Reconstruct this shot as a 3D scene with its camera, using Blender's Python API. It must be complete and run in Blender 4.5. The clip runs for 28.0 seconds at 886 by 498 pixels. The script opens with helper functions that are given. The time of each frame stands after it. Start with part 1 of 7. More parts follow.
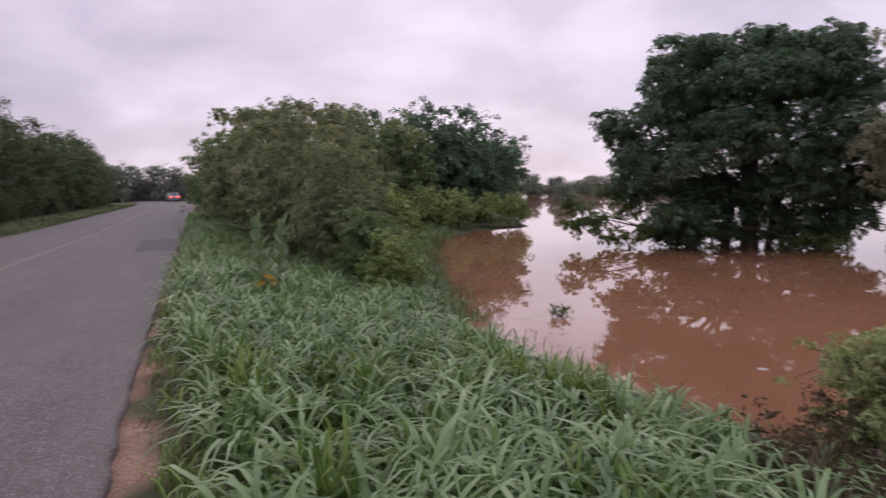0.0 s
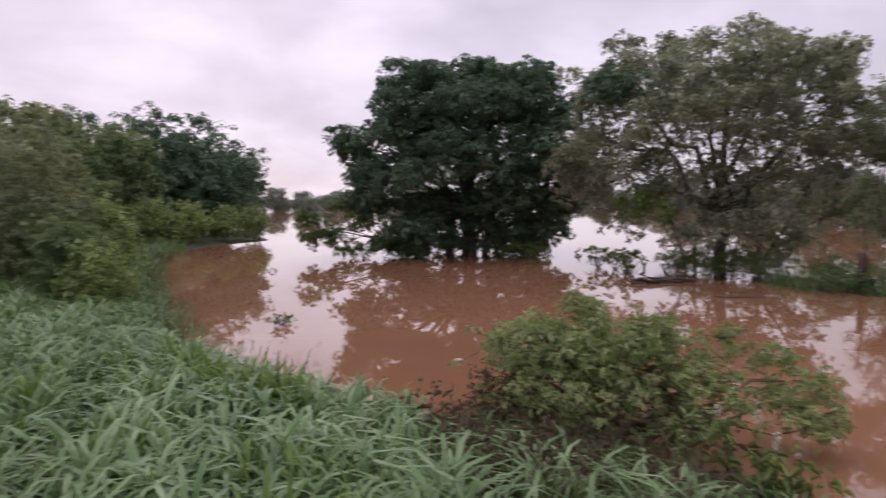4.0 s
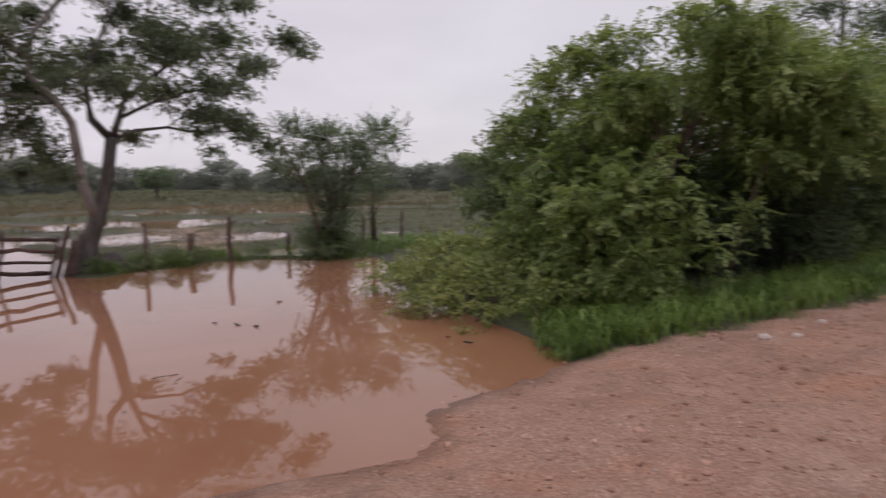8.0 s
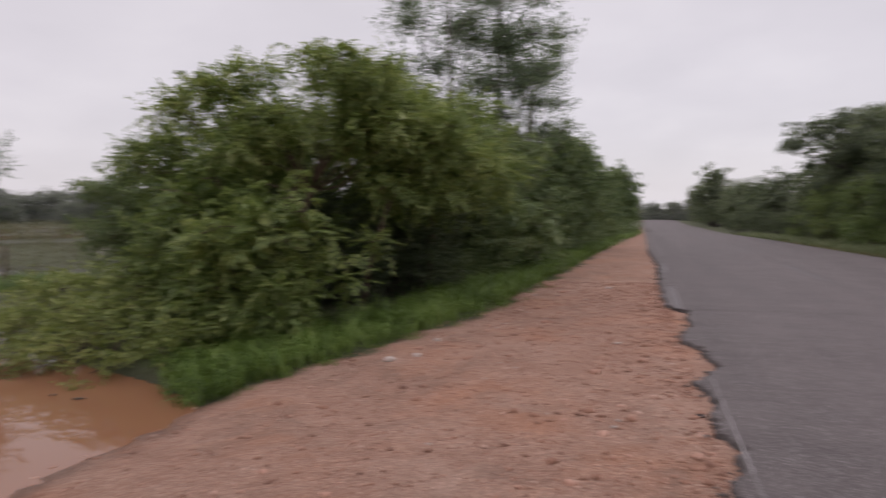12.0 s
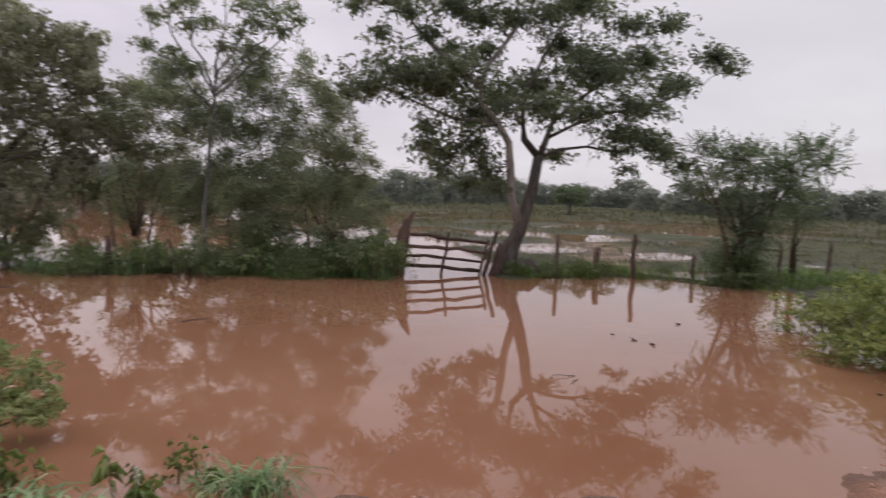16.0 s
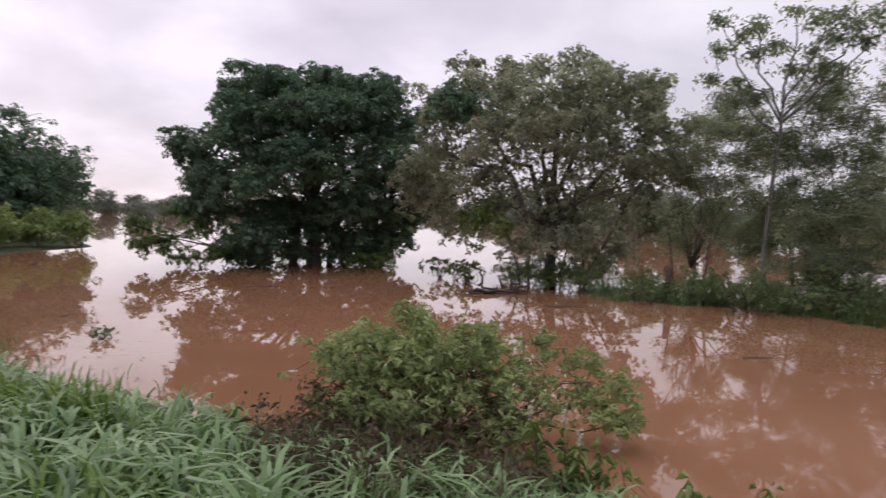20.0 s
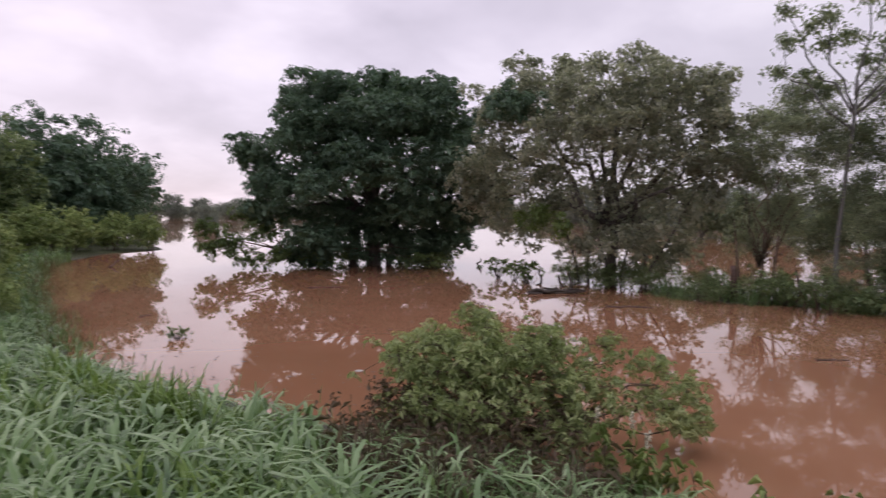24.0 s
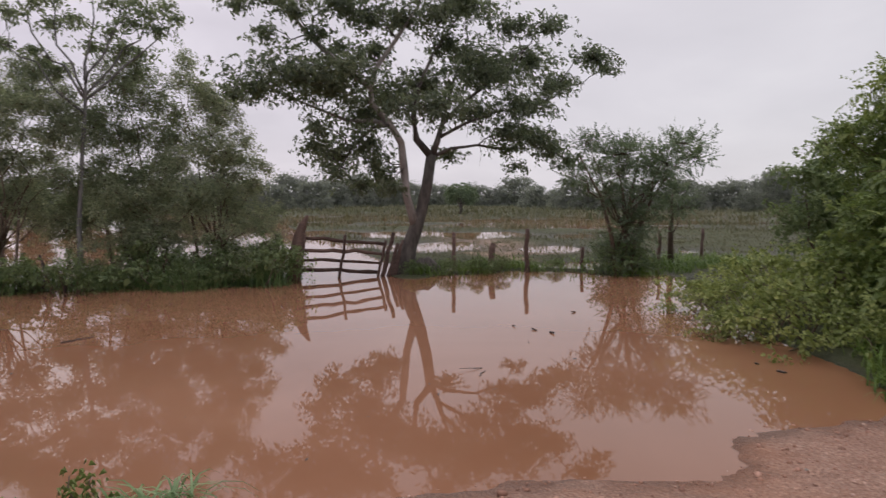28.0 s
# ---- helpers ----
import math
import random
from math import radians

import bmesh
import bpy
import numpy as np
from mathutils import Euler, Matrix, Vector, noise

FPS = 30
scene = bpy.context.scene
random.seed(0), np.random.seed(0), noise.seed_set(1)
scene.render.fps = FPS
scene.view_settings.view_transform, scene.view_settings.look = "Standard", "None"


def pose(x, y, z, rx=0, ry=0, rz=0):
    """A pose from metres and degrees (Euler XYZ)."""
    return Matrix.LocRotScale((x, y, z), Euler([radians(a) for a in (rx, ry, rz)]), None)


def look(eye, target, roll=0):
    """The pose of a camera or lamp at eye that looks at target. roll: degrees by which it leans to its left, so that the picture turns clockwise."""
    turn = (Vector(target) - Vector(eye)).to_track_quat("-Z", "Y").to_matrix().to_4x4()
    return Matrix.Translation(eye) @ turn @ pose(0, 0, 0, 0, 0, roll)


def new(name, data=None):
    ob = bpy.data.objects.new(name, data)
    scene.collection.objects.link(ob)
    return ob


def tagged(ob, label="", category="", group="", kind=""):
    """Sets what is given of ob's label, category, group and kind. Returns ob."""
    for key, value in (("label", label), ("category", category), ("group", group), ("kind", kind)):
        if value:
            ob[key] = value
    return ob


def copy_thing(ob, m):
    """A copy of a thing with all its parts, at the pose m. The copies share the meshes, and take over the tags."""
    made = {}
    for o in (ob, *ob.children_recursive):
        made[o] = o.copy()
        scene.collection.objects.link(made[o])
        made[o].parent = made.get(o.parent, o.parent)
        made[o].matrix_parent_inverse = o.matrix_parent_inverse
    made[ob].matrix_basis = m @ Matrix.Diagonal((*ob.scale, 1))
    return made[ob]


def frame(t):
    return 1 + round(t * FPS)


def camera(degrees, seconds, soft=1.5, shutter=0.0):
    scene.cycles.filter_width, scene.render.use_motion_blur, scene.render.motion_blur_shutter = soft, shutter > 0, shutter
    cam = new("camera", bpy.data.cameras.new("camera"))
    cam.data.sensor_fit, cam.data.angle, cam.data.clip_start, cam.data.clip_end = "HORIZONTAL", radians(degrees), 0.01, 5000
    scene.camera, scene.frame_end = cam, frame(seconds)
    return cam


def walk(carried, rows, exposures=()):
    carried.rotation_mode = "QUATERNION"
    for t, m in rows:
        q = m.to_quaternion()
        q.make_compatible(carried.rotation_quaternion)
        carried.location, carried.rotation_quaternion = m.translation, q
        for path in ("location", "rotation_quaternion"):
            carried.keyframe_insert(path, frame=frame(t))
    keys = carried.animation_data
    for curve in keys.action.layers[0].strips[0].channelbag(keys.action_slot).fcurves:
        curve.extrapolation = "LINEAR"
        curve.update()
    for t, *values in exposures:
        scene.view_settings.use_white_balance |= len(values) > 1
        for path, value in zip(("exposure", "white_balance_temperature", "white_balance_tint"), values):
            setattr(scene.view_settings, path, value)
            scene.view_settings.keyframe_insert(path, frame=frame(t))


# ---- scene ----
cam = camera(67.3, 28.0, soft=1.3, shutter=0.5)
PATH = [
    (0, (-0.146, 0.032, 1.555), (0.616, 1.872, 1.368), -1.2),
    (0.5, (-0.148, 0.093, 1.552), (0.459, 1.99, 1.365), -0.1),
    (1, (-0.162, 0.07, 1.536), (0.435, 1.97, 1.352), 0.5),
    (1.5, (-0.133, 0.068, 1.538), (0.574, 1.932, 1.373), 0.1),
    (2, (-0.108, 0.065, 1.54), (0.744, 1.868, 1.388), 0.9),
    (2.5, (-0.097, 0.065, 1.545), (0.859, 1.816, 1.397), 0.8),
    (4.5, (0.162, -0.478, 1.443), (1.762, 0.714, 1.304), -0.2),
    (5, (0.156, -0.536, 1.456), (1.975, 0.289, 1.345), 0.3),
    (5.5, (0.119, -0.691, 1.516), (2.081, -0.319, 1.401), -0.5),
    (6, (0.191, -0.75, 1.568), (2.183, -0.881, 1.434), -0.9),
    (6.5, (0.181, -0.781, 1.545), (2.116, -1.273, 1.43), -0.3),
    (7, (0.221, -0.866, 1.523), (2.048, -1.662, 1.356), -0.8),
    (7.5, (0.206, -0.893, 1.54), (1.847, -2.018, 1.341), -0.7),
    (8, (0.159, -0.918, 1.546), (1.563, -2.325, 1.327), -0.5),
    (8.5, (0.04, -1.005, 1.558), (1.168, -2.644, 1.354), -1.0),
    (9, (-0.04, -1.13, 1.547), (0.709, -2.979, 1.404), 0.4),
    (9.5, (-0.086, -1.197, 1.546), (0.351, -3.144, 1.413), 0.4),
    (10, (-0.159, -1.172, 1.555), (-0.009, -3.163, 1.44), 0.7),
    (10.5, (-0.208, -1.212, 1.55), (-0.357, -3.204, 1.452), 0.6),
    (11, (-0.203, -1.259, 1.544), (-0.379, -3.249, 1.448), 0.3),
    (11.5, (-0.124, -1.201, 1.545), (-0.098, -3.198, 1.43), 0.5),
    (12, (-0.002, -1.172, 1.553), (0.544, -3.091, 1.427), 0.2),
    (12.5, (0.097, -1.154, 1.516), (1.154, -2.848, 1.396), 0.2),
    (13, (0.179, -1.219, 1.45), (1.621, -2.601, 1.35), 0.8),
    (13.5, (0.197, -1.171, 1.432), (1.899, -2.219, 1.369), 0.7),
    (15.5, (0.104, -0.919, 1.523), (2.006, -1.504, 1.322), 1.2),
    (16, (0.085, -0.823, 1.513), (2.039, -1.215, 1.337), 2.1),
    (16.5, (0.185, -0.794, 1.467), (2.174, -0.908, 1.29), 1.6),
    (17, (0.216, -0.723, 1.457), (2.204, -0.616, 1.267), 2.0),
    (17.5, (0.214, -0.682, 1.461), (2.187, -0.411, 1.276), 2.7),
    (18, (0.206, -0.661, 1.467), (2.16, -0.268, 1.298), 2.6),
    (18.5, (0.187, -0.642, 1.473), (2.112, -0.12, 1.326), 2.3),
    (19, (0.185, -0.601, 1.47), (2.056, 0.094, 1.332), 2.9),
    (19.5, (0.153, -0.56, 1.478), (1.932, 0.346, 1.356), 2.3),
    (20, (0.153, -0.519, 1.47), (1.823, 0.574, 1.35), 1.1),
    (20.5, (0.138, -0.492, 1.471), (1.721, 0.724, 1.349), 0.6),
    (21, (0.118, -0.477, 1.47), (1.616, 0.842, 1.347), 0.5),
    (21.5, (0.104, -0.462, 1.47), (1.519, 0.944, 1.329), 0.5),
    (23.5, (0.017, -0.492, 1.504), (1.491, 0.854, 1.375), -0.0),
    (24, (0.037, -0.511, 1.506), (1.61, 0.718, 1.382), 0.3),
    (24.5, (0.052, -0.544, 1.502), (1.735, 0.527, 1.365), 0.7),
    (25, (0.04, -0.576, 1.514), (1.812, 0.34, 1.373), 0.7),
    (25.5, (0.184, -0.569, 1.458), (2.066, 0.095, 1.32), 0.6),
    (26, (0.163, -0.666, 1.477), (2.136, -0.373, 1.329), 0.8),
    (26.5, (0.177, -0.725, 1.477), (2.171, -0.772, 1.334), 1.9),
    (27, (0.167, -0.695, 1.458), (2.129, -1.056, 1.324), 2.2),
    (27.5, (0.196, -0.736, 1.448), (2.107, -1.31, 1.309), 1.1),
    (28, (0.122, -0.726, 1.467), (1.989, -1.425, 1.304), 0.1),
]
walk(cam, [(t, look(eye, target, roll)) for t, eye, target, roll in PATH], exposures=[(0, 0.08, 6240, 14), (2.5, 0.08, 6270, 14), (5, 0.26, 6270, 11), (6, 0.26, 6380, 10), (7, 0.14, 6460, 8), (8, 0.16, 6440, 10), (9, 0.34, 6350, 13), (10, 0.28, 6460, 12), (11, 0.12, 6500, 12), (12, 0.16, 6540, 10), (13, 0.16, 6440, 10), (16, 0.2, 6480, 7), (18, 0.46, 6370, 8), (19, 0.36, 6360, 8), (20, 0.28, 6330, 7), (24, 0.2, 6270, 11), (25, 0.28, 6290, 10), (26, 0.34, 6390, 8), (28, 0.16, 6470, 7)])

# ---- world, light ----
world = bpy.data.worlds.new("overcast_sky")
scene.world = world
world.use_nodes = True
wn, wl = world.node_tree.nodes, world.node_tree.links
wn.clear()


def node(tree, kind, **values):
    n = tree.nodes.new(kind)
    for key, value in values.items():
        if key in n.inputs:
            n.inputs[key].default_value = value
    return n


SUN_ELEVATION, SUN_ROTATION = radians(28), radians(20)
sky = wn.new("ShaderNodeTexSky")
sky.sky_type = "NISHITA"
sky.sun_disc = False
sky.sun_elevation, sky.sun_rotation = SUN_ELEVATION, SUN_ROTATION
coord = wn.new("ShaderNodeTexCoord")
sep = wn.new("ShaderNodeSeparateXYZ")
wl.new(coord.outputs["Generated"], sep.inputs[0])
# the direction projected on a flat cloud deck
up = wn.new("ShaderNodeMath"); up.operation = "MAXIMUM"; up.inputs[1].default_value = 0.0
wl.new(sep.outputs["Z"], up.inputs[0])
lift = wn.new("ShaderNodeMath"); lift.operation = "ADD"; lift.inputs[1].default_value = 0.30
wl.new(up.outputs[0], lift.inputs[0])
deck = wn.new("ShaderNodeVectorMath"); deck.operation = "DIVIDE"
wl.new(coord.outputs["Generated"], deck.inputs[0])
lifted = wn.new("ShaderNodeCombineXYZ")
for k in range(3):
    wl.new(lift.outputs[0], lifted.inputs[k])
wl.new(lifted.outputs[0], deck.inputs[1])
cloud = node(world.node_tree, "ShaderNodeTexNoise", Scale=2.1, Detail=4.0, Roughness=0.5, Distortion=0.2)
wl.new(deck.outputs[0], cloud.inputs["Vector"])
tone = wn.new("ShaderNodeValToRGB")
tone.color_ramp.elements[0].position, tone.color_ramp.elements[0].color = 0.33, (0.55, 0.515, 0.565, 1)
tone.color_ramp.elements[1].position, tone.color_ramp.elements[1].color = 0.72, (0.85, 0.80, 0.845, 1)
e = tone.color_ramp.elements.new(0.5)
e.color = (0.655, 0.612, 0.668, 1)
wl.new(cloud.outputs["Fac"], tone.inputs[0])
# an overcast sky is brighter towards the zenith
north = wn.new("ShaderNodeMapRange")
north.inputs["From Min"].default_value, north.inputs["From Max"].default_value = -0.7, 0.9
wl.new(sep.outputs["Y"], north.inputs["Value"])
hue = wn.new("ShaderNodeValToRGB")
hue.color_ramp.elements[0].color, hue.color_ramp.elements[1].color = (0.96, 0.965, 0.95, 1), (1.0, 0.925, 1.0, 1)
wl.new(north.outputs[0], hue.inputs[0])
tinted = wn.new("ShaderNodeVectorMath"); tinted.operation = "MULTIPLY"
calmer = wn.new("ShaderNodeMix"); calmer.data_type = "RGBA"
calmer.inputs["B"].default_value = (0.655, 0.61, 0.67, 1)
quiet = wn.new("ShaderNodeMapRange")
quiet.inputs["From Min"].default_value, quiet.inputs["From Max"].default_value = 0.5, -0.4
quiet.inputs["To Min"].default_value, quiet.inputs["To Max"].default_value = 0.1, 0.75
wl.new(sep.outputs["Y"], quiet.inputs["Value"])
wl.new(quiet.outputs[0], calmer.inputs["Factor"])
wl.new(tone.outputs[0], calmer.inputs["A"])
wl.new(calmer.outputs["Result"], tinted.inputs[0])
wl.new(hue.outputs[0], tinted.inputs[1])
gain = wn.new("ShaderNodeMapRange")
gain.inputs["From Min"].default_value, gain.inputs["From Max"].default_value = 0.55, 1.0
gain.inputs["To Min"].default_value, gain.inputs["To Max"].default_value = 1.0, 2.1
wl.new(sep.outputs["Z"], gain.inputs["Value"])
clouds = wn.new("ShaderNodeVectorMath"); clouds.operation = "SCALE"
# a darker bank of cloud to the north-west
bank_way = wn.new("ShaderNodeVectorMath"); bank_way.operation = "DOT_PRODUCT"
bank_way.inputs[1].default_value = (-0.57, 0.80, 0.18)
wl.new(coord.outputs["Generated"], bank_way.inputs[0])
bank_tone = wn.new("ShaderNodeMapRange")
bank_tone.inputs["From Min"].default_value, bank_tone.inputs["From Max"].default_value = 0.70, 0.98
bank_tone.inputs["To Min"].default_value, bank_tone.inputs["To Max"].default_value = 1.0, 0.80
wl.new(bank_way.outputs["Value"], bank_tone.inputs["Value"])
banked = wn.new("ShaderNodeVectorMath"); banked.operation = "SCALE"
wl.new(tinted.outputs[0], banked.inputs[0])
wl.new(bank_tone.outputs[0], banked.inputs["Scale"])
wl.new(banked.outputs[0], clouds.inputs[0])
wl.new(gain.outputs[0], clouds.inputs["Scale"])
clear = wn.new("ShaderNodeVectorMath"); clear.operation = "SCALE"
clear.inputs["Scale"].default_value = 0.1
wl.new(sky.outputs[0], clear.inputs[0])
mix = wn.new("ShaderNodeMix"); mix.data_type = "RGBA"
mix.inputs["Factor"].default_value = 0.93
wl.new(clear.outputs[0], mix.inputs["A"])
wl.new(clouds.outputs[0], mix.inputs["B"])
back = wn.new("ShaderNodeBackground")
back.inputs["Strength"].default_value = 1.06
wl.new(mix.outputs["Result"], back.inputs["Color"])
out = wn.new("ShaderNodeOutputWorld")
wl.new(back.outputs[0], out.inputs["Surface"])

sun = new("sun", bpy.data.lights.new("sun", "SUN"))
sun.data.energy, sun.data.angle, sun.data.color = 0.5, radians(120), (1.0, 0.95, 0.92)
sun.matrix_world = look((0, 0, 30), (-30 * math.sin(SUN_ROTATION) * math.cos(SUN_ELEVATION), -30 * math.cos(SUN_ROTATION) * math.cos(SUN_ELEVATION), 30 - 30 * math.sin(SUN_ELEVATION)))

# ---- materials ----
WATER = -0.5


def material(name):
    m = bpy.data.materials.new(name)
    m.use_nodes = True
    t = m.node_tree
    t.nodes.clear()
    o = t.nodes.new("ShaderNodeOutputMaterial")
    p = t.nodes.new("ShaderNodeBsdfPrincipled")
    t.links.new(p.outputs[0], o.inputs["Surface"])
    return m, t, p, o


def ramp(t, stops, source):
    r = t.nodes.new("ShaderNodeValToRGB")
    els = r.color_ramp.elements
    while len(els) < len(stops):
        els.new(0.5)
    for el, (pos, col) in zip(els, stops):
        el.position, el.color = pos, (*col, 1)
    t.links.new(source, r.inputs[0])
    return r.outputs[0]


def noise_of(t, vec, scale, detail=4.0, rough=0.55, dist=0.0):
    n = t.nodes.new("ShaderNodeTexNoise")
    n.inputs["Scale"].default_value, n.inputs["Detail"].default_value = scale, detail
    n.inputs["Roughness"].default_value, n.inputs["Distortion"].default_value = rough, dist
    t.links.new(vec, n.inputs["Vector"])
    return n.outputs["Fac"]


def blend(t, fac, a, b, mode="MIX"):
    n = t.nodes.new("ShaderNodeMix")
    n.data_type, n.blend_type = "RGBA", mode
    for key, value in (("Factor", fac), ("A", a), ("B", b)):
        sock = next(s for s in n.inputs if s.name == key and (s.type == "VALUE" if key == "Factor" else s.type == "RGBA"))
        if isinstance(value, (int, float)):
            sock.default_value = value
        elif isinstance(value, tuple):
            sock.default_value = (*value, 1)
        else:
            t.links.new(value, sock)
    return next(s for s in n.outputs if s.type == "RGBA")


def calc(t, op, a, b=0.0, clamp=False):
    n = t.nodes.new("ShaderNodeMath")
    n.operation, n.use_clamp = op, clamp
    for k, value in enumerate((a, b)):
        if isinstance(value, (int, float)):
            n.inputs[k].default_value = value
        else:
            t.links.new(value, n.inputs[k])
    return n.outputs[0]


def bump(t, p, height, strength, distance):
    b = t.nodes.new("ShaderNodeBump")
    b.inputs["Strength"].default_value, b.inputs["Distance"].default_value = strength, distance
    t.links.new(height, b.inputs["Height"])
    t.links.new(b.outputs[0], p.inputs["Normal"])


def coords(t, which="Object"):
    return t.nodes.new("ShaderNodeTexCoord").outputs[which]


def leaf_material(name, dark, middle, light, rough=0.45, glow=0.3, patch=0.8, gloss=0.35):
    """Leaves: a tone for each leaf, patches over the crown, a little light through the blade."""
    m, t, p, o = material(name)
    geo = t.nodes.new("ShaderNodeNewGeometry")
    info = t.nodes.new("ShaderNodeObjectInfo")
    big = noise_of(t, coords(t), patch, 3.0, 0.6)
    v = calc(t, "ADD", calc(t, "MULTIPLY", geo.outputs["Random Per Island"], 0.36), calc(t, "MULTIPLY", big, 0.95))
    v = calc(t, "ADD", v, calc(t, "MULTIPLY", info.outputs["Random"], 0.16))
    col = ramp(t, [(0.35, dark), (0.68, middle), (1.0, light)], calc(t, "SUBTRACT", v, 0.085))
    t.links.new(col, p.inputs["Base Color"])
    p.inputs["Roughness"].default_value = rough
    p.inputs["Specular IOR Level"].default_value = gloss
    tr = t.nodes.new("ShaderNodeBsdfTranslucent")
    t.links.new(blend(t, 0.3, blend(t, 1.0, col, (1.35, 1.35, 1.1), "MULTIPLY"), (0.16, 0.22, 0.05)), tr.inputs["Color"])
    mx = t.nodes.new("ShaderNodeMixShader")
    mx.inputs[0].default_value = glow
    t.links.new(p.outputs[0], mx.inputs[1])
    t.links.new(tr.outputs[0], mx.inputs[2])
    t.links.new(mx.outputs[0], o.inputs["Surface"])
    return m


def bark_material(name, dark, light, scale=6.0, rough=0.9):
    m, t, p, o = material(name)
    mp = t.nodes.new("ShaderNodeMapping")
    mp.inputs["Scale"].default_value = (1, 1, 0.3)
    t.links.new(coords(t), mp.inputs["Vector"])
    f = noise_of(t, mp.outputs[0], scale, 6.0, 0.65, 0.4)
    g = noise_of(t, coords(t), 1.7, 3.0)
    v = calc(t, "ADD", calc(t, "MULTIPLY", f, 0.65), calc(t, "MULTIPLY", g, 0.35))
    t.links.new(ramp(t, [(0.35, dark), (0.62, light)], v), p.inputs["Base Color"])
    p.inputs["Roughness"].default_value = rough
    bump(t, p, f, 0.8, 0.02)
    return m


def wood_material(name, dark, light):
    m, t, p, o = material(name)
    mp = t.nodes.new("ShaderNodeMapping")
    mp.inputs["Scale"].default_value = (8, 1.2, 8)
    t.links.new(coords(t), mp.inputs["Vector"])
    f = noise_of(t, mp.outputs[0], 3.0, 6.0, 0.65, 0.6)
    info = t.nodes.new("ShaderNodeObjectInfo")
    v = calc(t, "ADD", calc(t, "MULTIPLY", f, 0.8), calc(t, "MULTIPLY", info.outputs["Random"], 0.25))
    t.links.new(ramp(t, [(0.35, dark), (0.75, light)], v), p.inputs["Base Color"])
    p.inputs["Roughness"].default_value = 0.85
    bump(t, p, f, 0.6, 0.01)
    return m


def plain_material(name, col, rough=0.6, metal=0.0, glow=None):
    m, t, p, o = material(name)
    f = noise_of(t, coords(t), 9.0, 4.0)
    t.links.new(blend(t, calc(t, "MULTIPLY", f, 0.35), col, tuple(c * 0.55 for c in col)), p.inputs["Base Color"])
    p.inputs["Roughness"].default_value, p.inputs["Metallic"].default_value = rough, metal
    if glow:
        p.inputs["Emission Color"].default_value = (*col, 1)
        p.inputs["Emission Strength"].default_value = glow
    return m


def pebbles(t, vec, scale):
    """Cells the size of small stones: distance from the middle, and a tone for each."""
    v = t.nodes.new("ShaderNodeTexVoronoi")
    v.inputs["Scale"].default_value = scale
    t.links.new(vec, v.inputs["Vector"])
    q = t.nodes.new("ShaderNodeSeparateColor")
    t.links.new(v.outputs["Color"], q.inputs[0])
    return v.outputs["Distance"], q.outputs[0]


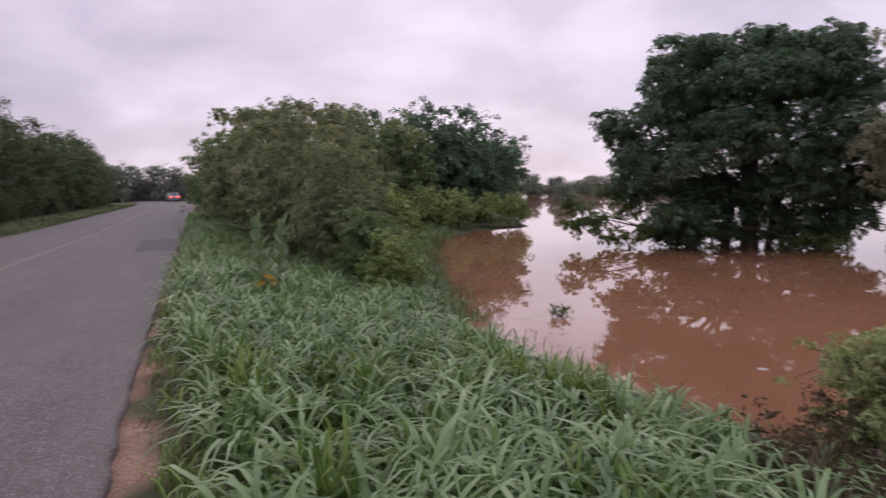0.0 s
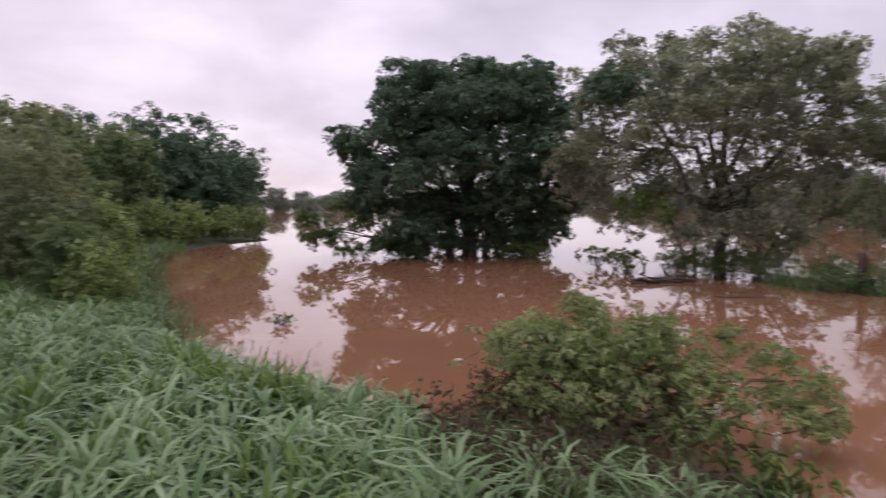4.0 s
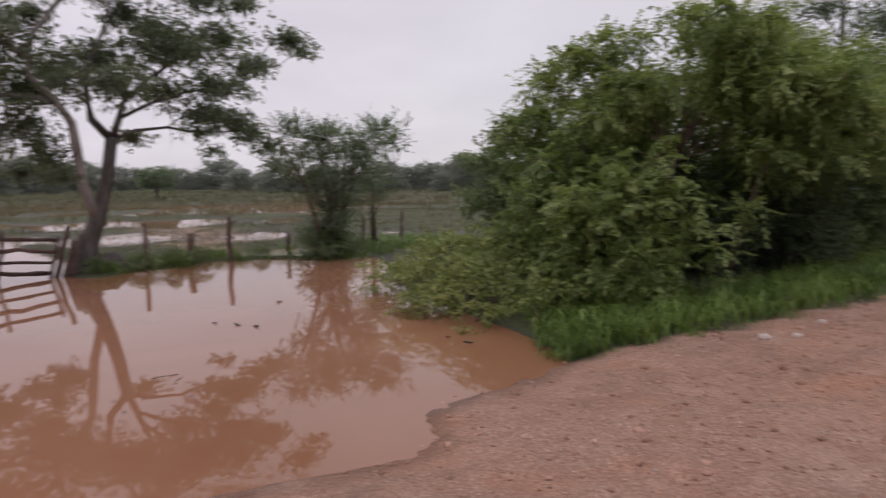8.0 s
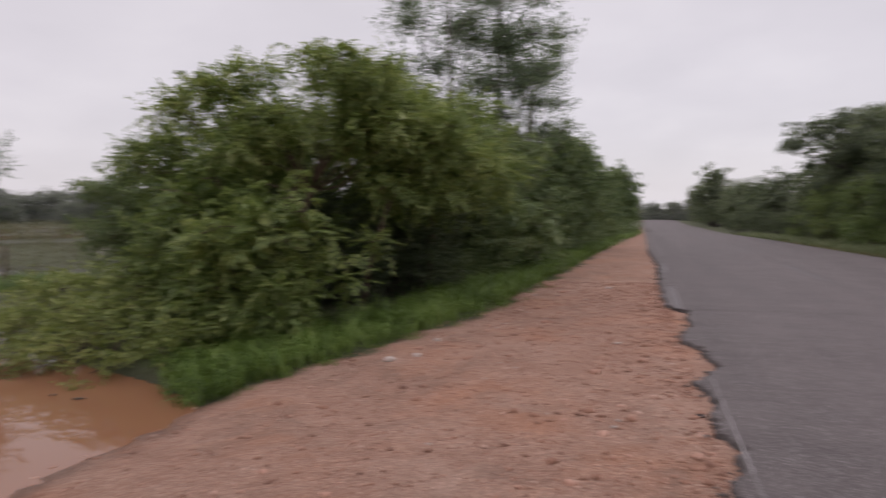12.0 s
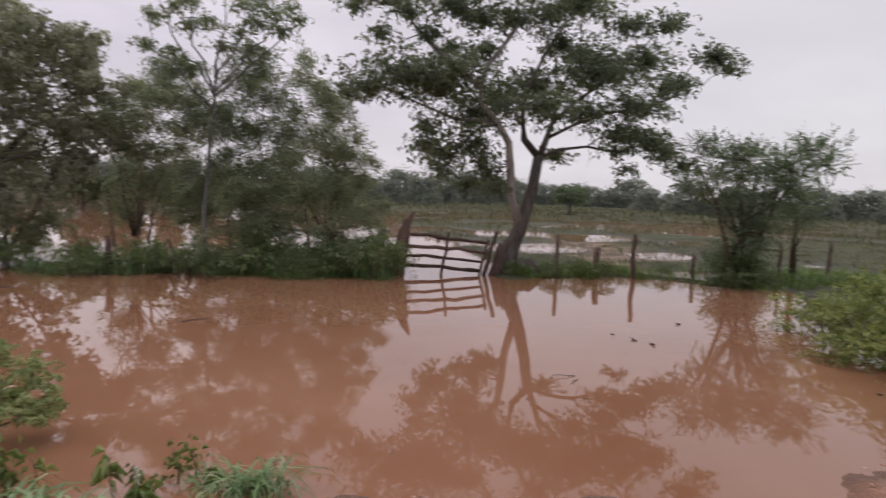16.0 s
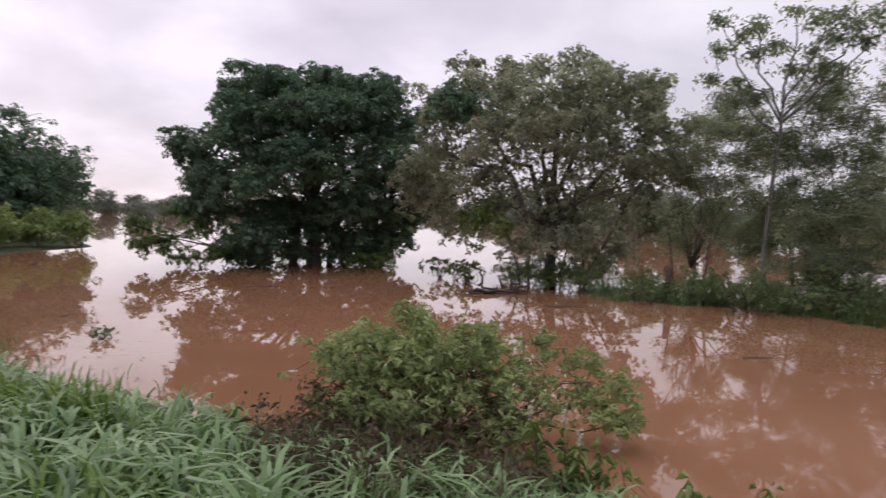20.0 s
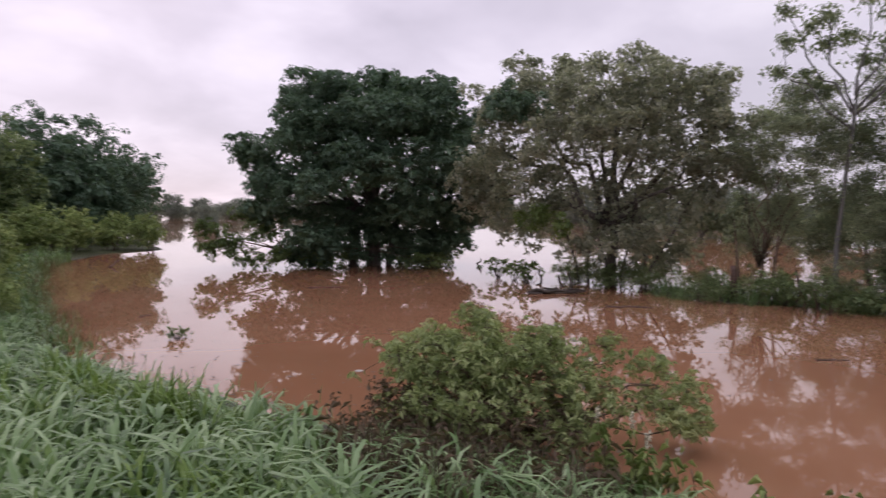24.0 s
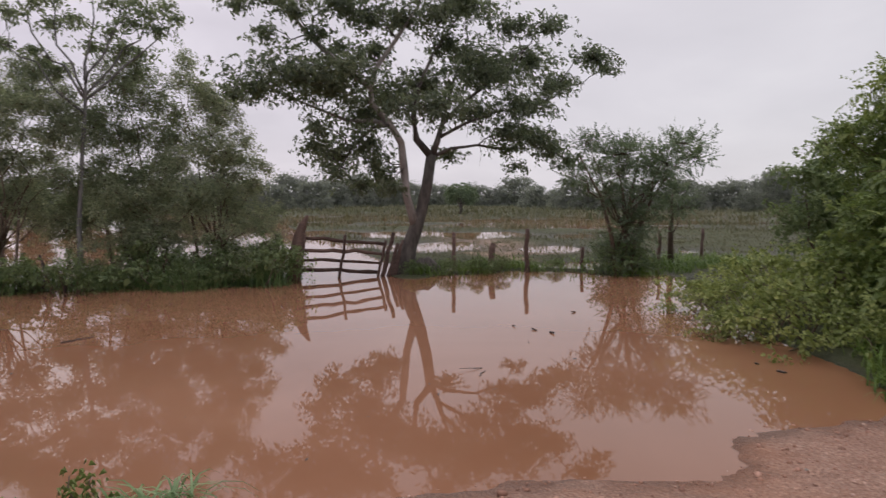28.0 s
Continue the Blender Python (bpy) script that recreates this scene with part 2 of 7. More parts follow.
def ground_material():
    """Soil with turf, a red gravel shoulder and pale sand, by the plan's own masks."""
    m, t, p, o = material("ground_soil")
    c = coords(t)

    def mask(name):
        a = t.nodes.new("ShaderNodeAttribute")
        a.attribute_name = name
        return a.outputs["Fac"]

    fine = noise_of(t, c, 38.0, 6.0, 0.7)
    mid = noise_of(t, c, 4.0, 5.0, 0.6)
    big = noise_of(t, c, 0.6, 4.0, 0.6)
    grav = ramp(t, [(0.34, (0.14, 0.078, 0.054)), (0.45, (0.29, 0.165, 0.112)), (0.57, (0.40, 0.25, 0.178)), (0.70, (0.53, 0.40, 0.32))],
                calc(t, "ADD", calc(t, "MULTIPLY", fine, 0.72), calc(t, "ADD", calc(t, "MULTIPLY", mid, 0.24), calc(t, "MULTIPLY", big, 0.10))))
    rust = blend(t, calc(t, "MULTIPLY", calc(t, "SUBTRACT", big, 0.5, True), 2.8, True), grav, (0.42, 0.185, 0.088))
    pale = noise_of(t, c, 0.85, 4.0, 0.6, 0.5)
    rust = blend(t, calc(t, "MULTIPLY", calc(t, "SUBTRACT", pale, 0.5, True), 3.0, True), rust, blend(t, fine, (0.36, 0.235, 0.17), (0.52, 0.375, 0.29)))
    dusty = noise_of(t, c, 1.1, 5.0, 0.65, 0.8)
    rust = blend(t, calc(t, "MULTIPLY", calc(t, "SUBTRACT", dusty, 0.52, True), 3.4, True), rust, blend(t, fine, (0.13, 0.085, 0.062), (0.30, 0.20, 0.145)))
    near, tone_of = pebbles(t, c, 46.0)
    stony = ramp(t, [(0.0, (0.52, 0.49, 0.47)), (0.35, (1.02, 1.0, 0.98)), (0.8, (1.38, 1.34, 1.28)), (1.0, (1.9, 1.9, 1.9))], tone_of)
    # pebble edges darkened in the colour, as shade in the gaps between stones
    rim = ramp(t, [(0.45, (1.0, 1.0, 1.0)), (0.8, (0.55, 0.51, 0.48))], near)
    rust = blend(t, calc(t, "ADD", calc(t, "MULTIPLY", mid, 0.9), -0.15, True), rust, blend(t, 1.0, blend(t, 1.0, rust, stony, "MULTIPLY"), rim, "MULTIPLY"))
    turf = ramp(t, [(0.35, (0.035, 0.042, 0.016)), (0.55, (0.08, 0.092, 0.038)), (0.75, (0.16, 0.125, 0.065))],
                calc(t, "ADD", calc(t, "MULTIPLY", fine, 0.5), calc(t, "MULTIPLY", mid, 0.5)))
    sand = ramp(t, [(0.35, (0.24, 0.165, 0.105)), (0.7, (0.46, 0.34, 0.235))], calc(t, "ADD", calc(t, "MULTIPLY", fine, 0.4), calc(t, "MULTIPLY", mid, 0.6)))
    col = blend(t, mask("gravel"), turf, rust)
    col = blend(t, mask("sand"), col, sand)
    wet = mask("wet")
    col = blend(t, wet, col, blend(t, 1.0, col, (0.5, 0.45, 0.4), "MULTIPLY"))
    t.links.new(col, p.inputs["Base Color"])
    t.links.new(calc(t, "SUBTRACT", 0.95, calc(t, "MULTIPLY", wet, 0.45)), p.inputs["Roughness"])
    v = t.nodes.new("ShaderNodeTexVoronoi")
    v.inputs["Scale"].default_value = 34.0
    t.links.new(c, v.inputs["Vector"])
    bump(t, p, calc(t, "ADD", calc(t, "MULTIPLY", v.outputs["Distance"], -0.6), fine), 0.9, 0.03)
    return m


def asphalt_material(name, dark, light, streak=True):
    m, t, p, o = material(name)
    c = coords(t)
    grit = noise_of(t, c, 55.0, 6.0, 0.85)
    mid = noise_of(t, c, 1.3, 5.0, 0.6)
    mp = t.nodes.new("ShaderNodeMapping")
    mp.inputs["Scale"].default_value = (1.1, 0.05, 1)
    t.links.new(c, mp.inputs["Vector"])
    track = noise_of(t, mp.outputs[0], 1.2, 3.0)
    v = calc(t, "ADD", calc(t, "MULTIPLY", grit, 0.72), calc(t, "ADD", calc(t, "MULTIPLY", mid, 0.14), calc(t, "MULTIPLY", track, 0.14)))
    chip, tone_of = pebbles(t, c, 85.0)
    col = ramp(t, [(0.41, dark), (0.60, light)], v)
    col = blend(t, calc(t, "MULTIPLY", calc(t, "SUBTRACT", tone_of, 0.78, True), 2.6), col, (0.33, 0.31, 0.30))
    t.links.new(col, p.inputs["Base Color"])
    p.inputs["Roughness"].default_value = 0.72
    bump(t, p, grit, 0.5, 0.006)
    return m


def paint_material(name, col, under, wear):
    m, t, p, o = material(name)
    c = coords(t)
    f = calc(t, "ADD", calc(t, "MULTIPLY", noise_of(t, c, 40.0, 5.0, 0.7), 0.6), calc(t, "MULTIPLY", noise_of(t, c, 1.5, 3.0), 0.4))
    t.links.new(ramp(t, [(wear - 0.06, under), (wear + 0.08, col)], f), p.inputs["Base Color"])
    p.inputs["Roughness"].default_value = 0.7
    return m


def water_material():
    m, t, p, o = material("muddy_water")
    c = coords(t)
    silt = noise_of(t, c, 0.22, 4.0, 0.55, 0.6)
    t.links.new(ramp(t, [(0.3, (0.245, 0.117, 0.063)), (0.7, (0.31, 0.158, 0.093))], silt), p.inputs["Base Color"])
    p.inputs["Roughness"].default_value = 0.01
    p.inputs["IOR"].default_value = 1.42
    mp = t.nodes.new("ShaderNodeMapping")
    mp.inputs["Scale"].default_value = (1, 1, 1)
    t.links.new(c, mp.inputs["Vector"])
    r = calc(t, "ADD", calc(t, "MULTIPLY", noise_of(t, mp.outputs[0], 1.6, 2.0, 0.5), 0.7), calc(t, "MULTIPLY", noise_of(t, mp.outputs[0], 7.0, 2.0, 0.5), 0.18))
    calm = noise_of(t, c, 0.12, 2.0)
    bump(t, p, calc(t, "MULTIPLY", r, calc(t, "ADD", calm, 0.1)), 0.022, 0.05)
    return m


M_GROUND = ground_material()
M_ASPHALT = asphalt_material("worn_asphalt", (0.051, 0.042, 0.0395), (0.15, 0.127, 0.119))
M_PATCH = asphalt_material("patch_asphalt", (0.028, 0.024, 0.024), (0.075, 0.065, 0.065))
M_BROKEN = asphalt_material("broken_asphalt", (0.03, 0.026, 0.024), (0.10, 0.08, 0.07))
M_YELLOW = paint_material("worn_yellow_paint", (0.36, 0.245, 0.105), (0.16, 0.14, 0.13), 0.48)
M_OLDYELLOW = paint_material("worn_away_yellow_paint", (0.235, 0.18, 0.125), (0.145, 0.125, 0.115), 0.5)
M_WHITE = paint_material("worn_white_paint", (0.40, 0.38, 0.365), (0.16, 0.145, 0.14), 0.52)
M_FADED = paint_material("faded_edge_paint", (0.165, 0.152, 0.147), (0.112, 0.103, 0.1), 0.56)
M_WATER = water_material()
def stone_material(name, tones):
    m, t, p, o = material(name)
    geo = t.nodes.new("ShaderNodeNewGeometry")
    info = t.nodes.new("ShaderNodeObjectInfo")
    v = calc(t, "ADD", calc(t, "MULTIPLY", geo.outputs["Random Per Island"], 0.6), calc(t, "MULTIPLY", noise_of(t, coords(t), 25.0), 0.3))
    v = calc(t, "ADD", v, calc(t, "MULTIPLY", info.outputs["Random"], 0.15))
    t.links.new(ramp(t, tones, v), p.inputs["Base Color"])
    p.inputs["Roughness"].default_value = 0.9
    return m


M_STONE = stone_material("red_stone", [(0.1, (0.18, 0.10, 0.072)), (0.4, (0.30, 0.16, 0.105)), (0.7, (0.47, 0.28, 0.20)), (0.95, (0.66, 0.55, 0.46))])
M_PALE_STONE = bark_material("pale_stone", (0.40, 0.33, 0.28), (0.62, 0.55, 0.48), 22.0)
M_GRASS = leaf_material("guinea_grass", (0.045, 0.098, 0.03), (0.164, 0.269, 0.095), (0.36, 0.47, 0.25), 0.33, 0.3, 1.4, 0.5)
M_GRASS_FRESH = leaf_material("fresh_grass", (0.055, 0.101, 0.022), (0.138, 0.22, 0.046), (0.242, 0.341, 0.094), 0.45, 0.3, 1.0)
M_GRASS_DRY = leaf_material("dry_grass", (0.09, 0.075, 0.03), (0.17, 0.14, 0.06), (0.27, 0.22, 0.12), 0.6, 0.2, 1.0)
M_MARSH = leaf_material("marsh_grass", (0.085, 0.085, 0.05), (0.135, 0.135, 0.08), (0.2, 0.19, 0.12), 0.6, 0.25, 0.15)
M_MANGO = leaf_material("mango_leaf", (0.044, 0.079, 0.056), (0.086, 0.146, 0.093), (0.143, 0.215, 0.135), 0.45, 0.3, 0.6)
M_GREYLEAF = leaf_material("grey_brown_leaf", (0.172, 0.186, 0.142), (0.322, 0.333, 0.262), (0.51, 0.495, 0.405), 0.55, 0.58, 0.9)
M_DARKFEATHER = leaf_material("dark_feathery_leaf", (0.122, 0.156, 0.11), (0.235, 0.272, 0.188), (0.36, 0.39, 0.27), 0.55, 0.62, 0.8)
M_THORN = leaf_material("thorn_tree_leaf", (0.085, 0.122, 0.08), (0.17, 0.222, 0.142), (0.275, 0.325, 0.215), 0.55, 0.45, 0.8)
M_FEATHER = leaf_material("feathery_leaf", (0.165, 0.20, 0.145), (0.31, 0.348, 0.245), (0.46, 0.485, 0.35), 0.55, 0.62, 0.8)
M_GATELEAF = leaf_material("broad_dark_leaf", (0.085, 0.108, 0.08), (0.165, 0.195, 0.135), (0.26, 0.285, 0.205), 0.45, 0.55, 0.8)
M_BRIGHT = leaf_material("yellow_green_leaf", (0.067, 0.107, 0.031), (0.183, 0.246, 0.077), (0.37, 0.418, 0.15), 0.45, 0.42, 0.7)
M_HEDGE = leaf_material("hedge_leaf", (0.059, 0.1, 0.037), (0.147, 0.209, 0.077), (0.292, 0.348, 0.147), 0.45, 0.36, 0.6)
M_HEDGE_BROWN = leaf_material("seeding_hedge_leaf", (0.095, 0.115, 0.064), (0.215, 0.24, 0.135), (0.46, 0.45, 0.295), 0.5, 0.45, 0.9)
M_SHRUB = leaf_material("shrub_leaf", (0.088, 0.134, 0.039), (0.232, 0.306, 0.099), (0.465, 0.51, 0.215), 0.42, 0.3, 1.6)
# pale, low-contrast leaf: the haze of distance is put into its base colour
M_HAZEDFARLEAF = leaf_material("haze_tinted_distant_leaf", (0.20, 0.215, 0.21), (0.235, 0.25, 0.243), (0.27, 0.283, 0.272), 0.95, 0.6, 0.2, 0.03)
# hedge leaf greyed and lightened, with haze mixed into the colour
M_HAZELEAF = leaf_material("haze_tinted_hedge_leaf", (0.095, 0.122, 0.08), (0.17, 0.20, 0.132), (0.25, 0.278, 0.18), 0.6, 0.42, 0.35, 0.15)
M_DARKHEDGE = leaf_material("dull_dark_leaf", (0.045, 0.068, 0.038), (0.095, 0.125, 0.068), (0.165, 0.19, 0.105), 0.5, 0.34, 0.5)
M_MIDHEDGE = leaf_material("mid_green_leaf", (0.075, 0.116, 0.052), (0.17, 0.227, 0.102), (0.295, 0.35, 0.17), 0.48, 0.4, 0.6)
M_VERGEGRASS = leaf_material("dull_verge_grass", (0.075, 0.098, 0.045), (0.155, 0.185, 0.09), (0.26, 0.275, 0.155), 0.6, 0.28, 0.8)
M_SKIRT = leaf_material("pale_yellow_green_leaf", (0.095, 0.135, 0.038), (0.24, 0.29, 0.09), (0.43, 0.46, 0.18), 0.45, 0.42, 1.0)
M_STALK = leaf_material("dark_dead_stalk", (0.05, 0.036, 0.022), (0.10, 0.075, 0.048), (0.18, 0.14, 0.095), 0.7, 0.2, 1.2)
M_VERGEBUSH = leaf_material("verge_bush_leaf", (0.08, 0.128, 0.042), (0.195, 0.26, 0.09), (0.33, 0.39, 0.15), 0.45, 0.38, 0.7)
M_SHORESHRUB = leaf_material("dusty_shrub_leaf", (0.14, 0.185, 0.076), (0.305, 0.365, 0.155), (0.50, 0.545, 0.28), 0.5, 0.4, 1.8)
M_DEADLEAF = leaf_material("withered_brown_leaf", (0.06, 0.04, 0.025), (0.12, 0.085, 0.055), (0.20, 0.155, 0.10), 0.7, 0.2, 1.6)
M_MILKWEED = leaf_material("milkweed_leaf", (0.15, 0.215, 0.115), (0.245, 0.32, 0.18), (0.36, 0.42, 0.27), 0.55, 0.3, 2.0)
M_YELLOWLEAF = leaf_material("withered_yellow_leaf", (0.45, 0.24, 0.03), (0.62, 0.36, 0.04), (0.70, 0.45, 0.08), 0.5, 0.3, 2.0)
M_BLOSSOM = plain_material("cream_blossom", (0.58, 0.55, 0.42), 0.7)
M_BARK = bark_material("dark_bark", (0.042, 0.036, 0.032), (0.15, 0.132, 0.115), 9.0)
# flat grey: painted haze on distant trunks, plain bark grey on the slim tree
M_HAZEGREYBARK = bark_material("haze_grey_bark", (0.13, 0.13, 0.125), (0.2, 0.195, 0.185))
M_PALEBARK = bark_material("pale_bark", (0.15, 0.13, 0.115), (0.40, 0.365, 0.335))
M_TWIG = bark_material("brown_twig", (0.06, 0.042, 0.028), (0.17, 0.125, 0.09), 12.0)
M_WOOD = wood_material("weathered_red_wood", (0.055, 0.033, 0.026), (0.19, 0.125, 0.10))
M_DEBRIS = bark_material("soaked_debris", (0.025, 0.02, 0.016), (0.085, 0.065, 0.05), 14.0, 0.6)
M_FOAM = plain_material("white_foam", (0.52, 0.50, 0.47), 0.6)

# ---- mesh helpers ----
rng = np.random.default_rng(7)


def mesh_from(name, verts, faces, mat, smooth=False):
    """verts (N, 3); faces: an array (F, 3) or (F, 4)."""
    verts, faces = np.asarray(verts, np.float32), np.asarray(faces, np.int32)
    me = bpy.data.meshes.new(name)
    me.vertices.add(len(verts))
    me.vertices.foreach_set("co", verts.ravel())
    n, k = faces.shape
    me.loops.add(n * k)
    me.loops.foreach_set("vertex_index", faces.ravel())
    me.polygons.add(n)
    me.polygons.foreach_set("loop_start", np.arange(0, n * k, k, dtype=np.int32))
    if smooth:
        me.polygons.foreach_set("use_smooth", np.ones(n, bool))
    me.update(calc_edges=True)
    me.materials.append(mat)
    return me


def part(name, me, parent, label="", kind=""):
    ob = new(name, me)
    ob.parent = parent
    return tagged(ob, label=label, kind=kind)


def thing(name, label, category, at=(0, 0, 0), group="", turn=0.0, size=1.0):
    ob = new(name)
    ob.empty_display_size = 0.2
    ob.matrix_basis = pose(*at, 0, 0, turn) @ Matrix.Diagonal((size, size, size, 1))
    return tagged(ob, label, category, group)


def lone(name, me, label, category, at=(0, 0, 0), group="", kind="", turn=0.0):
    ob = new(name, me)
    ob.matrix_basis = pose(*at, 0, 0, turn)
    return tagged(ob, label, category, group, kind)


def joined(pieces):
    vs, fs, n = [], [], 0
    for v, f in pieces:
        vs.append(np.asarray(v, float)), fs.append(np.asarray(f, int) + n)
        n += len(v)
    return np.concatenate(vs), np.concatenate(fs)


def tube(points, radii, sides=6, rough=0.0):
    """A tapering, slightly lumpy limb along points; closed at both ends."""
    p, r = np.asarray(points, float), np.asarray(radii, float)
    d = np.gradient(p, axis=0)
    d /= np.linalg.norm(d, axis=1, keepdims=True) + 1e-9
    ref = np.array([0.0, 0.0, 1.0]) if abs(d[0, 2]) < 0.9 else np.array([1.0, 0.0, 0.0])
    a = np.cross(d, ref)
    a /= np.linalg.norm(a, axis=1, keepdims=True) + 1e-9
    b = np.cross(d, a)
    ang = np.linspace(0, 2 * np.pi, sides, endpoint=False)
    rr = r[:, None] * (1 + rough * rng.normal(size=(len(p), sides)))
    v = p[:, None] + rr[..., None] * (np.cos(ang)[None, :, None] * a[:, None] + np.sin(ang)[None, :, None] * b[:, None])
    v = v.reshape(-1, 3)
    f = []
    for i in range(len(p) - 1):
        for j in range(sides):
            k = (j + 1) % sides
            f.append((i * sides + j, i * sides + k, (i + 1) * sides + k, (i + 1) * sides + j))
    n = len(v)
    v = np.vstack([v, p[0], p[-1]])
    for j in range(sides):
        k = (j + 1) % sides
        f.append((n, k, j, j)), f.append((n + 1, (len(p) - 1) * sides + j, (len(p) - 1) * sides + k, (len(p) - 1) * sides + k))
    return v, np.array(f)


def tri(v, f):
    """Quads, some of them degenerate, as triangles."""
    f = np.asarray(f)
    t = np.vstack([f[:, [0, 1, 2]], f[:, [0, 2, 3]]])
    return v, t[(t[:, 0] != t[:, 1]) & (t[:, 1] != t[:, 2]) & (t[:, 0] != t[:, 2])]


def bent(a, b, n=6, sway=0.06, sag=0.0):
    """A crooked line from a to b."""
    a, b = np.asarray(a, float), np.asarray(b, float)
    s = np.linspace(0, 1, n)[:, None]
    p = a + (b - a) * s
    size = np.linalg.norm(b - a)
    p += rng.normal(size=(n, 3)) * sway * size * np.sin(np.pi * s)
    p[:, 2] += sag * size * np.sin(np.pi * s[:, 0])
    return p


def unit(v):
    return v / (np.linalg.norm(v, axis=-1, keepdims=True) + 1e-9)


def leaf_blades(pos, axis, length, width, fold=0.25, curl=0.25, side=None):
    """A folded leaf of four corners at each place, along axis, its tip curling down."""
    n = len(pos)
    if side is None:
        side = unit(np.cross(axis, np.array([0, 0, 1.0]) + 0.7 * rng.normal(size=(n, 3))))
    face = np.cross(side, axis)
    L, Wd = length[:, None], width[:, None]
    mid = pos + axis * L * 0.5
    tip = pos + axis * L
    tip[:, 2] -= curl * length
    lift = face * Wd * fold
    v = np.stack([pos, mid + side * Wd * 0.5 + lift, tip, mid - side * Wd * 0.5 + lift], 1).reshape(-1, 3)
    k = np.arange(n)[:, None] * 4
    f = np.concatenate([k + [0, 1, 2], k + [0, 2, 3]], 0)
    return v, f


def ball(n):
    return unit(rng.normal(size=(n, 3)))


def crown(puffs, clusters, per, spread, leaf, shell=0.3, droop=0.25, up=0.25, slim=0.5, lumps=0.25, spray=0.0):
    """Leaves over lumpy clumps. puffs: rows of centre and radii; on them sit clusters of leaves of radius spread, or, with spray,
    feathered sprays of that length. Returns the leaves and the clusters' places."""
    puffs = np.asarray(puffs, float)
    weight = (puffs[:, 3] * puffs[:, 4] + puffs[:, 3] * puffs[:, 5] + puffs[:, 4] * puffs[:, 5])
    pick = rng.choice(len(puffs), clusters, p=weight / weight.sum())
    d = ball(clusters)
    d[:, 2] += up
    d = unit(d)
    wob = np.array([noise.noise(Vector((float(x) * 2.3 + 5.1 * float(q), float(y) * 2.3, float(z) * 2.3 + 3.3 * float(q)))) for (x, y, z), q in zip(d, pick)])
    r = rng.random(clusters) ** shell * (1 + lumps * 2 * wob)
    c = puffs[pick, :3] + d * r[:, None] * puffs[pick, 3:6]
    out = unit(d * puffs[pick, 3:6].mean(1, keepdims=True) / puffs[pick, 3:6])
    n = clusters * per
    cc, oo = np.repeat(c, per, 0), np.repeat(out, per, 0)
    length = leaf * rng.uniform(0.7, 1.25, n)
    width = length * slim * rng.uniform(0.8, 1.2, n)
    if spray:
        a = out * 0.7 + ball(clusters) * 0.7
        a[:, 2] -= droop * 0.6
        a = unit(a)
        b = unit(np.cross(a, np.array([0, 0, 1.0]) + 0.35 * rng.normal(size=(clusters, 3))))
        size = spray * rng.uniform(0.6, 1.3, clusters)
        s = np.tile((np.arange(per) + 0.5) / per, clusters)
        hand = np.tile(np.where(np.arange(per) % 2, 1.0, -1.0), clusters)
        A, B, S = np.repeat(a, per, 0), np.repeat(b, per, 0), np.repeat(size, per)
        pos = cc + A * (S * s)[:, None]
        pos[:, 2] -= droop * S * s * s
        axis = B * (hand * (1 - 0.75 * s ** 3))[:, None] + A * (0.35 + 0.65 * s ** 2)[:, None] + 0.22 * rng.normal(size=(n, 3))
        axis[:, 2] -= 0.25 + 0.3 * droop
        axis = unit(axis)
        face = np.cross(A, B) * -1.0
        face[:, 2] += 0.3
        side = unit(np.cross(axis, unit(face + 0.25 * rng.normal(size=(n, 3)))))
        return leaf_blades(pos, axis, length * (1 - 0.35 * s), width, 0.2, 0.15, side), c
    q = ball(n)
    q = unit(q * 0.9 + oo * 0.5 + np.array([0, 0, 0.25]))
    size = np.repeat(spread * rng.uniform(0.7, 1.3, clusters), per)
    pos = cc + q * (size * rng.random(n) ** 0.4)[:, None] * np.array([1.0, 1.0, 0.8])
    face = unit(q + 0.45 * rng.normal(size=(n, 3)) + np.array([0, 0, 0.35]))
    axis = np.cross(face, ball(n))
    axis = unit(axis + 0.25 * q)
    axis[:, 2] -= droop
    axis = unit(axis)
    side = unit(np.cross(axis, face))
    return leaf_blades(pos - axis * (length * 0.4)[:, None], axis, length, width, 0.2, 0.2, side), c


def lobes(masses, n, r, flat=0.8, up=0.2, inside=0.15):
    """Small clumps set over the surface of large ones, as boughs end in tufts. masses: rows of centre and radii."""
    m = np.asarray(masses, float)
    area = m[:, 3] * m[:, 4] + m[:, 3] * m[:, 5] + m[:, 4] * m[:, 5]
    pick = rng.choice(len(m), n, p=area / area.sum())
    d = ball(n)
    d[:, 2] += up
    d = unit(d) * (1 - inside * rng.random((n, 1)))
    size = r * rng.uniform(0.6, 1.4, n)
    return np.column_stack([m[pick, :3] + d * m[pick, 3:6], size, size, size * flat])


def boughs(rows, depth, shift=0.0):
    """Clumps from rows of offset across, height, half width and half height, scattered in depth."""
    r = np.asarray(rows, float)
    d = rng.uniform(-1, 1, len(r)) * depth + shift
    return np.column_stack([r[:, 0], d, r[:, 1], r[:, 2], np.maximum(r[:, 2] * 0.9, 0.4), r[:, 3]])


def twigs(points, hubs, thick, share=0.35):
    """Thin twigs from some leaf clusters in to the nearest limb end."""
    hubs = np.asarray(hubs, float)
    some = points[rng.random(len(points)) < share]
    out = []
    for q in some:
        h = hubs[np.argmin(((hubs - q) ** 2).sum(1))]
        out.append(tri(*tube(bent(h, q, 3, 0.1), [thick, thick * 0.7, thick * 0.35], 3)))
    return joined(out)


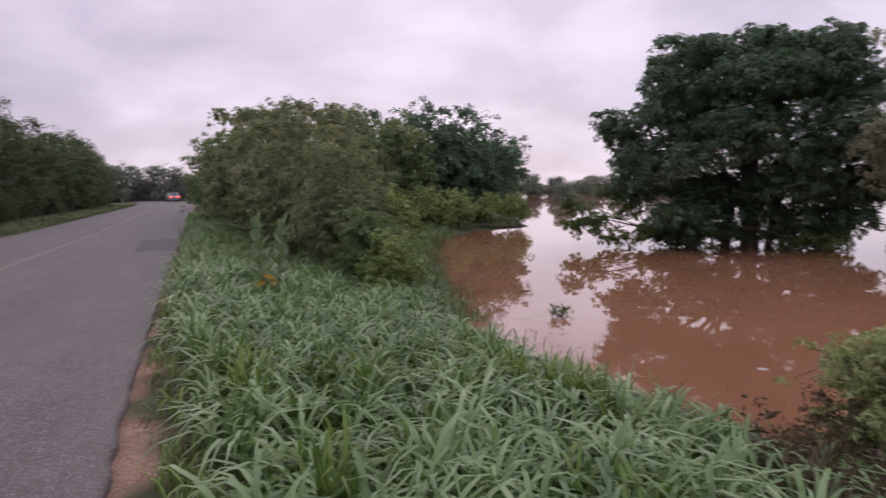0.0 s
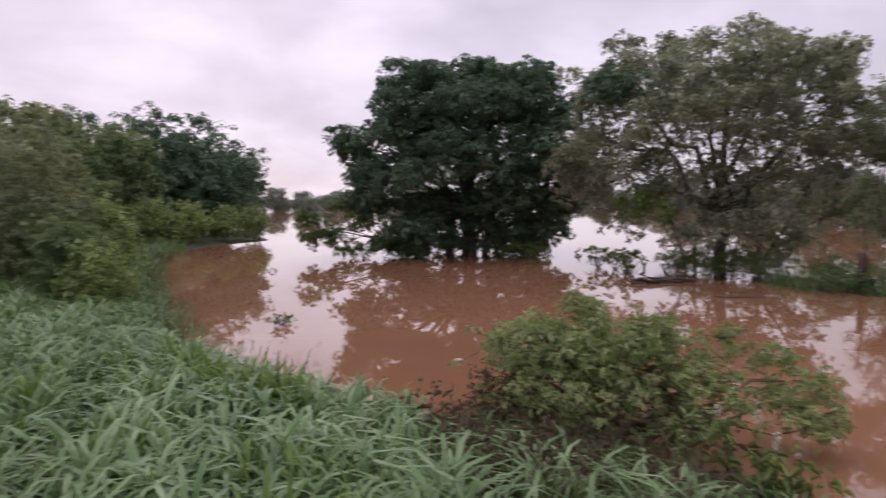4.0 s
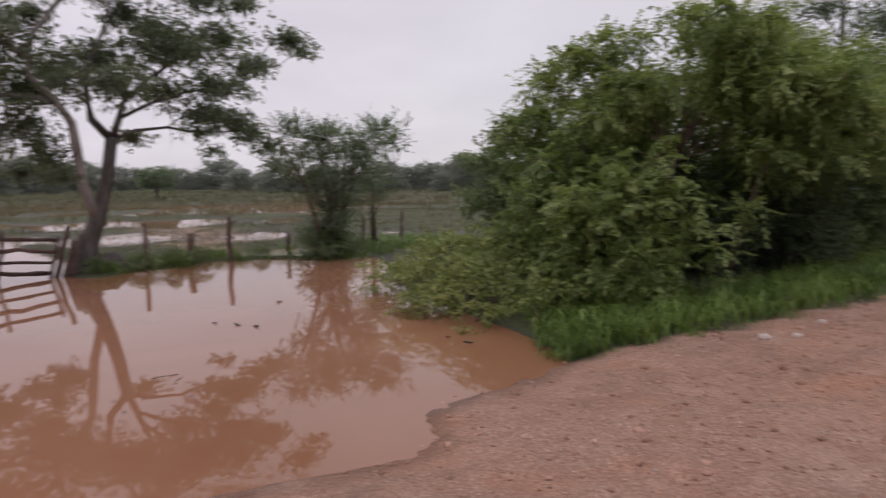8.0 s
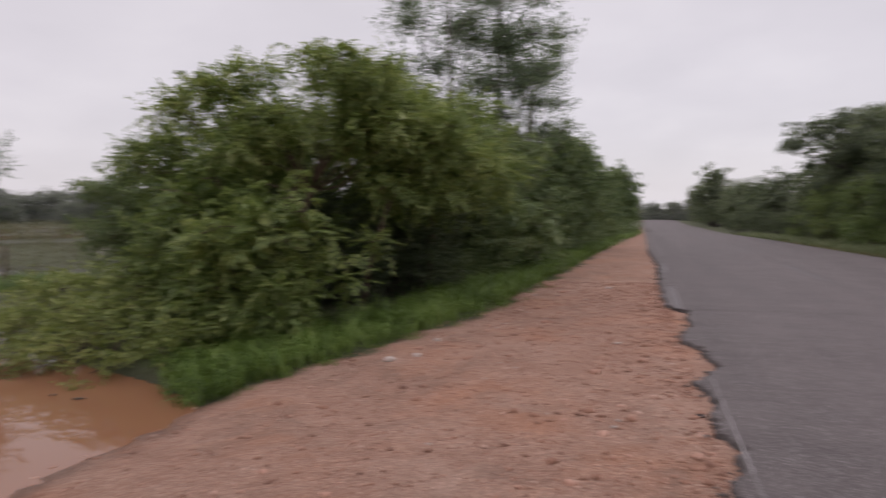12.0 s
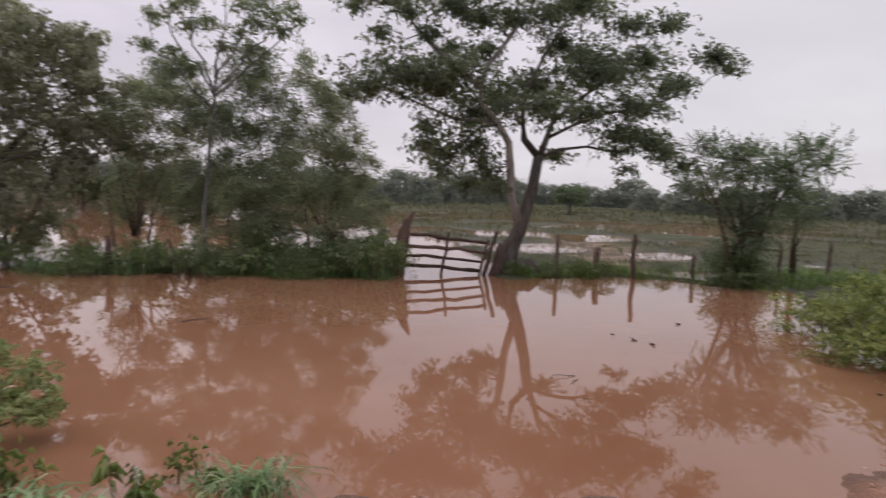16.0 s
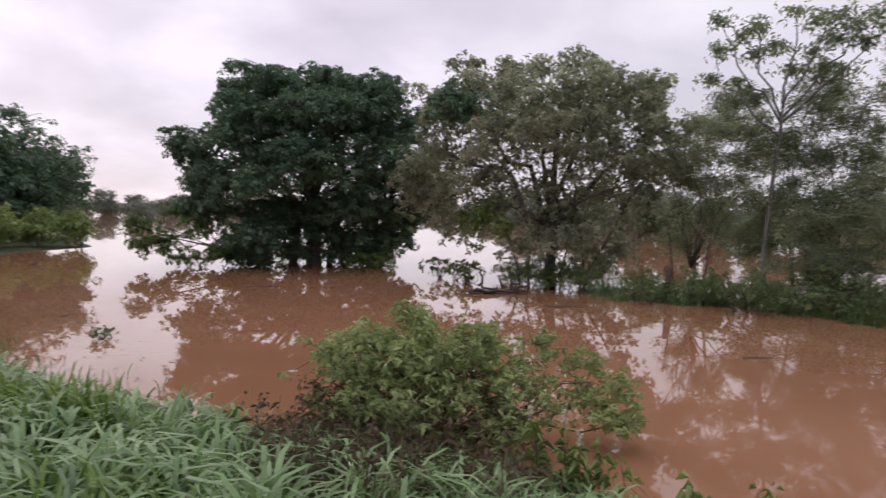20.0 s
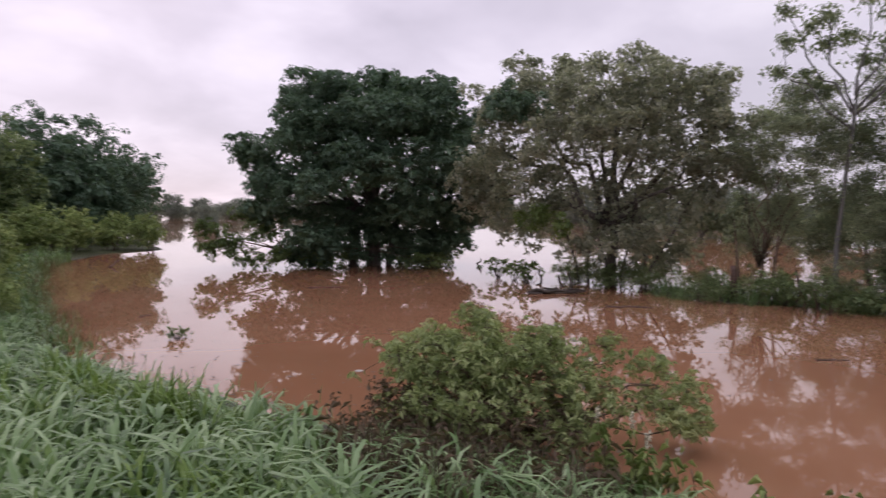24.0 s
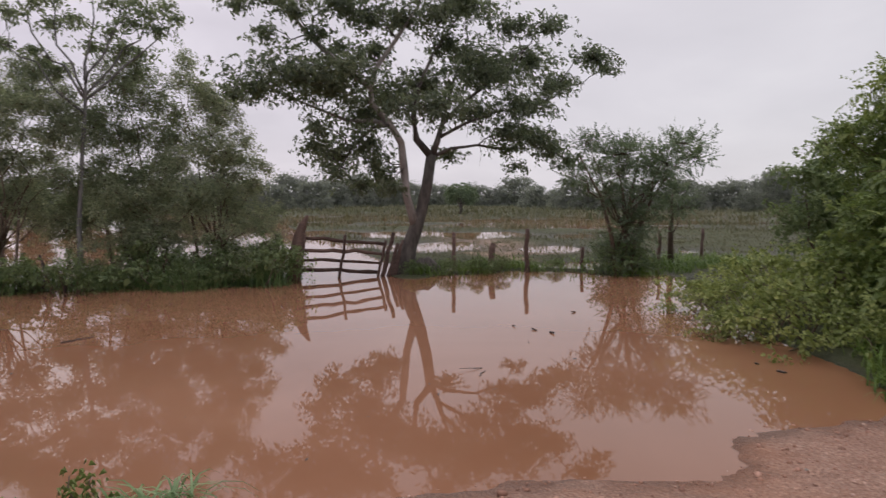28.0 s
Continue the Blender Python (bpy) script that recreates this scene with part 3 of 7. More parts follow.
def grown(name, label, category, at, trunk_lines, limbs, puffs, mats, clusters, per, spread, leaf, twig=0.012, twig_share=0.25, group="", sides=9, core=0, **kw):
    """A tree: trunk, limbs and crown, about its base. trunk_lines: (points, radii); limbs: (points, radii)."""
    base = thing(name, label, category, at, group)
    bark, foliage = mats
    for pts, rad in trunk_lines:
        part("trunk", mesh_from("trunk", *tube(pts, rad, sides, 0.06), bark, True), base)
    hubs = []
    for pts, rad in limbs:
        part("limb", mesh_from("limb", *tube(pts, rad, 6, 0.04), bark, True), base)
        hubs += [pts[-1], pts[len(pts) // 2]]
    (v, f), c = crown(puffs, clusters, per, spread, leaf, **kw)
    if core:
        inner = np.asarray(puffs, float) * [1, 1, 1, 0.78, 0.78, 0.78]
        (v2, f2), _ = crown(inner, core, 12, spread * 1.3, leaf * 2.1, 0.5, slim=0.75)
        v, f = joined([(v, f), (v2, f2)])
    part("crown", mesh_from("crown", v, f, foliage), base)
    if twig_share:
        hubs = np.array(hubs if hubs else [trunk_lines[0][0][-1]])
        part("branchwork", mesh_from("branchwork", *twigs(c, np.vstack([hubs, np.asarray(puffs)[:, :3]]), twig, twig_share), bark), base, kind="stuff")
    return base


# ---- the plan of the ground ----
def knots(x, table):
    xs, ys = zip(*table)
    return np.interp(x, xs, ys)


ROAD_RIGHT = ((-400, -5.8), (-258, -3.9), (-110, -1.6), (-60, -1.0), (-42, -0.75), (-25, -0.55), (5, -0.52), (14, -0.18), (24, 0.27), (56, 1.7), (75, 2.5), (100, 3.1), (120, 1.8), (140, -3), (180, -25))
ROAD_LEFT = ((-400, -12.7), (-258, -10.8), (-110, -8.6), (-66, -7.9), (-42, -7.6), (-10, -7.72), (5, -7.3), (21, -6.2), (36, -5.5), (58, -4.7), (75, -4.1), (100, -3.4), (120, -4.8), (140, -9.5), (180, -32))
SHORE = ((-300, 17.5), (-16, 17.2), (-13, 15.0), (-10.5, 11.5), (-8.6, 8.6), (-7.6, 5.4), (-7.0, 4.25), (-6.3, 4.12), (-5.3, 4.25), (-4.75, 4.18), (-4.45, 3.75), (-4.1, 3.62), (-3.5, 3.82), (-2.9, 4.1), (-2.0, 4.15), (-1.0, 4.3),
         (-0.2, 4.22), (0.6, 4.1), (1.1, 4.02), (2, 4.15), (3.5, 4.2), (5, 4.0), (7, 3.85), (8.5, 3.8), (10.5, 4.4), (13.3, 5.2), (18, 7.0), (23, 9.0), (27.5, 13.0), (28.5, 16.3), (36, 19.5), (60, 24), (150, 40), (300, 60))


def dip(x, y):
    """The road's gentle fall to the south, and the land beside it."""
    return knots(y, ((-400, -1.9), (-258, -1.7), (-110, -1.18), (-66, -0.72), (-42, -0.23), (-25, 0.0))) * np.clip((30 - x) / 18, 0, 1)


def ground_height(x, y):
    xr, xl, s = knots(y, ROAD_RIGHT), knots(y, ROAD_LEFT), knots(y, SHORE)
    n1 = np.sin(x * 1.7 + 0.6 * y) * np.sin(y * 1.3 - 0.4 * x) * 0.5 + np.sin(x * 4.1 - y * 3.3) * 0.25
    n2 = np.sin(x * 0.23 + 1.7) * np.sin(y * 0.19 + 0.4) + 0.6 * np.sin(x * 0.61 - y * 0.37) + 0.4 * np.sin(x * 0.9 + y * 1.1)
    z = np.full_like(x, -0.09)
    # bank to the water
    u = (s - x) / np.maximum(s - xr, 0.5)
    bank = WATER + (-0.045 - WATER) * np.clip(u, 0, 1) ** 0.85 + 0.012 * n1 * np.clip((x - xr) / 0.6, 0, 1)
    under = WATER - 0.16 * (x - s)
    z = np.where(x > xr, np.where(x < s, bank, np.maximum(under, WATER - 0.45)), z)
    # under the asphalt and the far verge
    z = np.where((x <= xr + 0.02) & (x >= xl), np.where(x > xr - 0.45, -0.055, -0.07), z)
    z = np.where(x < xl, -0.06 - 0.03 * np.clip((xl - x) / 2, 0, 1) + 0.015 * n1, z)
    # low bank along the fence, broken at the gate
    ridge = np.exp(-((x - 15.6 - 0.3 * np.sin(1.3 * y) - 0.18 * np.sin(3.7 * y) + 0.9 * np.clip((-8.8 - y) / 1.5, 0, 1)) / (0.85 + 0.2 * np.sin(2.1 * y) + 0.5 * np.clip((-8.8 - y) / 1.5, 0, 1))) ** 2) * np.clip((6.2 - y) / 1.2, 0, 1)
    gap = np.exp(-((y + 4.0) / 0.95) ** 4)
    z = np.where(x > s, z + ridge * (1 - gap) * (WATER + 0.07 - z), z)
    # half-drowned pasture behind it, and dry land far off
    past = np.clip((x - 15.8) / 1.5, 0, 1) * np.clip((-4.9 - y) / 1.2, 0, 1)
    z = z + past * (WATER + 0.045 + 0.055 * n2 - 0.005 * np.clip(x - 27, 0, 14) - z)
    far = np.clip((np.hypot(x - 8, y * 0.8) - 46 - 90 * np.clip((y - 14) / 20, 0, 1)) / 14, 0, 1) * (x > s)
    z = z + far * (WATER + 0.05 + 0.06 * n2 - z)
    dry = np.clip((np.hypot(x, y * 0.75) - 75 - 75 * np.clip((y - 14) / 20, 0, 1)) / 40, 0, 1) * (x > s)
    z = z + dry * (WATER + 0.25 - z)
    return z + dip(x, y)


def spaced(*spans):
    """Grid lines: spans of start, end, step."""
    out = []
    for a, b, step in spans:
        out.append(np.arange(a, b, step))
    return np.unique(np.round(np.concatenate(out), 3))


gx = spaced((-2500, -400, 350), (-400, -60, 34), (-60, -12, 4), (-12, -1.2, 0.6), (-1.2, 6, 0.11), (6, 24, 0.5), (24, 90, 1.5), (90, 400, 31), (400, 2501, 350))
gy = spaced((-2500, -400, 350), (-400, -100, 30), (-100, -24, 2), (-24, -12, 0.4), (-12, 12, 0.13), (12, 40, 0.5), (40, 110, 2), (110, 400, 29), (400, 2501, 350))
X, Y = np.meshgrid(gx, gy)
Z = ground_height(X, Y)
inner = (X > -1.2) & (X < 6) & (Y > -24) & (Y < 12)
Z = Z + inner * rng.normal(size=Z.shape) * 0.006
nx, ny = len(gx), len(gy)
k = (np.arange(ny - 1)[:, None] * nx + np.arange(nx - 1)[None]).ravel()
me = mesh_from("ground", np.stack([X, Y, Z], -1).reshape(-1, 3), np.stack([k, k + 1, k + nx + 1, k + nx], 1), M_GROUND, True)
XR, SH = knots(Y, ROAD_RIGHT), knots(Y, SHORE)
GRASS_EDGE = ((-400, -5.5), (-258, -3.6), (-110, -1.35), (-75, -0.8), (-60, -0.6), (-47, -0.1), (-20, 1.55), (-15, 2.0), (-11.6, 2.2), (-9.7, 2.75), (-8.6, 3.2), (-7.6, 3.7), (-7.0, 4.1), (-6.5, 6.0), (-1.2, 6.0), (-0.4, 2.4), (0.4, 0.9), (1.5, 0.05), (3, -0.2), (5, -0.3), (9, -0.28), (14, -0.06), (24, 0.38), (56, 1.75), (75, 2.7), (100, 3.3), (120, 2.0), (140, -2.8), (180, -24.8), (400, -150))
edge = knots(Y, GRASS_EDGE)
wob = 0.12 * np.sin(Y * 3.1) + 0.08 * np.sin(Y * 7.7 + 1)
gravel = np.clip((edge + wob - X) / 0.18, 0, 1) * (X > XR - 1.0) * (X < SH + 3)
sand = np.exp(-((Y + 11.5 + 0.12 * (X - 22)) / 1.3) ** 2) * ((X > 19) & (X < 30)) + 0.8 * np.exp(-((Y + 9.5) / 0.6) ** 2) * ((X > 17) & (X < 21))
wet = np.clip(1 - np.abs(Z - WATER - 0.0) / 0.055, 0, 1) * (X > 2.5)
for name, values in (("gravel", gravel), ("sand", np.clip(sand, 0, 1)), ("wet", wet)):
    a = me.attributes.new(name, "FLOAT", "POINT")
    a.data.foreach_set("value", values.astype(np.float32).ravel())
ground = lone("ground", me, "red gravel shoulder, grassy bank and flooded pasture soil", "ground", kind="structure")

# flood water: a broad sheet, its shores made by the ground
wx, wy = np.linspace(2, 170, 60), np.linspace(-70, 230, 120)
WX, WY = np.meshgrid(wx, wy)
k = (np.arange(119)[:, None] * 60 + np.arange(59)[None]).ravel()
lone("water", mesh_from("water", np.stack([WX, WY, np.full_like(WX, WATER)], -1).reshape(-1, 3), np.stack([k, k + 1, k + 61, k + 60], 1), M_WATER, True),
             "still muddy red-brown flood water over the pasture", "water", kind="structure")

# ---- the road ----
BITES = ((-26, 0.0), (-20.2, 0.15), (-15.3, 0.02), (-12.4, 0.0), (-11.8, 0.29), (-10.8, 0.25), (-9.95, 0.14), (-9.45, 0.01), (-9.1, 0.25), (-8.3, 0.31), (-7.8, 0.19),
         (-7.5, 0.07), (-6.9, 0.14), (-6.1, 0.09), (-5.85, 0.17), (-5.4, 0.13), (-5.05, 0.07), (-4.3, 0.1), (-3.2, 0.03), (-2.5, 0.0))


def bite(y):
    """How far the asphalt's edge is eaten away: broken-out bays, and a ragged rim."""
    worn = np.clip((-2.5 - y) / 1.5, 0, 1) * np.clip((y + 40) / 6, 0, 1)
    return knots(y, BITES) + worn * (0.022 * np.sin(y * 5.3 + 1) + 0.016 * np.sin(y * 13.7) + 0.012 * np.sin(y * 29)) + (1 - worn) * 0.012 * np.sin(y * 9 + np.sin(y * 3))


ry = spaced((-400, -80, 10), (-80, -28, 2), (-28, 6, 0.06), (6, 40, 0.4), (40, 181, 2))
right, left = knots(ry, ROAD_RIGHT) - bite(ry), knots(ry, ROAD_LEFT)
edge_r = right + np.where((ry > -26) & (ry < -2.5), rng.normal(size=len(ry)) * 0.016, 0)
cols = np.stack([edge_r, edge_r - 0.05, knots(ry, ROAD_RIGHT) * 0.5 + left * 0.5 - 0.0, left + 0.06, left], 1)
zs = np.array([-0.008, 0.0, 0.05, 0.0, -0.008])
v = np.concatenate([np.stack([cols, np.repeat(ry[:, None], 5, 1), zs[None] + dip(0, ry)[:, None]], -1).reshape(-1, 3),
                    np.stack([np.stack([edge_r + 0.01, left - 0.02], 1), np.repeat(ry[:, None], 2, 1), np.repeat(dip(0, ry)[:, None] - 0.16, 2, 1)], -1).reshape(-1, 3)])
n = len(ry)
f = []
for i in range(n - 1):
    for j in range(4):
        f.append((i * 5 + j, i * 5 + j + 1, i * 5 + 5 + j + 1, i * 5 + 5 + j))
    f.append((i * 5, i * 5 + 5, 5 * n + i * 2 + 2, 5 * n + i * 2))
    f.append((i * 5 + 4, 5 * n + i * 2 + 1, 5 * n + i * 2 + 3, i * 5 + 9))
road_mesh = mesh_from("road", v, np.array(f), M_ASPHALT)
# broken edge faces take the darker asphalt, which also paints in their shade
road_mesh.materials.append(M_BROKEN)
road_mesh.polygons.foreach_set("material_index", np.tile([0, 0, 0, 0, 1, 1], n - 1).astype(np.int32))
road = lone("road", road_mesh, "worn grey asphalt road with a crumbling edge", "road", kind="structure")


def road_z(x, y):
    l, r = knots(y, ROAD_LEFT), knots(y, ROAD_RIGHT)
    mid = (l + r) / 2
    return 0.05 * (1 - np.abs(x - mid) / ((r - l) / 2)) + dip(0, y)


def strip(name, ys, centre, width, mat, label, lift=0.004, parent=None):
    ys = np.asarray(ys, float)
    c = centre(ys)
    v = np.stack([np.stack([c - width / 2, c + width / 2], 1), np.repeat(ys[:, None], 2, 1), np.stack([road_z(c - width / 2, ys), road_z(c + width / 2, ys)], 1) + lift], -1).reshape(-1, 3)
    k = np.arange(len(ys) - 1) * 2
    return part(name, mesh_from(name, v, np.stack([k, k + 1, k + 3, k + 2], 1), mat), parent or road, label)


def centre_line(y):
    return knots(y, ((-400, -9.2), (-110, -5.1), (-66, -4.4), (-28, -3.85), (-17, -3.9), (-11.3, -4.06), (-5, -4.2), (12, -3.62), (27, -2.7), (58, -1.5), (75, -0.8), (100, -0.2), (120, -1.5)))


for a, b in ((-4.2, 1.0), (-11.4, -6.0)):
    strip("centre_dash", np.linspace(a, b, 12), centre_line, 0.11, M_YELLOW, "worn yellow centre dash")
for a, b in ((-20.6, -16.6), (-31, -26), (-42, -37), (-54, -49)):
    strip("centre_dash", np.linspace(a, b, 12), centre_line, 0.11, M_FADED, "almost worn-away centre dash")
strip("centre_stripe", np.linspace(10, 60, 60), centre_line, 0.11, M_OLDYELLOW, "faded yellow centre line")
EDGE_LINE = ((-60, -1.25), (-34, -0.95), (-24.8, -0.87), (-18, -0.77), (-12, -0.71), (-4, -0.65))
for a, b, both in ((-7.55, -3.2, False), (-14.9, -11.95, True), (-20.5, -17.9, True), (-33, -23.5, False), (-60, -36, False)):
    if both:
        strip("edge_line", np.linspace(a, b, 14), lambda y: knots(y, EDGE_LINE), 0.1, M_FADED, "chipped faded edge line")
    for off in (-0.05, 0.05)[:2 if both else 1]:
        strip("edge_line_rim", np.linspace(a, b, 14), lambda y: knots(y, EDGE_LINE) + off, 0.02 if both else 0.016, M_WHITE, "thin white rim of the edge line", 0.008)
strip("far_edge_line", np.linspace(-60, -8, 40), lambda y: knots(y, ROAD_LEFT) + 0.12, 0.06, M_FADED, "faded white edge line")
strip("far_edge_line", np.linspace(15, 70, 40), lambda y: knots(y, ROAD_LEFT) + 0.15, 0.06, M_FADED, "faded white edge line")


def road_patch(x0, x1, y0, y1):
    ys = np.linspace(y0, y1, 14)
    a, b = x0 + 0.05 * rng.normal(size=14), x1 + 0.04 * rng.normal(size=14)
    v = np.stack([np.stack([a, b], 1), np.repeat(ys[:, None], 2, 1), np.stack([road_z(a, ys), road_z(b, ys)], 1) + 0.006], -1).reshape(-1, 3)
    k = np.arange(13) * 2
    part("asphalt_patch", mesh_from("asphalt_patch", v, np.stack([k, k + 1, k + 3, k + 2], 1), M_PATCH), road, "dark rectangular asphalt repair")


road_patch(-0.95, 0.12, 19.4, 23.9)
road_patch(0.2, 1.35, 50, 53)
road_patch(-2.2, -0.9, 46, 47.6)

# ---- trees in the flood, along the fence ----
def line(*pts):
    return [np.array(p, float) for p in pts]


def stems(puffs, foot, start, thick, sway=0.05):
    """A crooked limb from the trunk out into each clump."""
    out = []
    for q in puffs:
        p = bent(start, q[:3], 6, sway, 0.06)
        out.append((p, np.linspace(thick, thick * 0.22, 6)))
    return out


def forked(puffs, limbs, thick, sway=0.06):
    """A thin crooked limb into each clump, from the nearest of the main limbs."""
    pts = np.vstack([np.asarray(p, float)[len(p) // 3:] for p, r in limbs])
    out = []
    for q in puffs:
        q = np.asarray(q[:3], float)
        cost = np.linalg.norm(pts - q, axis=1) + 0.8 * np.maximum(pts[:, 2] - q[2], 0)
        p = bent(pts[np.argmin(cost)], q, 6, sway, 0.05)
        out.append((p, np.linspace(thick, thick * 0.3, 6)))
    return out


def facing(x, y):
    return math.degrees(math.atan2(y + 0.5, x - 0.1)) - 90


# dense mango-like tree, round and dark, standing in the water
MASSES = [(0.0, 0.1, 5.3, 2.2, 2.2, 1.15), (-1.7, -0.5, 5.1, 1.5, 1.7, 1.15), (1.9, -0.2, 5.1, 1.4, 1.8, 1.15), (0.3, -1.9, 4.3, 1.7, 1.3, 1.0), (-2.6, -0.9, 3.7, 1.5, 1.5, 1.0), (2.6, -0.8, 3.7, 1.3, 1.6, 1.1),
          (-0.7, -2.3, 3.0, 1.6, 1.1, 0.8), (1.6, -2.2, 3.0, 1.5, 1.1, 0.8), (-3.9, -0.1, 3.6, 0.75, 1.1, 0.6), (3.2, 0.1, 2.5, 1.2, 1.4, 0.8), (-2.6, -1.4, 2.2, 1.3, 1.2, 0.6), (0.3, 1.8, 3.8, 2.9, 1.7, 1.8), (3.6, -0.2, 2.1, 0.9, 1.0, 0.55), (-3.3, -0.7, 2.9, 0.9, 1.0, 0.55)]
SKIRT = boughs([(-0.9, 1.7, 1.3, 0.45), (1.0, 1.8, 1.4, 0.5), (2.5, 1.6, 1.2, 0.4), (-3.4, 1.8, 0.9, 0.35), (-1.7, 0.95, 0.9, 0.4), (1.7, 0.95, 1.0, 0.35), (0.4, 1.05, 0.7, 0.3), (-2.1, 0.4, 0.8, 0.25), (1.4, 0.4, 0.9, 0.25), (2.7, 0.8, 0.8, 0.25), (-0.6, 0.55, 0.5, 0.2)], 0.7, -1.0)
PUFFS = np.vstack([lobes(MASSES, 200, 0.5, 0.75, 0.3), SKIRT, SKIRT, lobes(SKIRT, 46, 0.34, 0.6, -0.1), boughs([(-1.6, 0.25, 1.2, 0.2), (0.0, 0.3, 1.0, 0.2), (1.7, 0.2, 1.2, 0.18), (-2.6, 0.6, 0.8, 0.3), (0.7, 0.7, 0.9, 0.3), (-0.5, 1.1, 0.9, 0.3), (3.2, 1.3, 0.8, 0.3)], 0.5, 0.8),  np.asarray(MASSES) * [1, 1, 1, 0.82, 0.82, 0.82]])
MANGO_TRUNK = [(line((0.05, 0, -0.6), (0.0, 0, 0.5), (0.05, 0.05, 1.5), (0.0, 0, 2.6), (0, 0, 4.2)), [0.30, 0.25, 0.24, 0.2, 0.1]),
               (line((-0.75, -0.2, -0.6), (-0.65, -0.1, 0.4), (-0.5, 0, 1.4), (-0.9, 0, 2.8)), [0.17, 0.14, 0.13, 0.08]),
               (line((0.5, 0.2, -0.6), (0.6, 0.1, 0.5), (0.9, 0, 1.6), (1.5, 0, 3.0)), [0.13, 0.11, 0.1, 0.06])]
mango = grown("mango_tree", "broad dense dark-green mango tree standing in flood water", "tree", (16.7, 15.6, WATER), MANGO_TRUNK, stems(MASSES, 0, (0, 0, 1.7), 0.1), PUFFS, (M_BARK, M_MANGO),
              5000, 38, 0.2, 0.1, 0.013, 0.04, core=900, shell=0.2, droop=0.3, slim=0.5, lumps=0.15)
mango.matrix_basis = pose(16.7, 15.6, WATER, 0, 0, facing(16.7, 15.6))
# low half-drowned branches at its foot
LOW = [(-4.6, -0.9, 0.75, 0.9, 0.7, 0.4), (-5.2, -0.9, 1.3, 0.6, 0.6, 0.3), (-4.2, -1.0, 1.6, 0.6, 0.6, 0.3), (-3.4, -1.2, 1.1, 0.8, 0.6, 0.35), (-3.9, -1.3, 0.25, 0.9, 0.6, 0.25), (-3.0, -1.5, 0.4, 0.7, 0.5, 0.3), (-5.3, -0.8, 0.6, 0.5, 0.5, 0.25), (-1.8, -1.6, 0.35, 0.9, 0.5, 0.3), (1.6, -1.4, 0.25, 0.9, 0.5, 0.22), (2.3, -0.9, 0.3, 0.7, 0.5, 0.25)]
low = grown("drowned_shrub", "sprawling leafy shrub half under brown water", "shrub", (16.7, 15.6, WATER), [(line((-1.2, -0.5, -0.3), (-2.6, -0.8, 0.5), (-4.4, -0.8, 0.9)), [0.05, 0.04, 0.015])],
            stems(LOW, 0, (-2.6, -0.9, 0.3), 0.022), LOW, (M_TWIG, M_HEDGE), 330, 14, 0.16, 0.12, 0.008, 0.6, shell=0.6, slim=0.6, lumps=0.4)
low.matrix_basis = pose(16.7, 15.6, WATER, 0, 0, facing(16.7, 15.6))

# grey-brown tree with a thin seeding crown; lateral axis along the fence
AT2 = (16.2, 6.6, WATER)
HIGH2 = [(0.0, 0, 4.7, 1.6, 1.5, 0.85), (-1.7, 0.2, 4.7, 1.2, 1.1, 0.75), (-2.8, 0, 5.2, 0.8, 0.8, 0.5), (-3.6, 0.1, 4.6, 0.8, 0.8, 0.6), (1.6, 0.1, 4.6, 1.2, 1.2, 0.8), (2.2, 0, 3.8, 1.0, 1.1, 0.8), (-2.7, -0.2, 4.0, 1.2, 1.1, 0.8),
         (0.2, -0.8, 3.9, 1.7, 1.1, 0.9), (2.4, 0.2, 4.7, 0.35, 0.4, 0.55), (-0.4, 0, 5.7, 0.5, 0.5, 0.3), (0.7, 0, 5.7, 0.5, 0.5, 0.25), (-4.0, 0, 5.2, 0.3, 0.4, 0.25), (0.6, 1.0, 3.6, 1.8, 0.8, 1.2)]
LOW2 = boughs([(-1.1, 3.4, 1.4, 0.8), (1.5, 3.0, 1.4, 0.8), (2.6, 2.9, 0.8, 0.5), (-3.6, 3.2, 1.1, 0.7), (-4.4, 2.6, 0.8, 0.6), (-2.4, 2.5, 1.2, 0.7), (-3.6, 1.9, 0.8, 0.5), (-0.8, 2.3, 1.3, 0.6), (0.6, 2.1, 1.2, 0.6), (1.9, 2.0, 1.0, 0.5),
               (-1.9, 1.5, 0.8, 0.4), (-0.2, 1.4, 1.1, 0.4), (1.3, 1.3, 0.9, 0.35), (-0.5, 0.85, 0.8, 0.35), (0.9, 0.75, 0.9, 0.4), (1.8, 1.0, 0.7, 0.4), (-2.7, 1.3, 0.6, 0.4)], 0.6, -0.35)
SHOOTS2 = boughs([(-2.86, 5.99, 0.36, 0.23), (-3.15, 5.49, 0.33, 0.23), (-4.34, 5.42, 0.34, 0.2), (-3.97, 5.02, 0.37, 0.2), (-1.89, 5.63, 0.64, 0.32), (-0.64, 5.77, 0.39, 0.43), (0.35, 5.8, 0.53, 0.21), (1.18, 5.43, 0.41, 0.21), (1.94, 4.88, 0.44, 0.26), (2.26, 4.88, 0.29, 0.38),
                  (2.69, 4.0, 0.31, 0.34), (3.22, 3.53, 0.34, 0.25), (2.95, 2.98, 0.39, 0.2)], 0.5)
MASSES = np.vstack([HIGH2, LOW2, SHOOTS2])
PUFFS = np.vstack([lobes(MASSES, 190, 0.36, 0.8, 0.25), MASSES * [1, 1, 1, 0.85, 0.85, 0.85]])
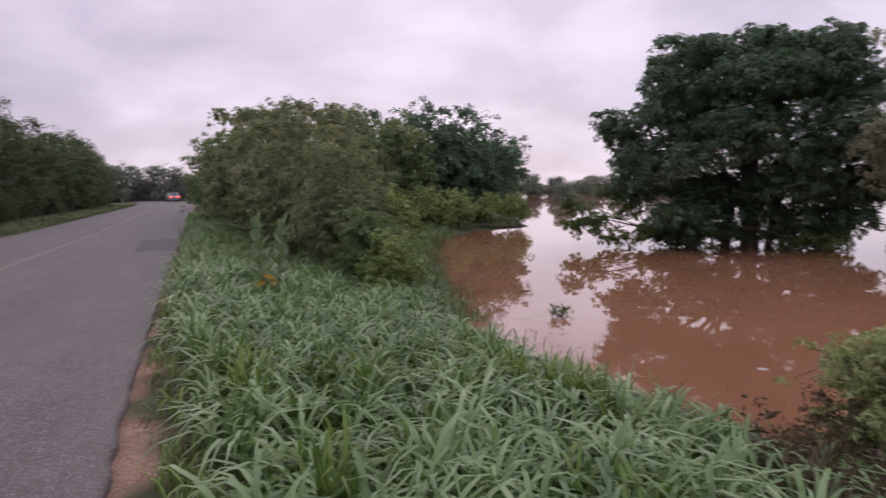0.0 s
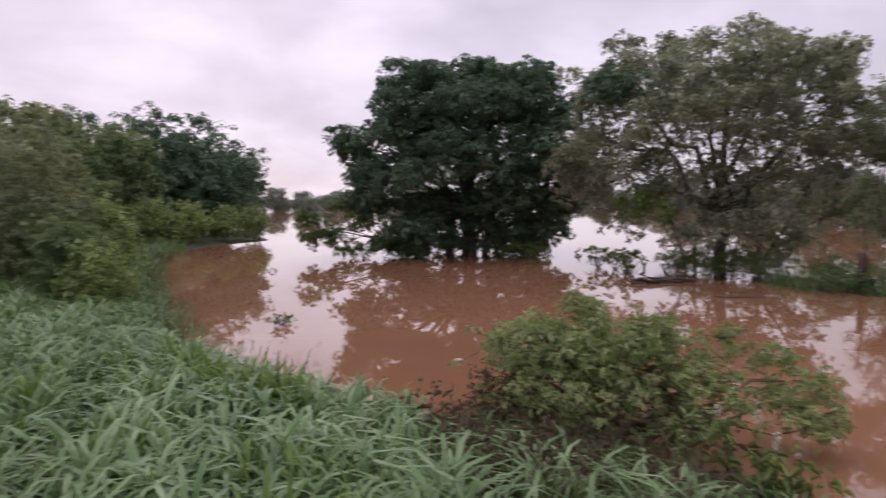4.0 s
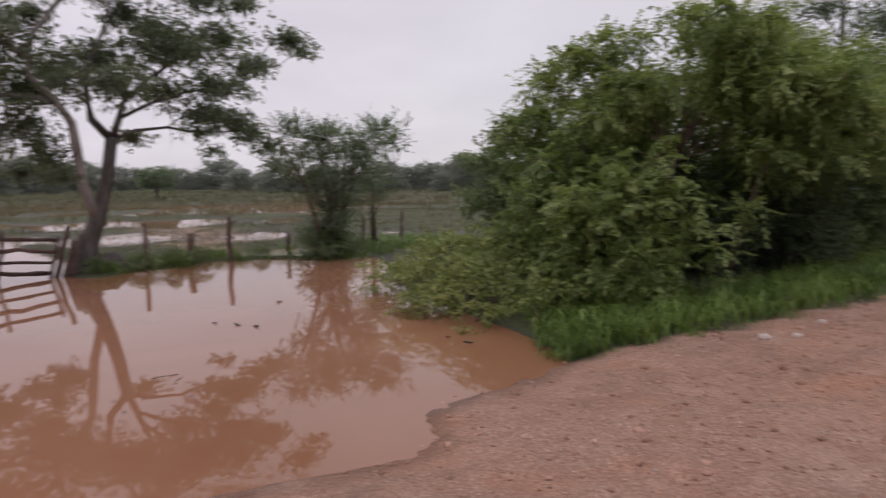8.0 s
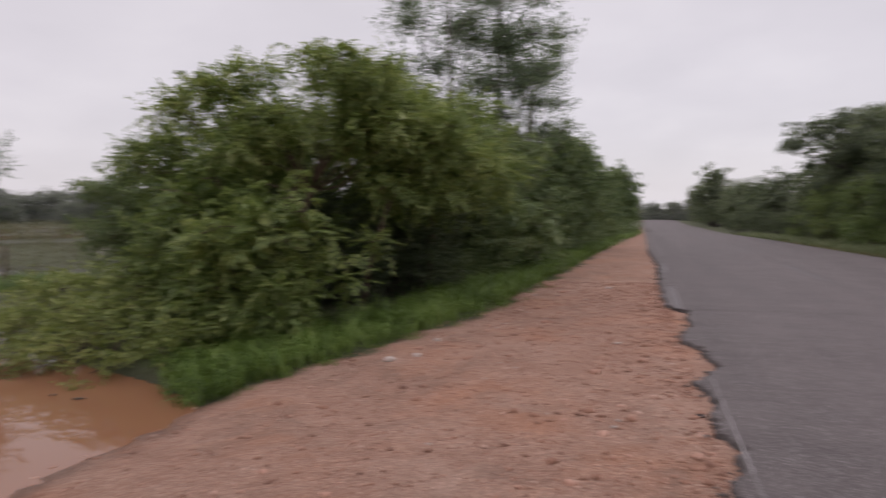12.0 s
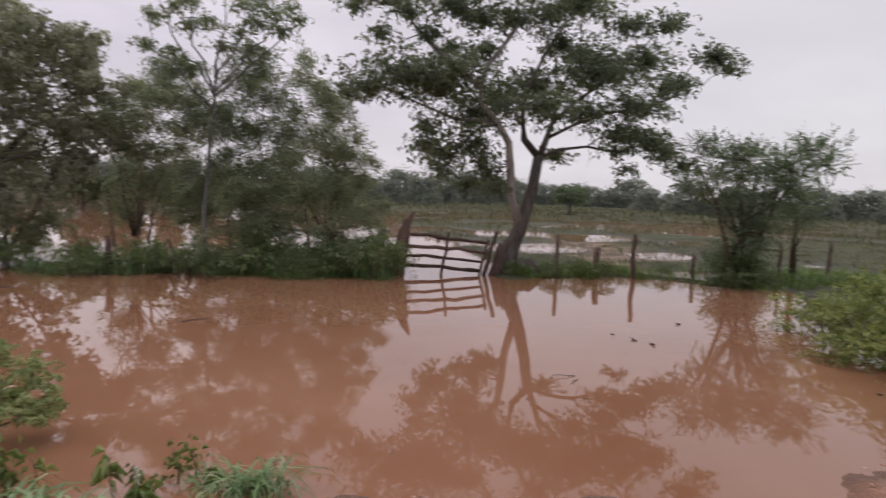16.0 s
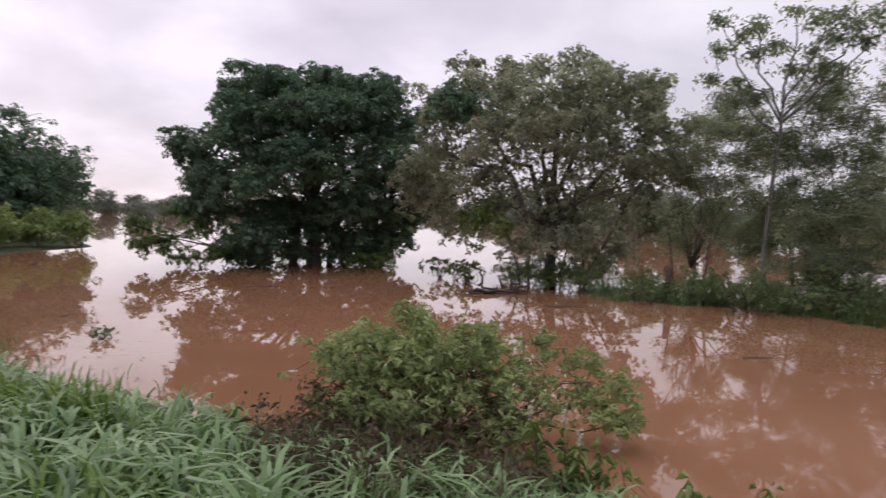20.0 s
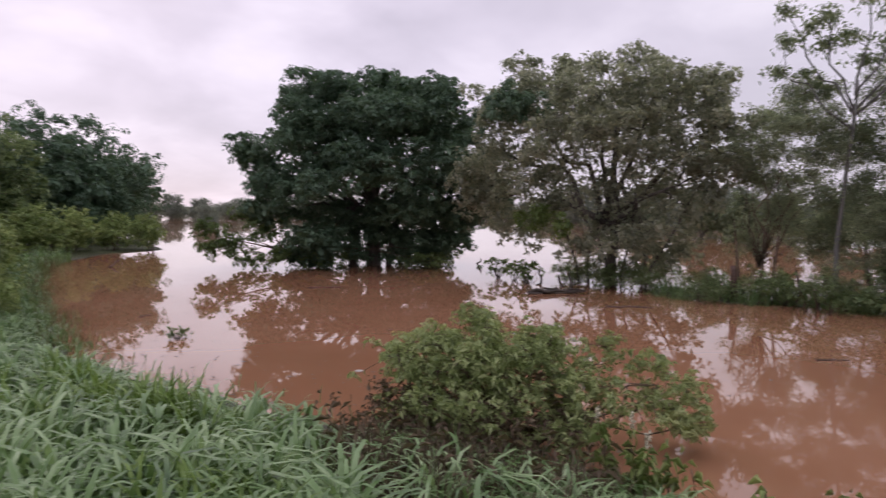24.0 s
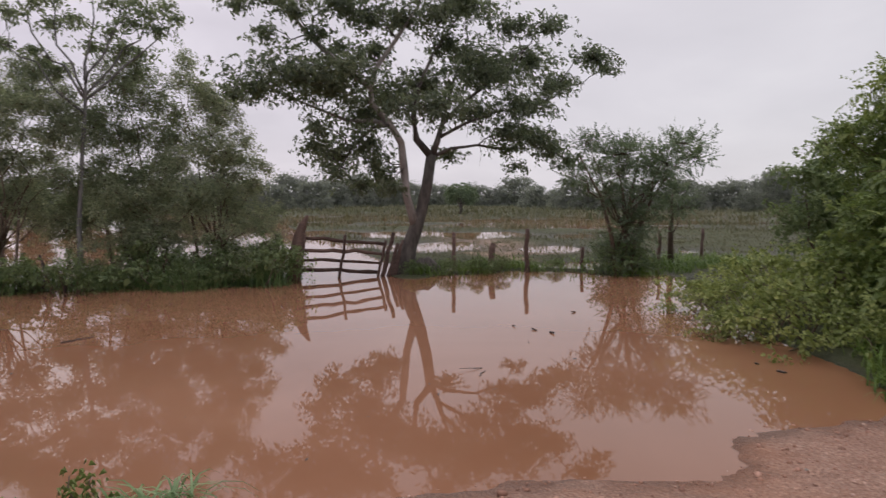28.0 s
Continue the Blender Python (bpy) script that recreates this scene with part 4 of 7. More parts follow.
TR2 = [(line((0.0, 0, -0.5), (-0.05, 0, 0.6), (0.1, 0.1, 1.6), (0.0, 0, 2.8), (0.1, 0, 4.4)), [0.17, 0.14, 0.12, 0.09, 0.05])] + [
    (line((dx, 0.1 * k, -0.5), (dx * 1.25 + 0.04 * k, 0.05 * k, 0.5), (dx * 1.5 - 0.06 * k, 0.1, 1.3), (dx * 2.3, 0.1 * k, 2.3), (dx * 2.6 + 0.1 * k, 0, 3.0)), [0.036, 0.032, 0.028, 0.022, 0.014]) for dx, k in ((-0.85, 1), (-0.45, -2), (-0.22, 2), (0.28, -1), (0.62, 2), (0.9, -2))]
LIMBS2 = [(bent((0.02, 0, 1.5), q, 7, 0.05, 0.08), np.linspace(0.085, 0.025, 7)) for q in ((-3.3, 0, 3.6), (-2.4, 0, 4.6), (-0.8, 0.2, 4.8), (1.0, 0, 4.7), (2.1, 0.1, 3.6), (-3.6, -0.2, 2.6), (1.6, -0.5, 2.5))]
grey = grown("grey_tree", "bushy tree with thin grey-brown seeding crown in flood water", "tree", AT2, TR2, LIMBS2 + forked(MASSES, LIMBS2, 0.024), PUFFS, (M_BARK, M_GREYLEAF), 5200, 11, 0.16, 0.106, 0.006, 0.25,
             core=60, shell=0.42, droop=0.2, slim=0.6, lumps=0.25)
grey.matrix_basis = pose(*AT2, 0, 0, -90)
PUFFS = [(0, 0, 0, 0.85, 0.6, 0.45), (0.25, -0.1, 0.2, 0.6, 0.5, 0.35), (-0.35, 0, -0.12, 0.5, 0.4, 0.3)]
(v, f), c = crown(PUFFS, 70, 34, 0.2, 0.12, shell=0.3, slim=0.5)
part("dense_tuft", mesh_from("dense_tuft", v * [1.1, 0.9, 1.0] + [-2.35, -1.0, 4.7], f, M_MANGO), grey, "dense dark-green tuft")
(v, f), c = crown([(-1.5, -1.2, 1.75, 0.6, 0.4, 0.35), (-0.7, -1.2, 1.55, 0.4, 0.35, 0.3)], 45, 20, 0.17, 0.11, shell=0.5, slim=0.6)
part("yellowing_spray", mesh_from("yellowing_spray", v, f, M_BRIGHT), grey, "yellowing leaf spray")

# slim pale-stemmed tree above feathery thorn bushes
AT3 = (15.8, 1.4, WATER)
FAN3 = [(-1.18, 6.08, 0.25, 0.14), (-0.76, 5.73, 0.35, 0.14), (-1.08, 5.38, 0.25, 0.12), (-1.36, 4.91, 0.3, 0.1), (-0.85, 4.83, 0.3, 0.1), (-0.44, 5.86, 0.35, 0.17), (-0.41, 5.35, 0.34, 0.14), (-0.09, 5.54, 0.3, 0.14), (0.27, 6.11, 0.34, 0.14), (0.67, 5.79, 0.38, 0.16),
        (1.05, 5.98, 0.34, 0.16), (1.38, 5.64, 0.38, 0.19), (1.64, 5.91, 0.22, 0.22), (1.87, 5.54, 0.19, 0.14), (1.53, 5.31, 0.34, 0.14), (1.02, 5.41, 0.38, 0.16), (0.57, 5.31, 0.34, 0.14), (0.2, 5.05, 0.34, 0.14), (1.1, 5.01, 0.38, 0.11), (-0.44, 4.53, 0.3, 0.11)]
PUFFS = boughs(FAN3, 0.6)
LIMBS3 = [(bent((0.09, 0, z), q, 7, 0.04, 0.02), np.linspace(0.03, 0.01, 7)) for z, q in ((3.9, (-1.1, 0.2, 5.9)), (4.0, (-0.5, -0.3, 6.0)), (3.6, (-1.2, -0.2, 4.85)), (4.3, (0.26, 0.3, 6.2)), (4.2, (0.98, -0.2, 6.05)), (4.0, (1.62, 0.2, 5.8)), (3.9, (1.72, -0.2, 5.35)))]
slim = grown("slim_tree", "slim pale-stemmed tree with an open fan-shaped crown", "tree", AT3, [(line((-0.1, 0, -0.5), (-0.12, 0, 0.6), (-0.13, 0, 1.23), (-0.03, 0, 2.56), (0.09, 0, 3.87), (0.13, 0, 4.6)), [0.07, 0.058, 0.05, 0.042, 0.034, 0.02])],
             LIMBS3 + forked(PUFFS, LIMBS3, 0.011), PUFFS * [1, 1, 1, 1.25, 1.2, 1.15], (M_HAZEGREYBARK, M_DARKFEATHER), 900, 4, 0.14, 0.11, 0.004, 0.25, shell=1.0, droop=0.55, slim=0.4, lumps=0.35)
slim.matrix_basis = pose(*AT3, 0, 0, -90)
LEFT3 = [(0.8, 4.33, 0.45, 0.39), (0.13, 3.88, 0.53, 0.28), (-0.48, 3.67, 0.35, 0.17), (0.97, 3.77, 0.62, 0.39), (0.15, 3.27, 0.7, 0.39), (1.14, 3.07, 0.69, 0.39), (-0.21, 2.71, 0.45, 0.17), (0.68, 2.57, 0.62, 0.25), (-0.63, 3.32, 0.28, 0.14), (1.2, 2.3, 0.5, 0.3), (0.2, 1.9, 0.7, 0.5), (1.0, 1.4, 0.8, 0.5), (-0.4, 1.3, 0.5, 0.4)]
DARK3 = [(-0.18, 4.82, 0.36, 0.28), (0.23, 4.6, 0.42, 0.39), (-0.21, 4.15, 0.59, 0.39), (0.38, 3.9, 0.58, 0.47), (-0.65, 3.4, 0.63, 0.47), (0.18, 3.13, 0.69, 0.41), (1.04, 3.78, 0.47, 0.47), (0.98, 3.16, 0.55, 0.39), (-0.73, 2.31, 0.48, 0.58), (-0.85, 1.35, 0.53, 0.58), (0.2, 2.3, 0.9, 0.5)]
RIGHT3 = [(-0.6, 4.87, 0.19, 0.27), (-0.51, 4.4, 0.41, 0.35), (-0.05, 4.08, 0.38, 0.33), (0.11, 3.55, 0.68, 0.49), (0.65, 3.08, 0.46, 0.38), (-0.16, 2.86, 0.68, 0.41), (0.43, 2.62, 0.54, 0.24), (0.99, 2.58, 0.27, 0.14), (-0.91, 2.57, 0.54, 0.27), (0.3, 1.9, 0.8, 0.5), (-0.5, 1.6, 0.8, 0.5), (0.9, 1.3, 0.6, 0.5)]
FRONT3 = [(-0.37, 2.07, 0.66, 0.4), (0.42, 1.69, 0.72, 0.47), (-0.47, 1.41, 0.59, 0.48), (0.52, 2.23, 0.47, 0.32), (1.26, 2.01, 0.47, 0.34), (0.07, 1.05, 0.66, 0.34)]
BRUSH3 = [(-1.21, 0.7, 0.65, 0.39), (-0.19, 0.77, 0.78, 0.39), (0.79, 0.99, 0.57, 0.44), (1.38, 1.24, 0.39, 0.44), (1.43, 0.58, 0.65, 0.34), (-0.8, 0.25, 0.92, 0.24), (0.34, 0.32, 0.91, 0.26), (-2.12, 0.51, 0.4, 0.45)]
for at, leafage, rows, density, label in (((16.2, 3.1, WATER), M_FEATHER, LEFT3, 2800, "feathery grey-green thorn bush with a high thin crown"), ((16.4, 0.6, WATER), M_DARKFEATHER, DARK3, 2300, "tall dark-green thorn bush behind the slim tree"),
                                          ((16.1, -1.2, WATER), M_FEATHER, RIGHT3, 2300, "feathery grey-green thorn bush beside the gate"), ((15.7, 0.2, WATER), M_FEATHER, FRONT3, 1300, "light grey-green thorn bush on the drowned fence bank"),
                                          ((15.5, -0.6, WATER), M_FEATHER, BRUSH3, 800, "low grey-green brush on the drowned fence bank")):
    clumps = boughs(rows, 0.45)
    bush = grown("thorn_bush", label, "bush", at, [(line((d, 0, -0.4), (d * 1.6, 0, 0.5), (d * 2.2, 0, min(1.8, clumps[:, 2].max() * 0.6))), [0.045, 0.035, 0.02]) for d in (-0.25, 0.05, 0.2)],
                 stems(clumps, 0, (0, 0, 0.35 * min(2.0, clumps[:, 2].mean())), 0.02), np.vstack([lobes(clumps, 60, 0.2, 0.85), clumps]), (M_TWIG, leafage), density, 13, 0.17, 0.06, 0.005, 0.35, group="thorn bushes along the fence", shell=0.7, droop=0.05, slim=0.5, lumps=0.4)
    bush.matrix_basis = pose(*at, 0, 0, -90)

# the spreading tree by the gate
AT4 = (15.9, -5.85, WATER)
LEFT4 = [(-2.9, 4.56, 1.5, 0.42), (-3.7, 4.3, 0.78, 0.28), (-4.1, 4.32, 0.42, 0.2), (-2.03, 4.43, 1.1, 0.48), (-1.75, 4.81, 0.75, 0.34)]
HANG4 = [(-2.5, 3.4, 0.36, 0.34), (-2.5, 2.98, 0.45, 0.38), (-1.77, 2.9, 0.62, 0.42), (-2.06, 2.45, 0.37, 0.3), (-1.3, 3.1, 0.62, 0.42), (-0.83, 2.74, 0.45, 0.38), (-0.63, 2.37, 0.38, 0.34), (-0.73, 2.09, 0.28, 0.18), (-1.5, 2.12, 0.28, 0.18)]
MIDDLE4 = [(-0.33, 4.34, 1.1, 0.55), (0.47, 4.67, 1.0, 0.5), (-1.1, 3.85, 0.85, 0.42), (0.07, 3.9, 0.9, 0.4), (-0.9, 5.4, 0.5, 0.24), (0.9, 5.7, 0.6, 0.28)]
RIGHT4 = [(1.72, 4.94, 1.05, 0.5), (2.8, 5.3, 1.1, 0.48), (3.7, 5.56, 0.8, 0.4), (3.25, 6.1, 0.65, 0.34), (2.47, 6.15, 0.65, 0.3), (4.5, 5.42, 0.7, 0.27), (5.2, 5.31, 0.37, 0.2), (4.2, 4.89, 0.58, 0.28), (3.5, 4.65, 0.68, 0.28), (1.93, 5.62, 0.95, 0.38)]
LOWER4 = [(2.6, 4.1, 0.95, 0.28), (1.73, 3.97, 0.7, 0.27), (3.4, 3.63, 0.75, 0.32), (3.87, 3.14, 0.55, 0.34), (3.06, 3.32, 0.62, 0.24), (2.16, 3.49, 0.6, 0.22), (2.95, 2.65, 0.28, 0.15), (2.4, 3.1, 0.4, 0.18), (4.0, 2.76, 0.34, 0.2), (1.0, 2.97, 0.4, 0.17)]
TOP4 = [(1.29, 6.6, 0.95, 0.35), (0.47, 6.16, 0.8, 0.34), (-0.32, 6.18, 0.68, 0.33), (-1.28, 6.0, 0.65, 0.36), (-2.0, 6.03, 0.62, 0.3), (-2.9, 6.04, 0.6, 0.28), (-3.58, 6.14, 0.58, 0.2), (-4.1, 6.09, 0.42, 0.2), (-3.5, 5.64, 0.42, 0.2), (-1.65, 5.53, 0.52, 0.25),
        (-2.47, 5.47, 0.36, 0.2), (0.3, 7.3, 1.3, 0.4), (-1.5, 6.9, 1.0, 0.35), (1.8, 7.0, 0.8, 0.3), (-2.9, 6.7, 0.8, 0.28), (0.2, 7.8, 0.8, 0.25)]
PUFFS = np.vstack([boughs(LEFT4, 1.1), boughs(HANG4, 0.9), boughs(MIDDLE4, 1.4), boughs(RIGHT4, 1.2), boughs(LOWER4, 1.0), boughs(TOP4, 1.2)])
FORK = (0.06, 0, 1.15)
TR4 = [(line((-0.3, 0, -0.5), (-0.22, 0, 0.1), (-0.12, 0, 0.65), FORK, (0.22, 0, 1.6), (0.34, 0, 2.1), (0.47, 0, 2.95)), [0.32, 0.25, 0.19, 0.165, 0.145, 0.135, 0.12])]
LIMBS4 = [(np.array([(0.47, 0, 2.9), (0.99, 0, 3.12), (1.73, 0, 3.23), (2.4, 0.1, 3.15), (3.4, 0, 3.2)]), np.linspace(0.055, 0.014, 5)),
          (np.array([(0.47, 0, 2.9), (0.63, 0, 3.3), (0.8, 0.1, 3.75), (1.3, 0.1, 4.25), (1.95, 0, 4.75), (3.0, 0, 5.7)]), np.linspace(0.09, 0.02, 6)),
          (np.array([(0.47, 0, 2.9), (0.07, 0, 3.33), (-0.03, -0.1, 3.9), (0.07, -0.1, 4.5), (0.5, 0, 5.4), (1.2, 0.1, 6.4)]), np.linspace(0.10, 0.02, 6)),
          (np.array([(0.7, 0, 3.4), (1.3, -0.3, 3.75), (2.1, -0.4, 4.05), (3.1, -0.3, 4.2)]), np.linspace(0.05, 0.014, 4)),
          (np.array([(0.75, 0.1, 3.6), (1.1, 0.5, 4.3), (1.35, 0.6, 5.1), (1.7, 0.6, 6.0)]), np.linspace(0.06, 0.015, 4)),
          (np.array([(-0.6, -0.05, 3.65), (-1.1, -0.3, 3.55), (-1.6, -0.4, 3.1), (-1.9, -0.4, 2.6)]), np.linspace(0.05, 0.012, 4))]
PALE4 = [(line(FORK, (-0.1, -0.05, 1.6), (-0.2, -0.05, 1.95), (-0.27, -0.05, 2.66), (-0.33, -0.05, 3.22), (-0.63, -0.05, 3.7), (-1.05, 0, 4.15), (-1.06, 0, 4.55), (-0.94, 0, 5.0), (-0.42, 0, 5.72), (0.17, 0, 6.6)), [0.13, 0.11, 0.1, 0.1, 0.095, 0.085, 0.07, 0.065, 0.06, 0.05, 0.03]),
         (line((-1.06, 0, 4.5), (-1.5, 0, 4.8), (-1.93, 0, 5.11), (-2.56, 0, 5.63), (-3.07, 0, 6.28)), [0.075, 0.065, 0.06, 0.045, 0.02]),
         (line((-0.63, 0, 3.68), (-1.1, 0.15, 3.75), (-1.6, 0.2, 3.74), (-2.2, 0.2, 3.95), (-3.2, 0.2, 4.3)), [0.06, 0.05, 0.045, 0.035, 0.015])]
gate_tree = grown("gate_tree", "spreading dark-leaved tree with a forked trunk at the gate", "tree", AT4, TR4, LIMBS4 + forked(PUFFS, LIMBS4 + PALE4, 0.02, 0.1), PUFFS * [1, 1, 1, 1.22, 1.1, 1.3], (M_BARK, M_GATELEAF), 10500, 5, 0.13, 0.112, 0.005, 0.2,
                  shell=0.95, droop=0.45, slim=0.46, lumps=0.3)
gate_tree.matrix_basis = pose(*AT4, 0, 0, -90)
for pts, rad in PALE4:
    part("bare_limb", mesh_from("bare_limb", *tube(pts, rad, 8, 0.07), M_PALEBARK, True), gate_tree, "pale grey bare limb")
for k in range(5):
    a = rng.normal() * 0.5
    part("root_flare", mesh_from("root_flare", *tube(line((0.1 + a * 0.2, -0.1, 0.35), (a * 0.7, -0.25, 0.02), (a * 1.3, -0.4, -0.25)), [0.13, 0.12, 0.05], 7, 0.08), M_BARK, True), gate_tree)

# flat-topped thorn tree on the bank, and a small one beside it
AT5 = (13.9, -10.6, WATER)
PUFFS = boughs([(-0.05, 2.95, 1.35, 0.34), (1.3, 3.2, 0.8, 0.22), (-0.8, 3.3, 0.45, 0.12), (2.0, 2.9, 0.48, 0.24), (0.0, 2.4, 1.1, 0.3), (-1.4, 2.4, 0.42, 0.15), (1.0, 2.7, 0.9, 0.26), (0.3, 1.7, 0.55, 0.42), (0.15, 1.0, 0.6, 0.42), (0.1, 0.45, 0.65, 0.4), (0.2, 1.3, 0.6, 0.35), (0.0, 0.35, 0.7, 0.3), (-0.6, 1.9, 0.5, 0.2), (1.1, 2.1, 0.5, 0.2)], 0.5)
thorn = grown("thorn_tree", "flat-topped feathery thorn tree on the grassy bank", "tree", AT5, [(line((d * 0.4, 0, -0.2), (d, 0.1 * d, 0.9), (d * 2.0, 0, 1.9), (d * 4, 0, 2.9)), [0.06, 0.05, 0.035, 0.012]) for d in (-0.3, 0.1, 0.4)],
              stems(PUFFS, 0, (0, 0, 1.2), 0.03), PUFFS, (M_TWIG, M_THORN), 1750, 14, 0.13, 0.066, 0.005, 0.4, shell=0.55, droop=-0.05, slim=0.55, lumps=0.35, spray=0.34)
thorn.matrix_basis = pose(*AT5, 0, 0, -95)
PUFFS = [(0, 0, 2.0, 0.7, 0.6, 0.4), (0.4, 0, 2.6, 0.5, 0.5, 0.3), (-0.3, 0, 1.6, 0.5, 0.5, 0.3)]
grown("thorn_tree", "small thin thorn tree on the grassy bank", "tree", (15.0, -13.0, WATER), [(line((0, 0, -0.1), (0.05, 0, 1.0), (0, 0, 2.0)), [0.09, 0.07, 0.03])], stems(PUFFS, 0, (0, 0, 0.9), 0.02), PUFFS, (M_TWIG, M_THORN), 260, 12, 0.12, 0.06, 0.006, 0.4, shell=0.6, slim=0.55, spray=0.27)

# ---- gate and fence ----
GX = 15.7
gate = thing("farm_gate", "crooked weathered farm gate of rough wooden rails, half drowned", "gate", (GX, -4.0, WATER))


def g(y, z, dx=0.0):
    return (dx, y + 4.0, z - WATER)


for (ya, za), (yb, zb), r in (((-3.08, 0.45), (-5.1, 0.25), 0.042), ((-3.06, 0.17), (-5.05, 0.02), 0.045), ((-3.05, -0.06), (-4.95, -0.20), 0.038), ((-3.0, -0.29), (-4.88, -0.41), 0.045)):
    v, f = tube(bent(g(ya, za), g(yb, zb), 9, 0.008, 0.012), 0.001 + r * (1 + 0.1 * rng.normal(size=9)), 6, 0.08)
    part("rail", mesh_from("rail", v * [0.55, 1, 1], f, M_WOOD), gate)
for (ya, za), (yb, zb), r in (((-4.07, 0.52), (-3.9, -0.6), 0.036), ((-5.06, 0.36), (-4.84, -0.6), 0.036), ((-3.12, 0.54), (-2.98, -0.6), 0.04)):
    v, f = tube(bent(g(ya, za, -0.05), g(yb, zb, -0.05), 6, 0.01), np.full(6, r), 6, 0.08)
    part("upright", mesh_from("upright", v, f, M_WOOD), gate)
post_group = "wooden posts of the fence"


def post(y, z_top, r=0.06, x=GX, lean=(0, 0), label="weathered wooden fence post standing in the flood", broken=False):
    h = z_top - WATER
    pts = bent((0, 0, -0.25), (lean[0], lean[1], h), 7, 0.015)
    rad = np.linspace(r * 1.12, r * 0.88, 7)
    if broken:
        rad[-2:] = r * 0.62, r * 0.2
    return lone("fence_post", mesh_from("fence_post", *tube(pts, rad, 8, 0.08), M_WOOD, True), label, "post", (x, y, WATER), post_group)


lone("gate_post", mesh_from("gate_post", *tube(line((0, 0.0, -0.3), (0, -0.04, 0.3), (0.0, -0.1, 0.7), (0.02, -0.16, 1.0), (0.02, -0.24, 1.25), (0.0, -0.36, 1.48)), [0.16, 0.145, 0.14, 0.12, 0.085, 0.03], 9, 0.07), M_WOOD, True),
     "thick split-topped wooden gate post leaning in the water", "post", (GX, -2.84, WATER))
for (y0, z0), (y1, z1), r in (((-4.93, -0.6), (-5.26, 0.55), 0.06), ((-5.08, -0.6), (-5.37, 0.28), 0.055), ((-5.25, -0.6), (-5.44, 0.16), 0.05), ((-5.16, -0.6), (-5.5, 0.36), 0.045)):
    lone("leaning_pole", mesh_from("leaning_pole", *tube(bent((0, 0, z0 - WATER), (0.08, y1 - y0, z1 - WATER), 6, 0.015), np.linspace(r, r * 0.8, 6), 7, 0.08), M_WOOD, True),
         "rough wooden pole leaning against the tree trunk", "pole", (GX - 0.1, y0, WATER), "leaning poles beside the gate")
post(-6.85, 0.52, 0.055, label="tall grey wooden fence post in the grass")
post(-7.82, 0.22, 0.085, lean=(0, -0.12), label="short thick leaning fence stump in the grass")
post(-8.72, 0.60, 0.06, x=15.3)
post(-10.3, 0.1, 0.05, x=15.2)
post(-12.9, 0.48, 0.05, x=15.4)
post(-14.6, 0.5, 0.05, x=15.6)
post(-1.33, 0.76, 0.05)
post(-2.5, 0.56, 0.05)
post(3.3, 0.30, 0.07, x=15.1, lean=(0, 0.05), label="short dark fence stub with a knobbed top", broken=False)

# thin dead twigs hanging from the gate tree
for k in range(9):
    x, z = rng.uniform(1.4, 2.6), rng.uniform(3.6, 4.1)
    part("dead_twig", mesh_from("dead_twig", *tube(bent((x, 0.1, z), (x + rng.uniform(-0.35, 0.35), 0.1, z - rng.uniform(0.5, 1.1)), 5, 0.08), [0.008, 0.007, 0.006, 0.005, 0.003], 4), M_TWIG), gate_tree, "thin bare dead twig")
lone("verge_post", mesh_from("verge_post", *tube(bent((0, 0, -0.1), (-0.03, 0, 1.45), 6, 0.01), np.full(6, 0.03), 7, 0.05), M_PALEBARK, True), "thin pale post standing in the roadside grass", "post", (2.33, -18.0, -0.1))

# ---- shrubs, bushes and hedges ----
def bush_kind(name, label, category, puffs, mats, clusters, per, spread, leaf, nstem=5, tall=1.0, twig=0.008, **kw):
    """A bush about its foot, several crooked stems into a crown."""
    tr = []
    for i in range(nstem):
        a = rng.uniform(0, 6.28)
        q = np.asarray(puffs[i % len(puffs)][:3])
        tr.append((bent((0.25 * math.cos(a), 0.25 * math.sin(a), -0.15), q, 6, 0.07), np.linspace(0.055, 0.018, 6) * tall))
    return grown(name, label, category, (0, 0, 0), tr, [], puffs, mats, clusters, per, spread, leaf, twig, 0.18, sides=6, **kw)


def heap(r, h, n, flat=1.0):
    """Clumps heaped over a bush of radius r and height h."""
    out = [(0, 0, h * 0.72, r * 0.62, r * 0.62, h * 0.27)]
    for i in range(n):
        a = 6.283 * i / n + rng.uniform(-0.3, 0.3)
        q = rng.uniform(0.35, 0.62)
        z = h * rng.uniform(0.22, 0.72)
        out.append((r * q * math.cos(a), r * q * math.sin(a), z, r * rng.uniform(0.38, 0.55), r * rng.uniform(0.38, 0.55), h * rng.uniform(0.17, 0.26) * flat))
    return out


def put_copies(kind, places, group, label=""):
    """The kind itself goes to the first place, copies to the others. Rows: x, y, z, turn, size."""
    for i, (x, y, z, turn, size) in enumerate(places):
        m = pose(x, y, z + float(dip(x, y)), 0, 0, turn)
        if i:
            keep = kind.scale.copy()
            kind.scale = (size, size, size * 1.0)
            ob = copy_thing(kind, m)
            kind.scale = keep
        else:
            kind.matrix_basis = m @ Matrix.Diagonal((size, size, size, 1))
            ob = kind
        tagged(ob, label=label, group=group)


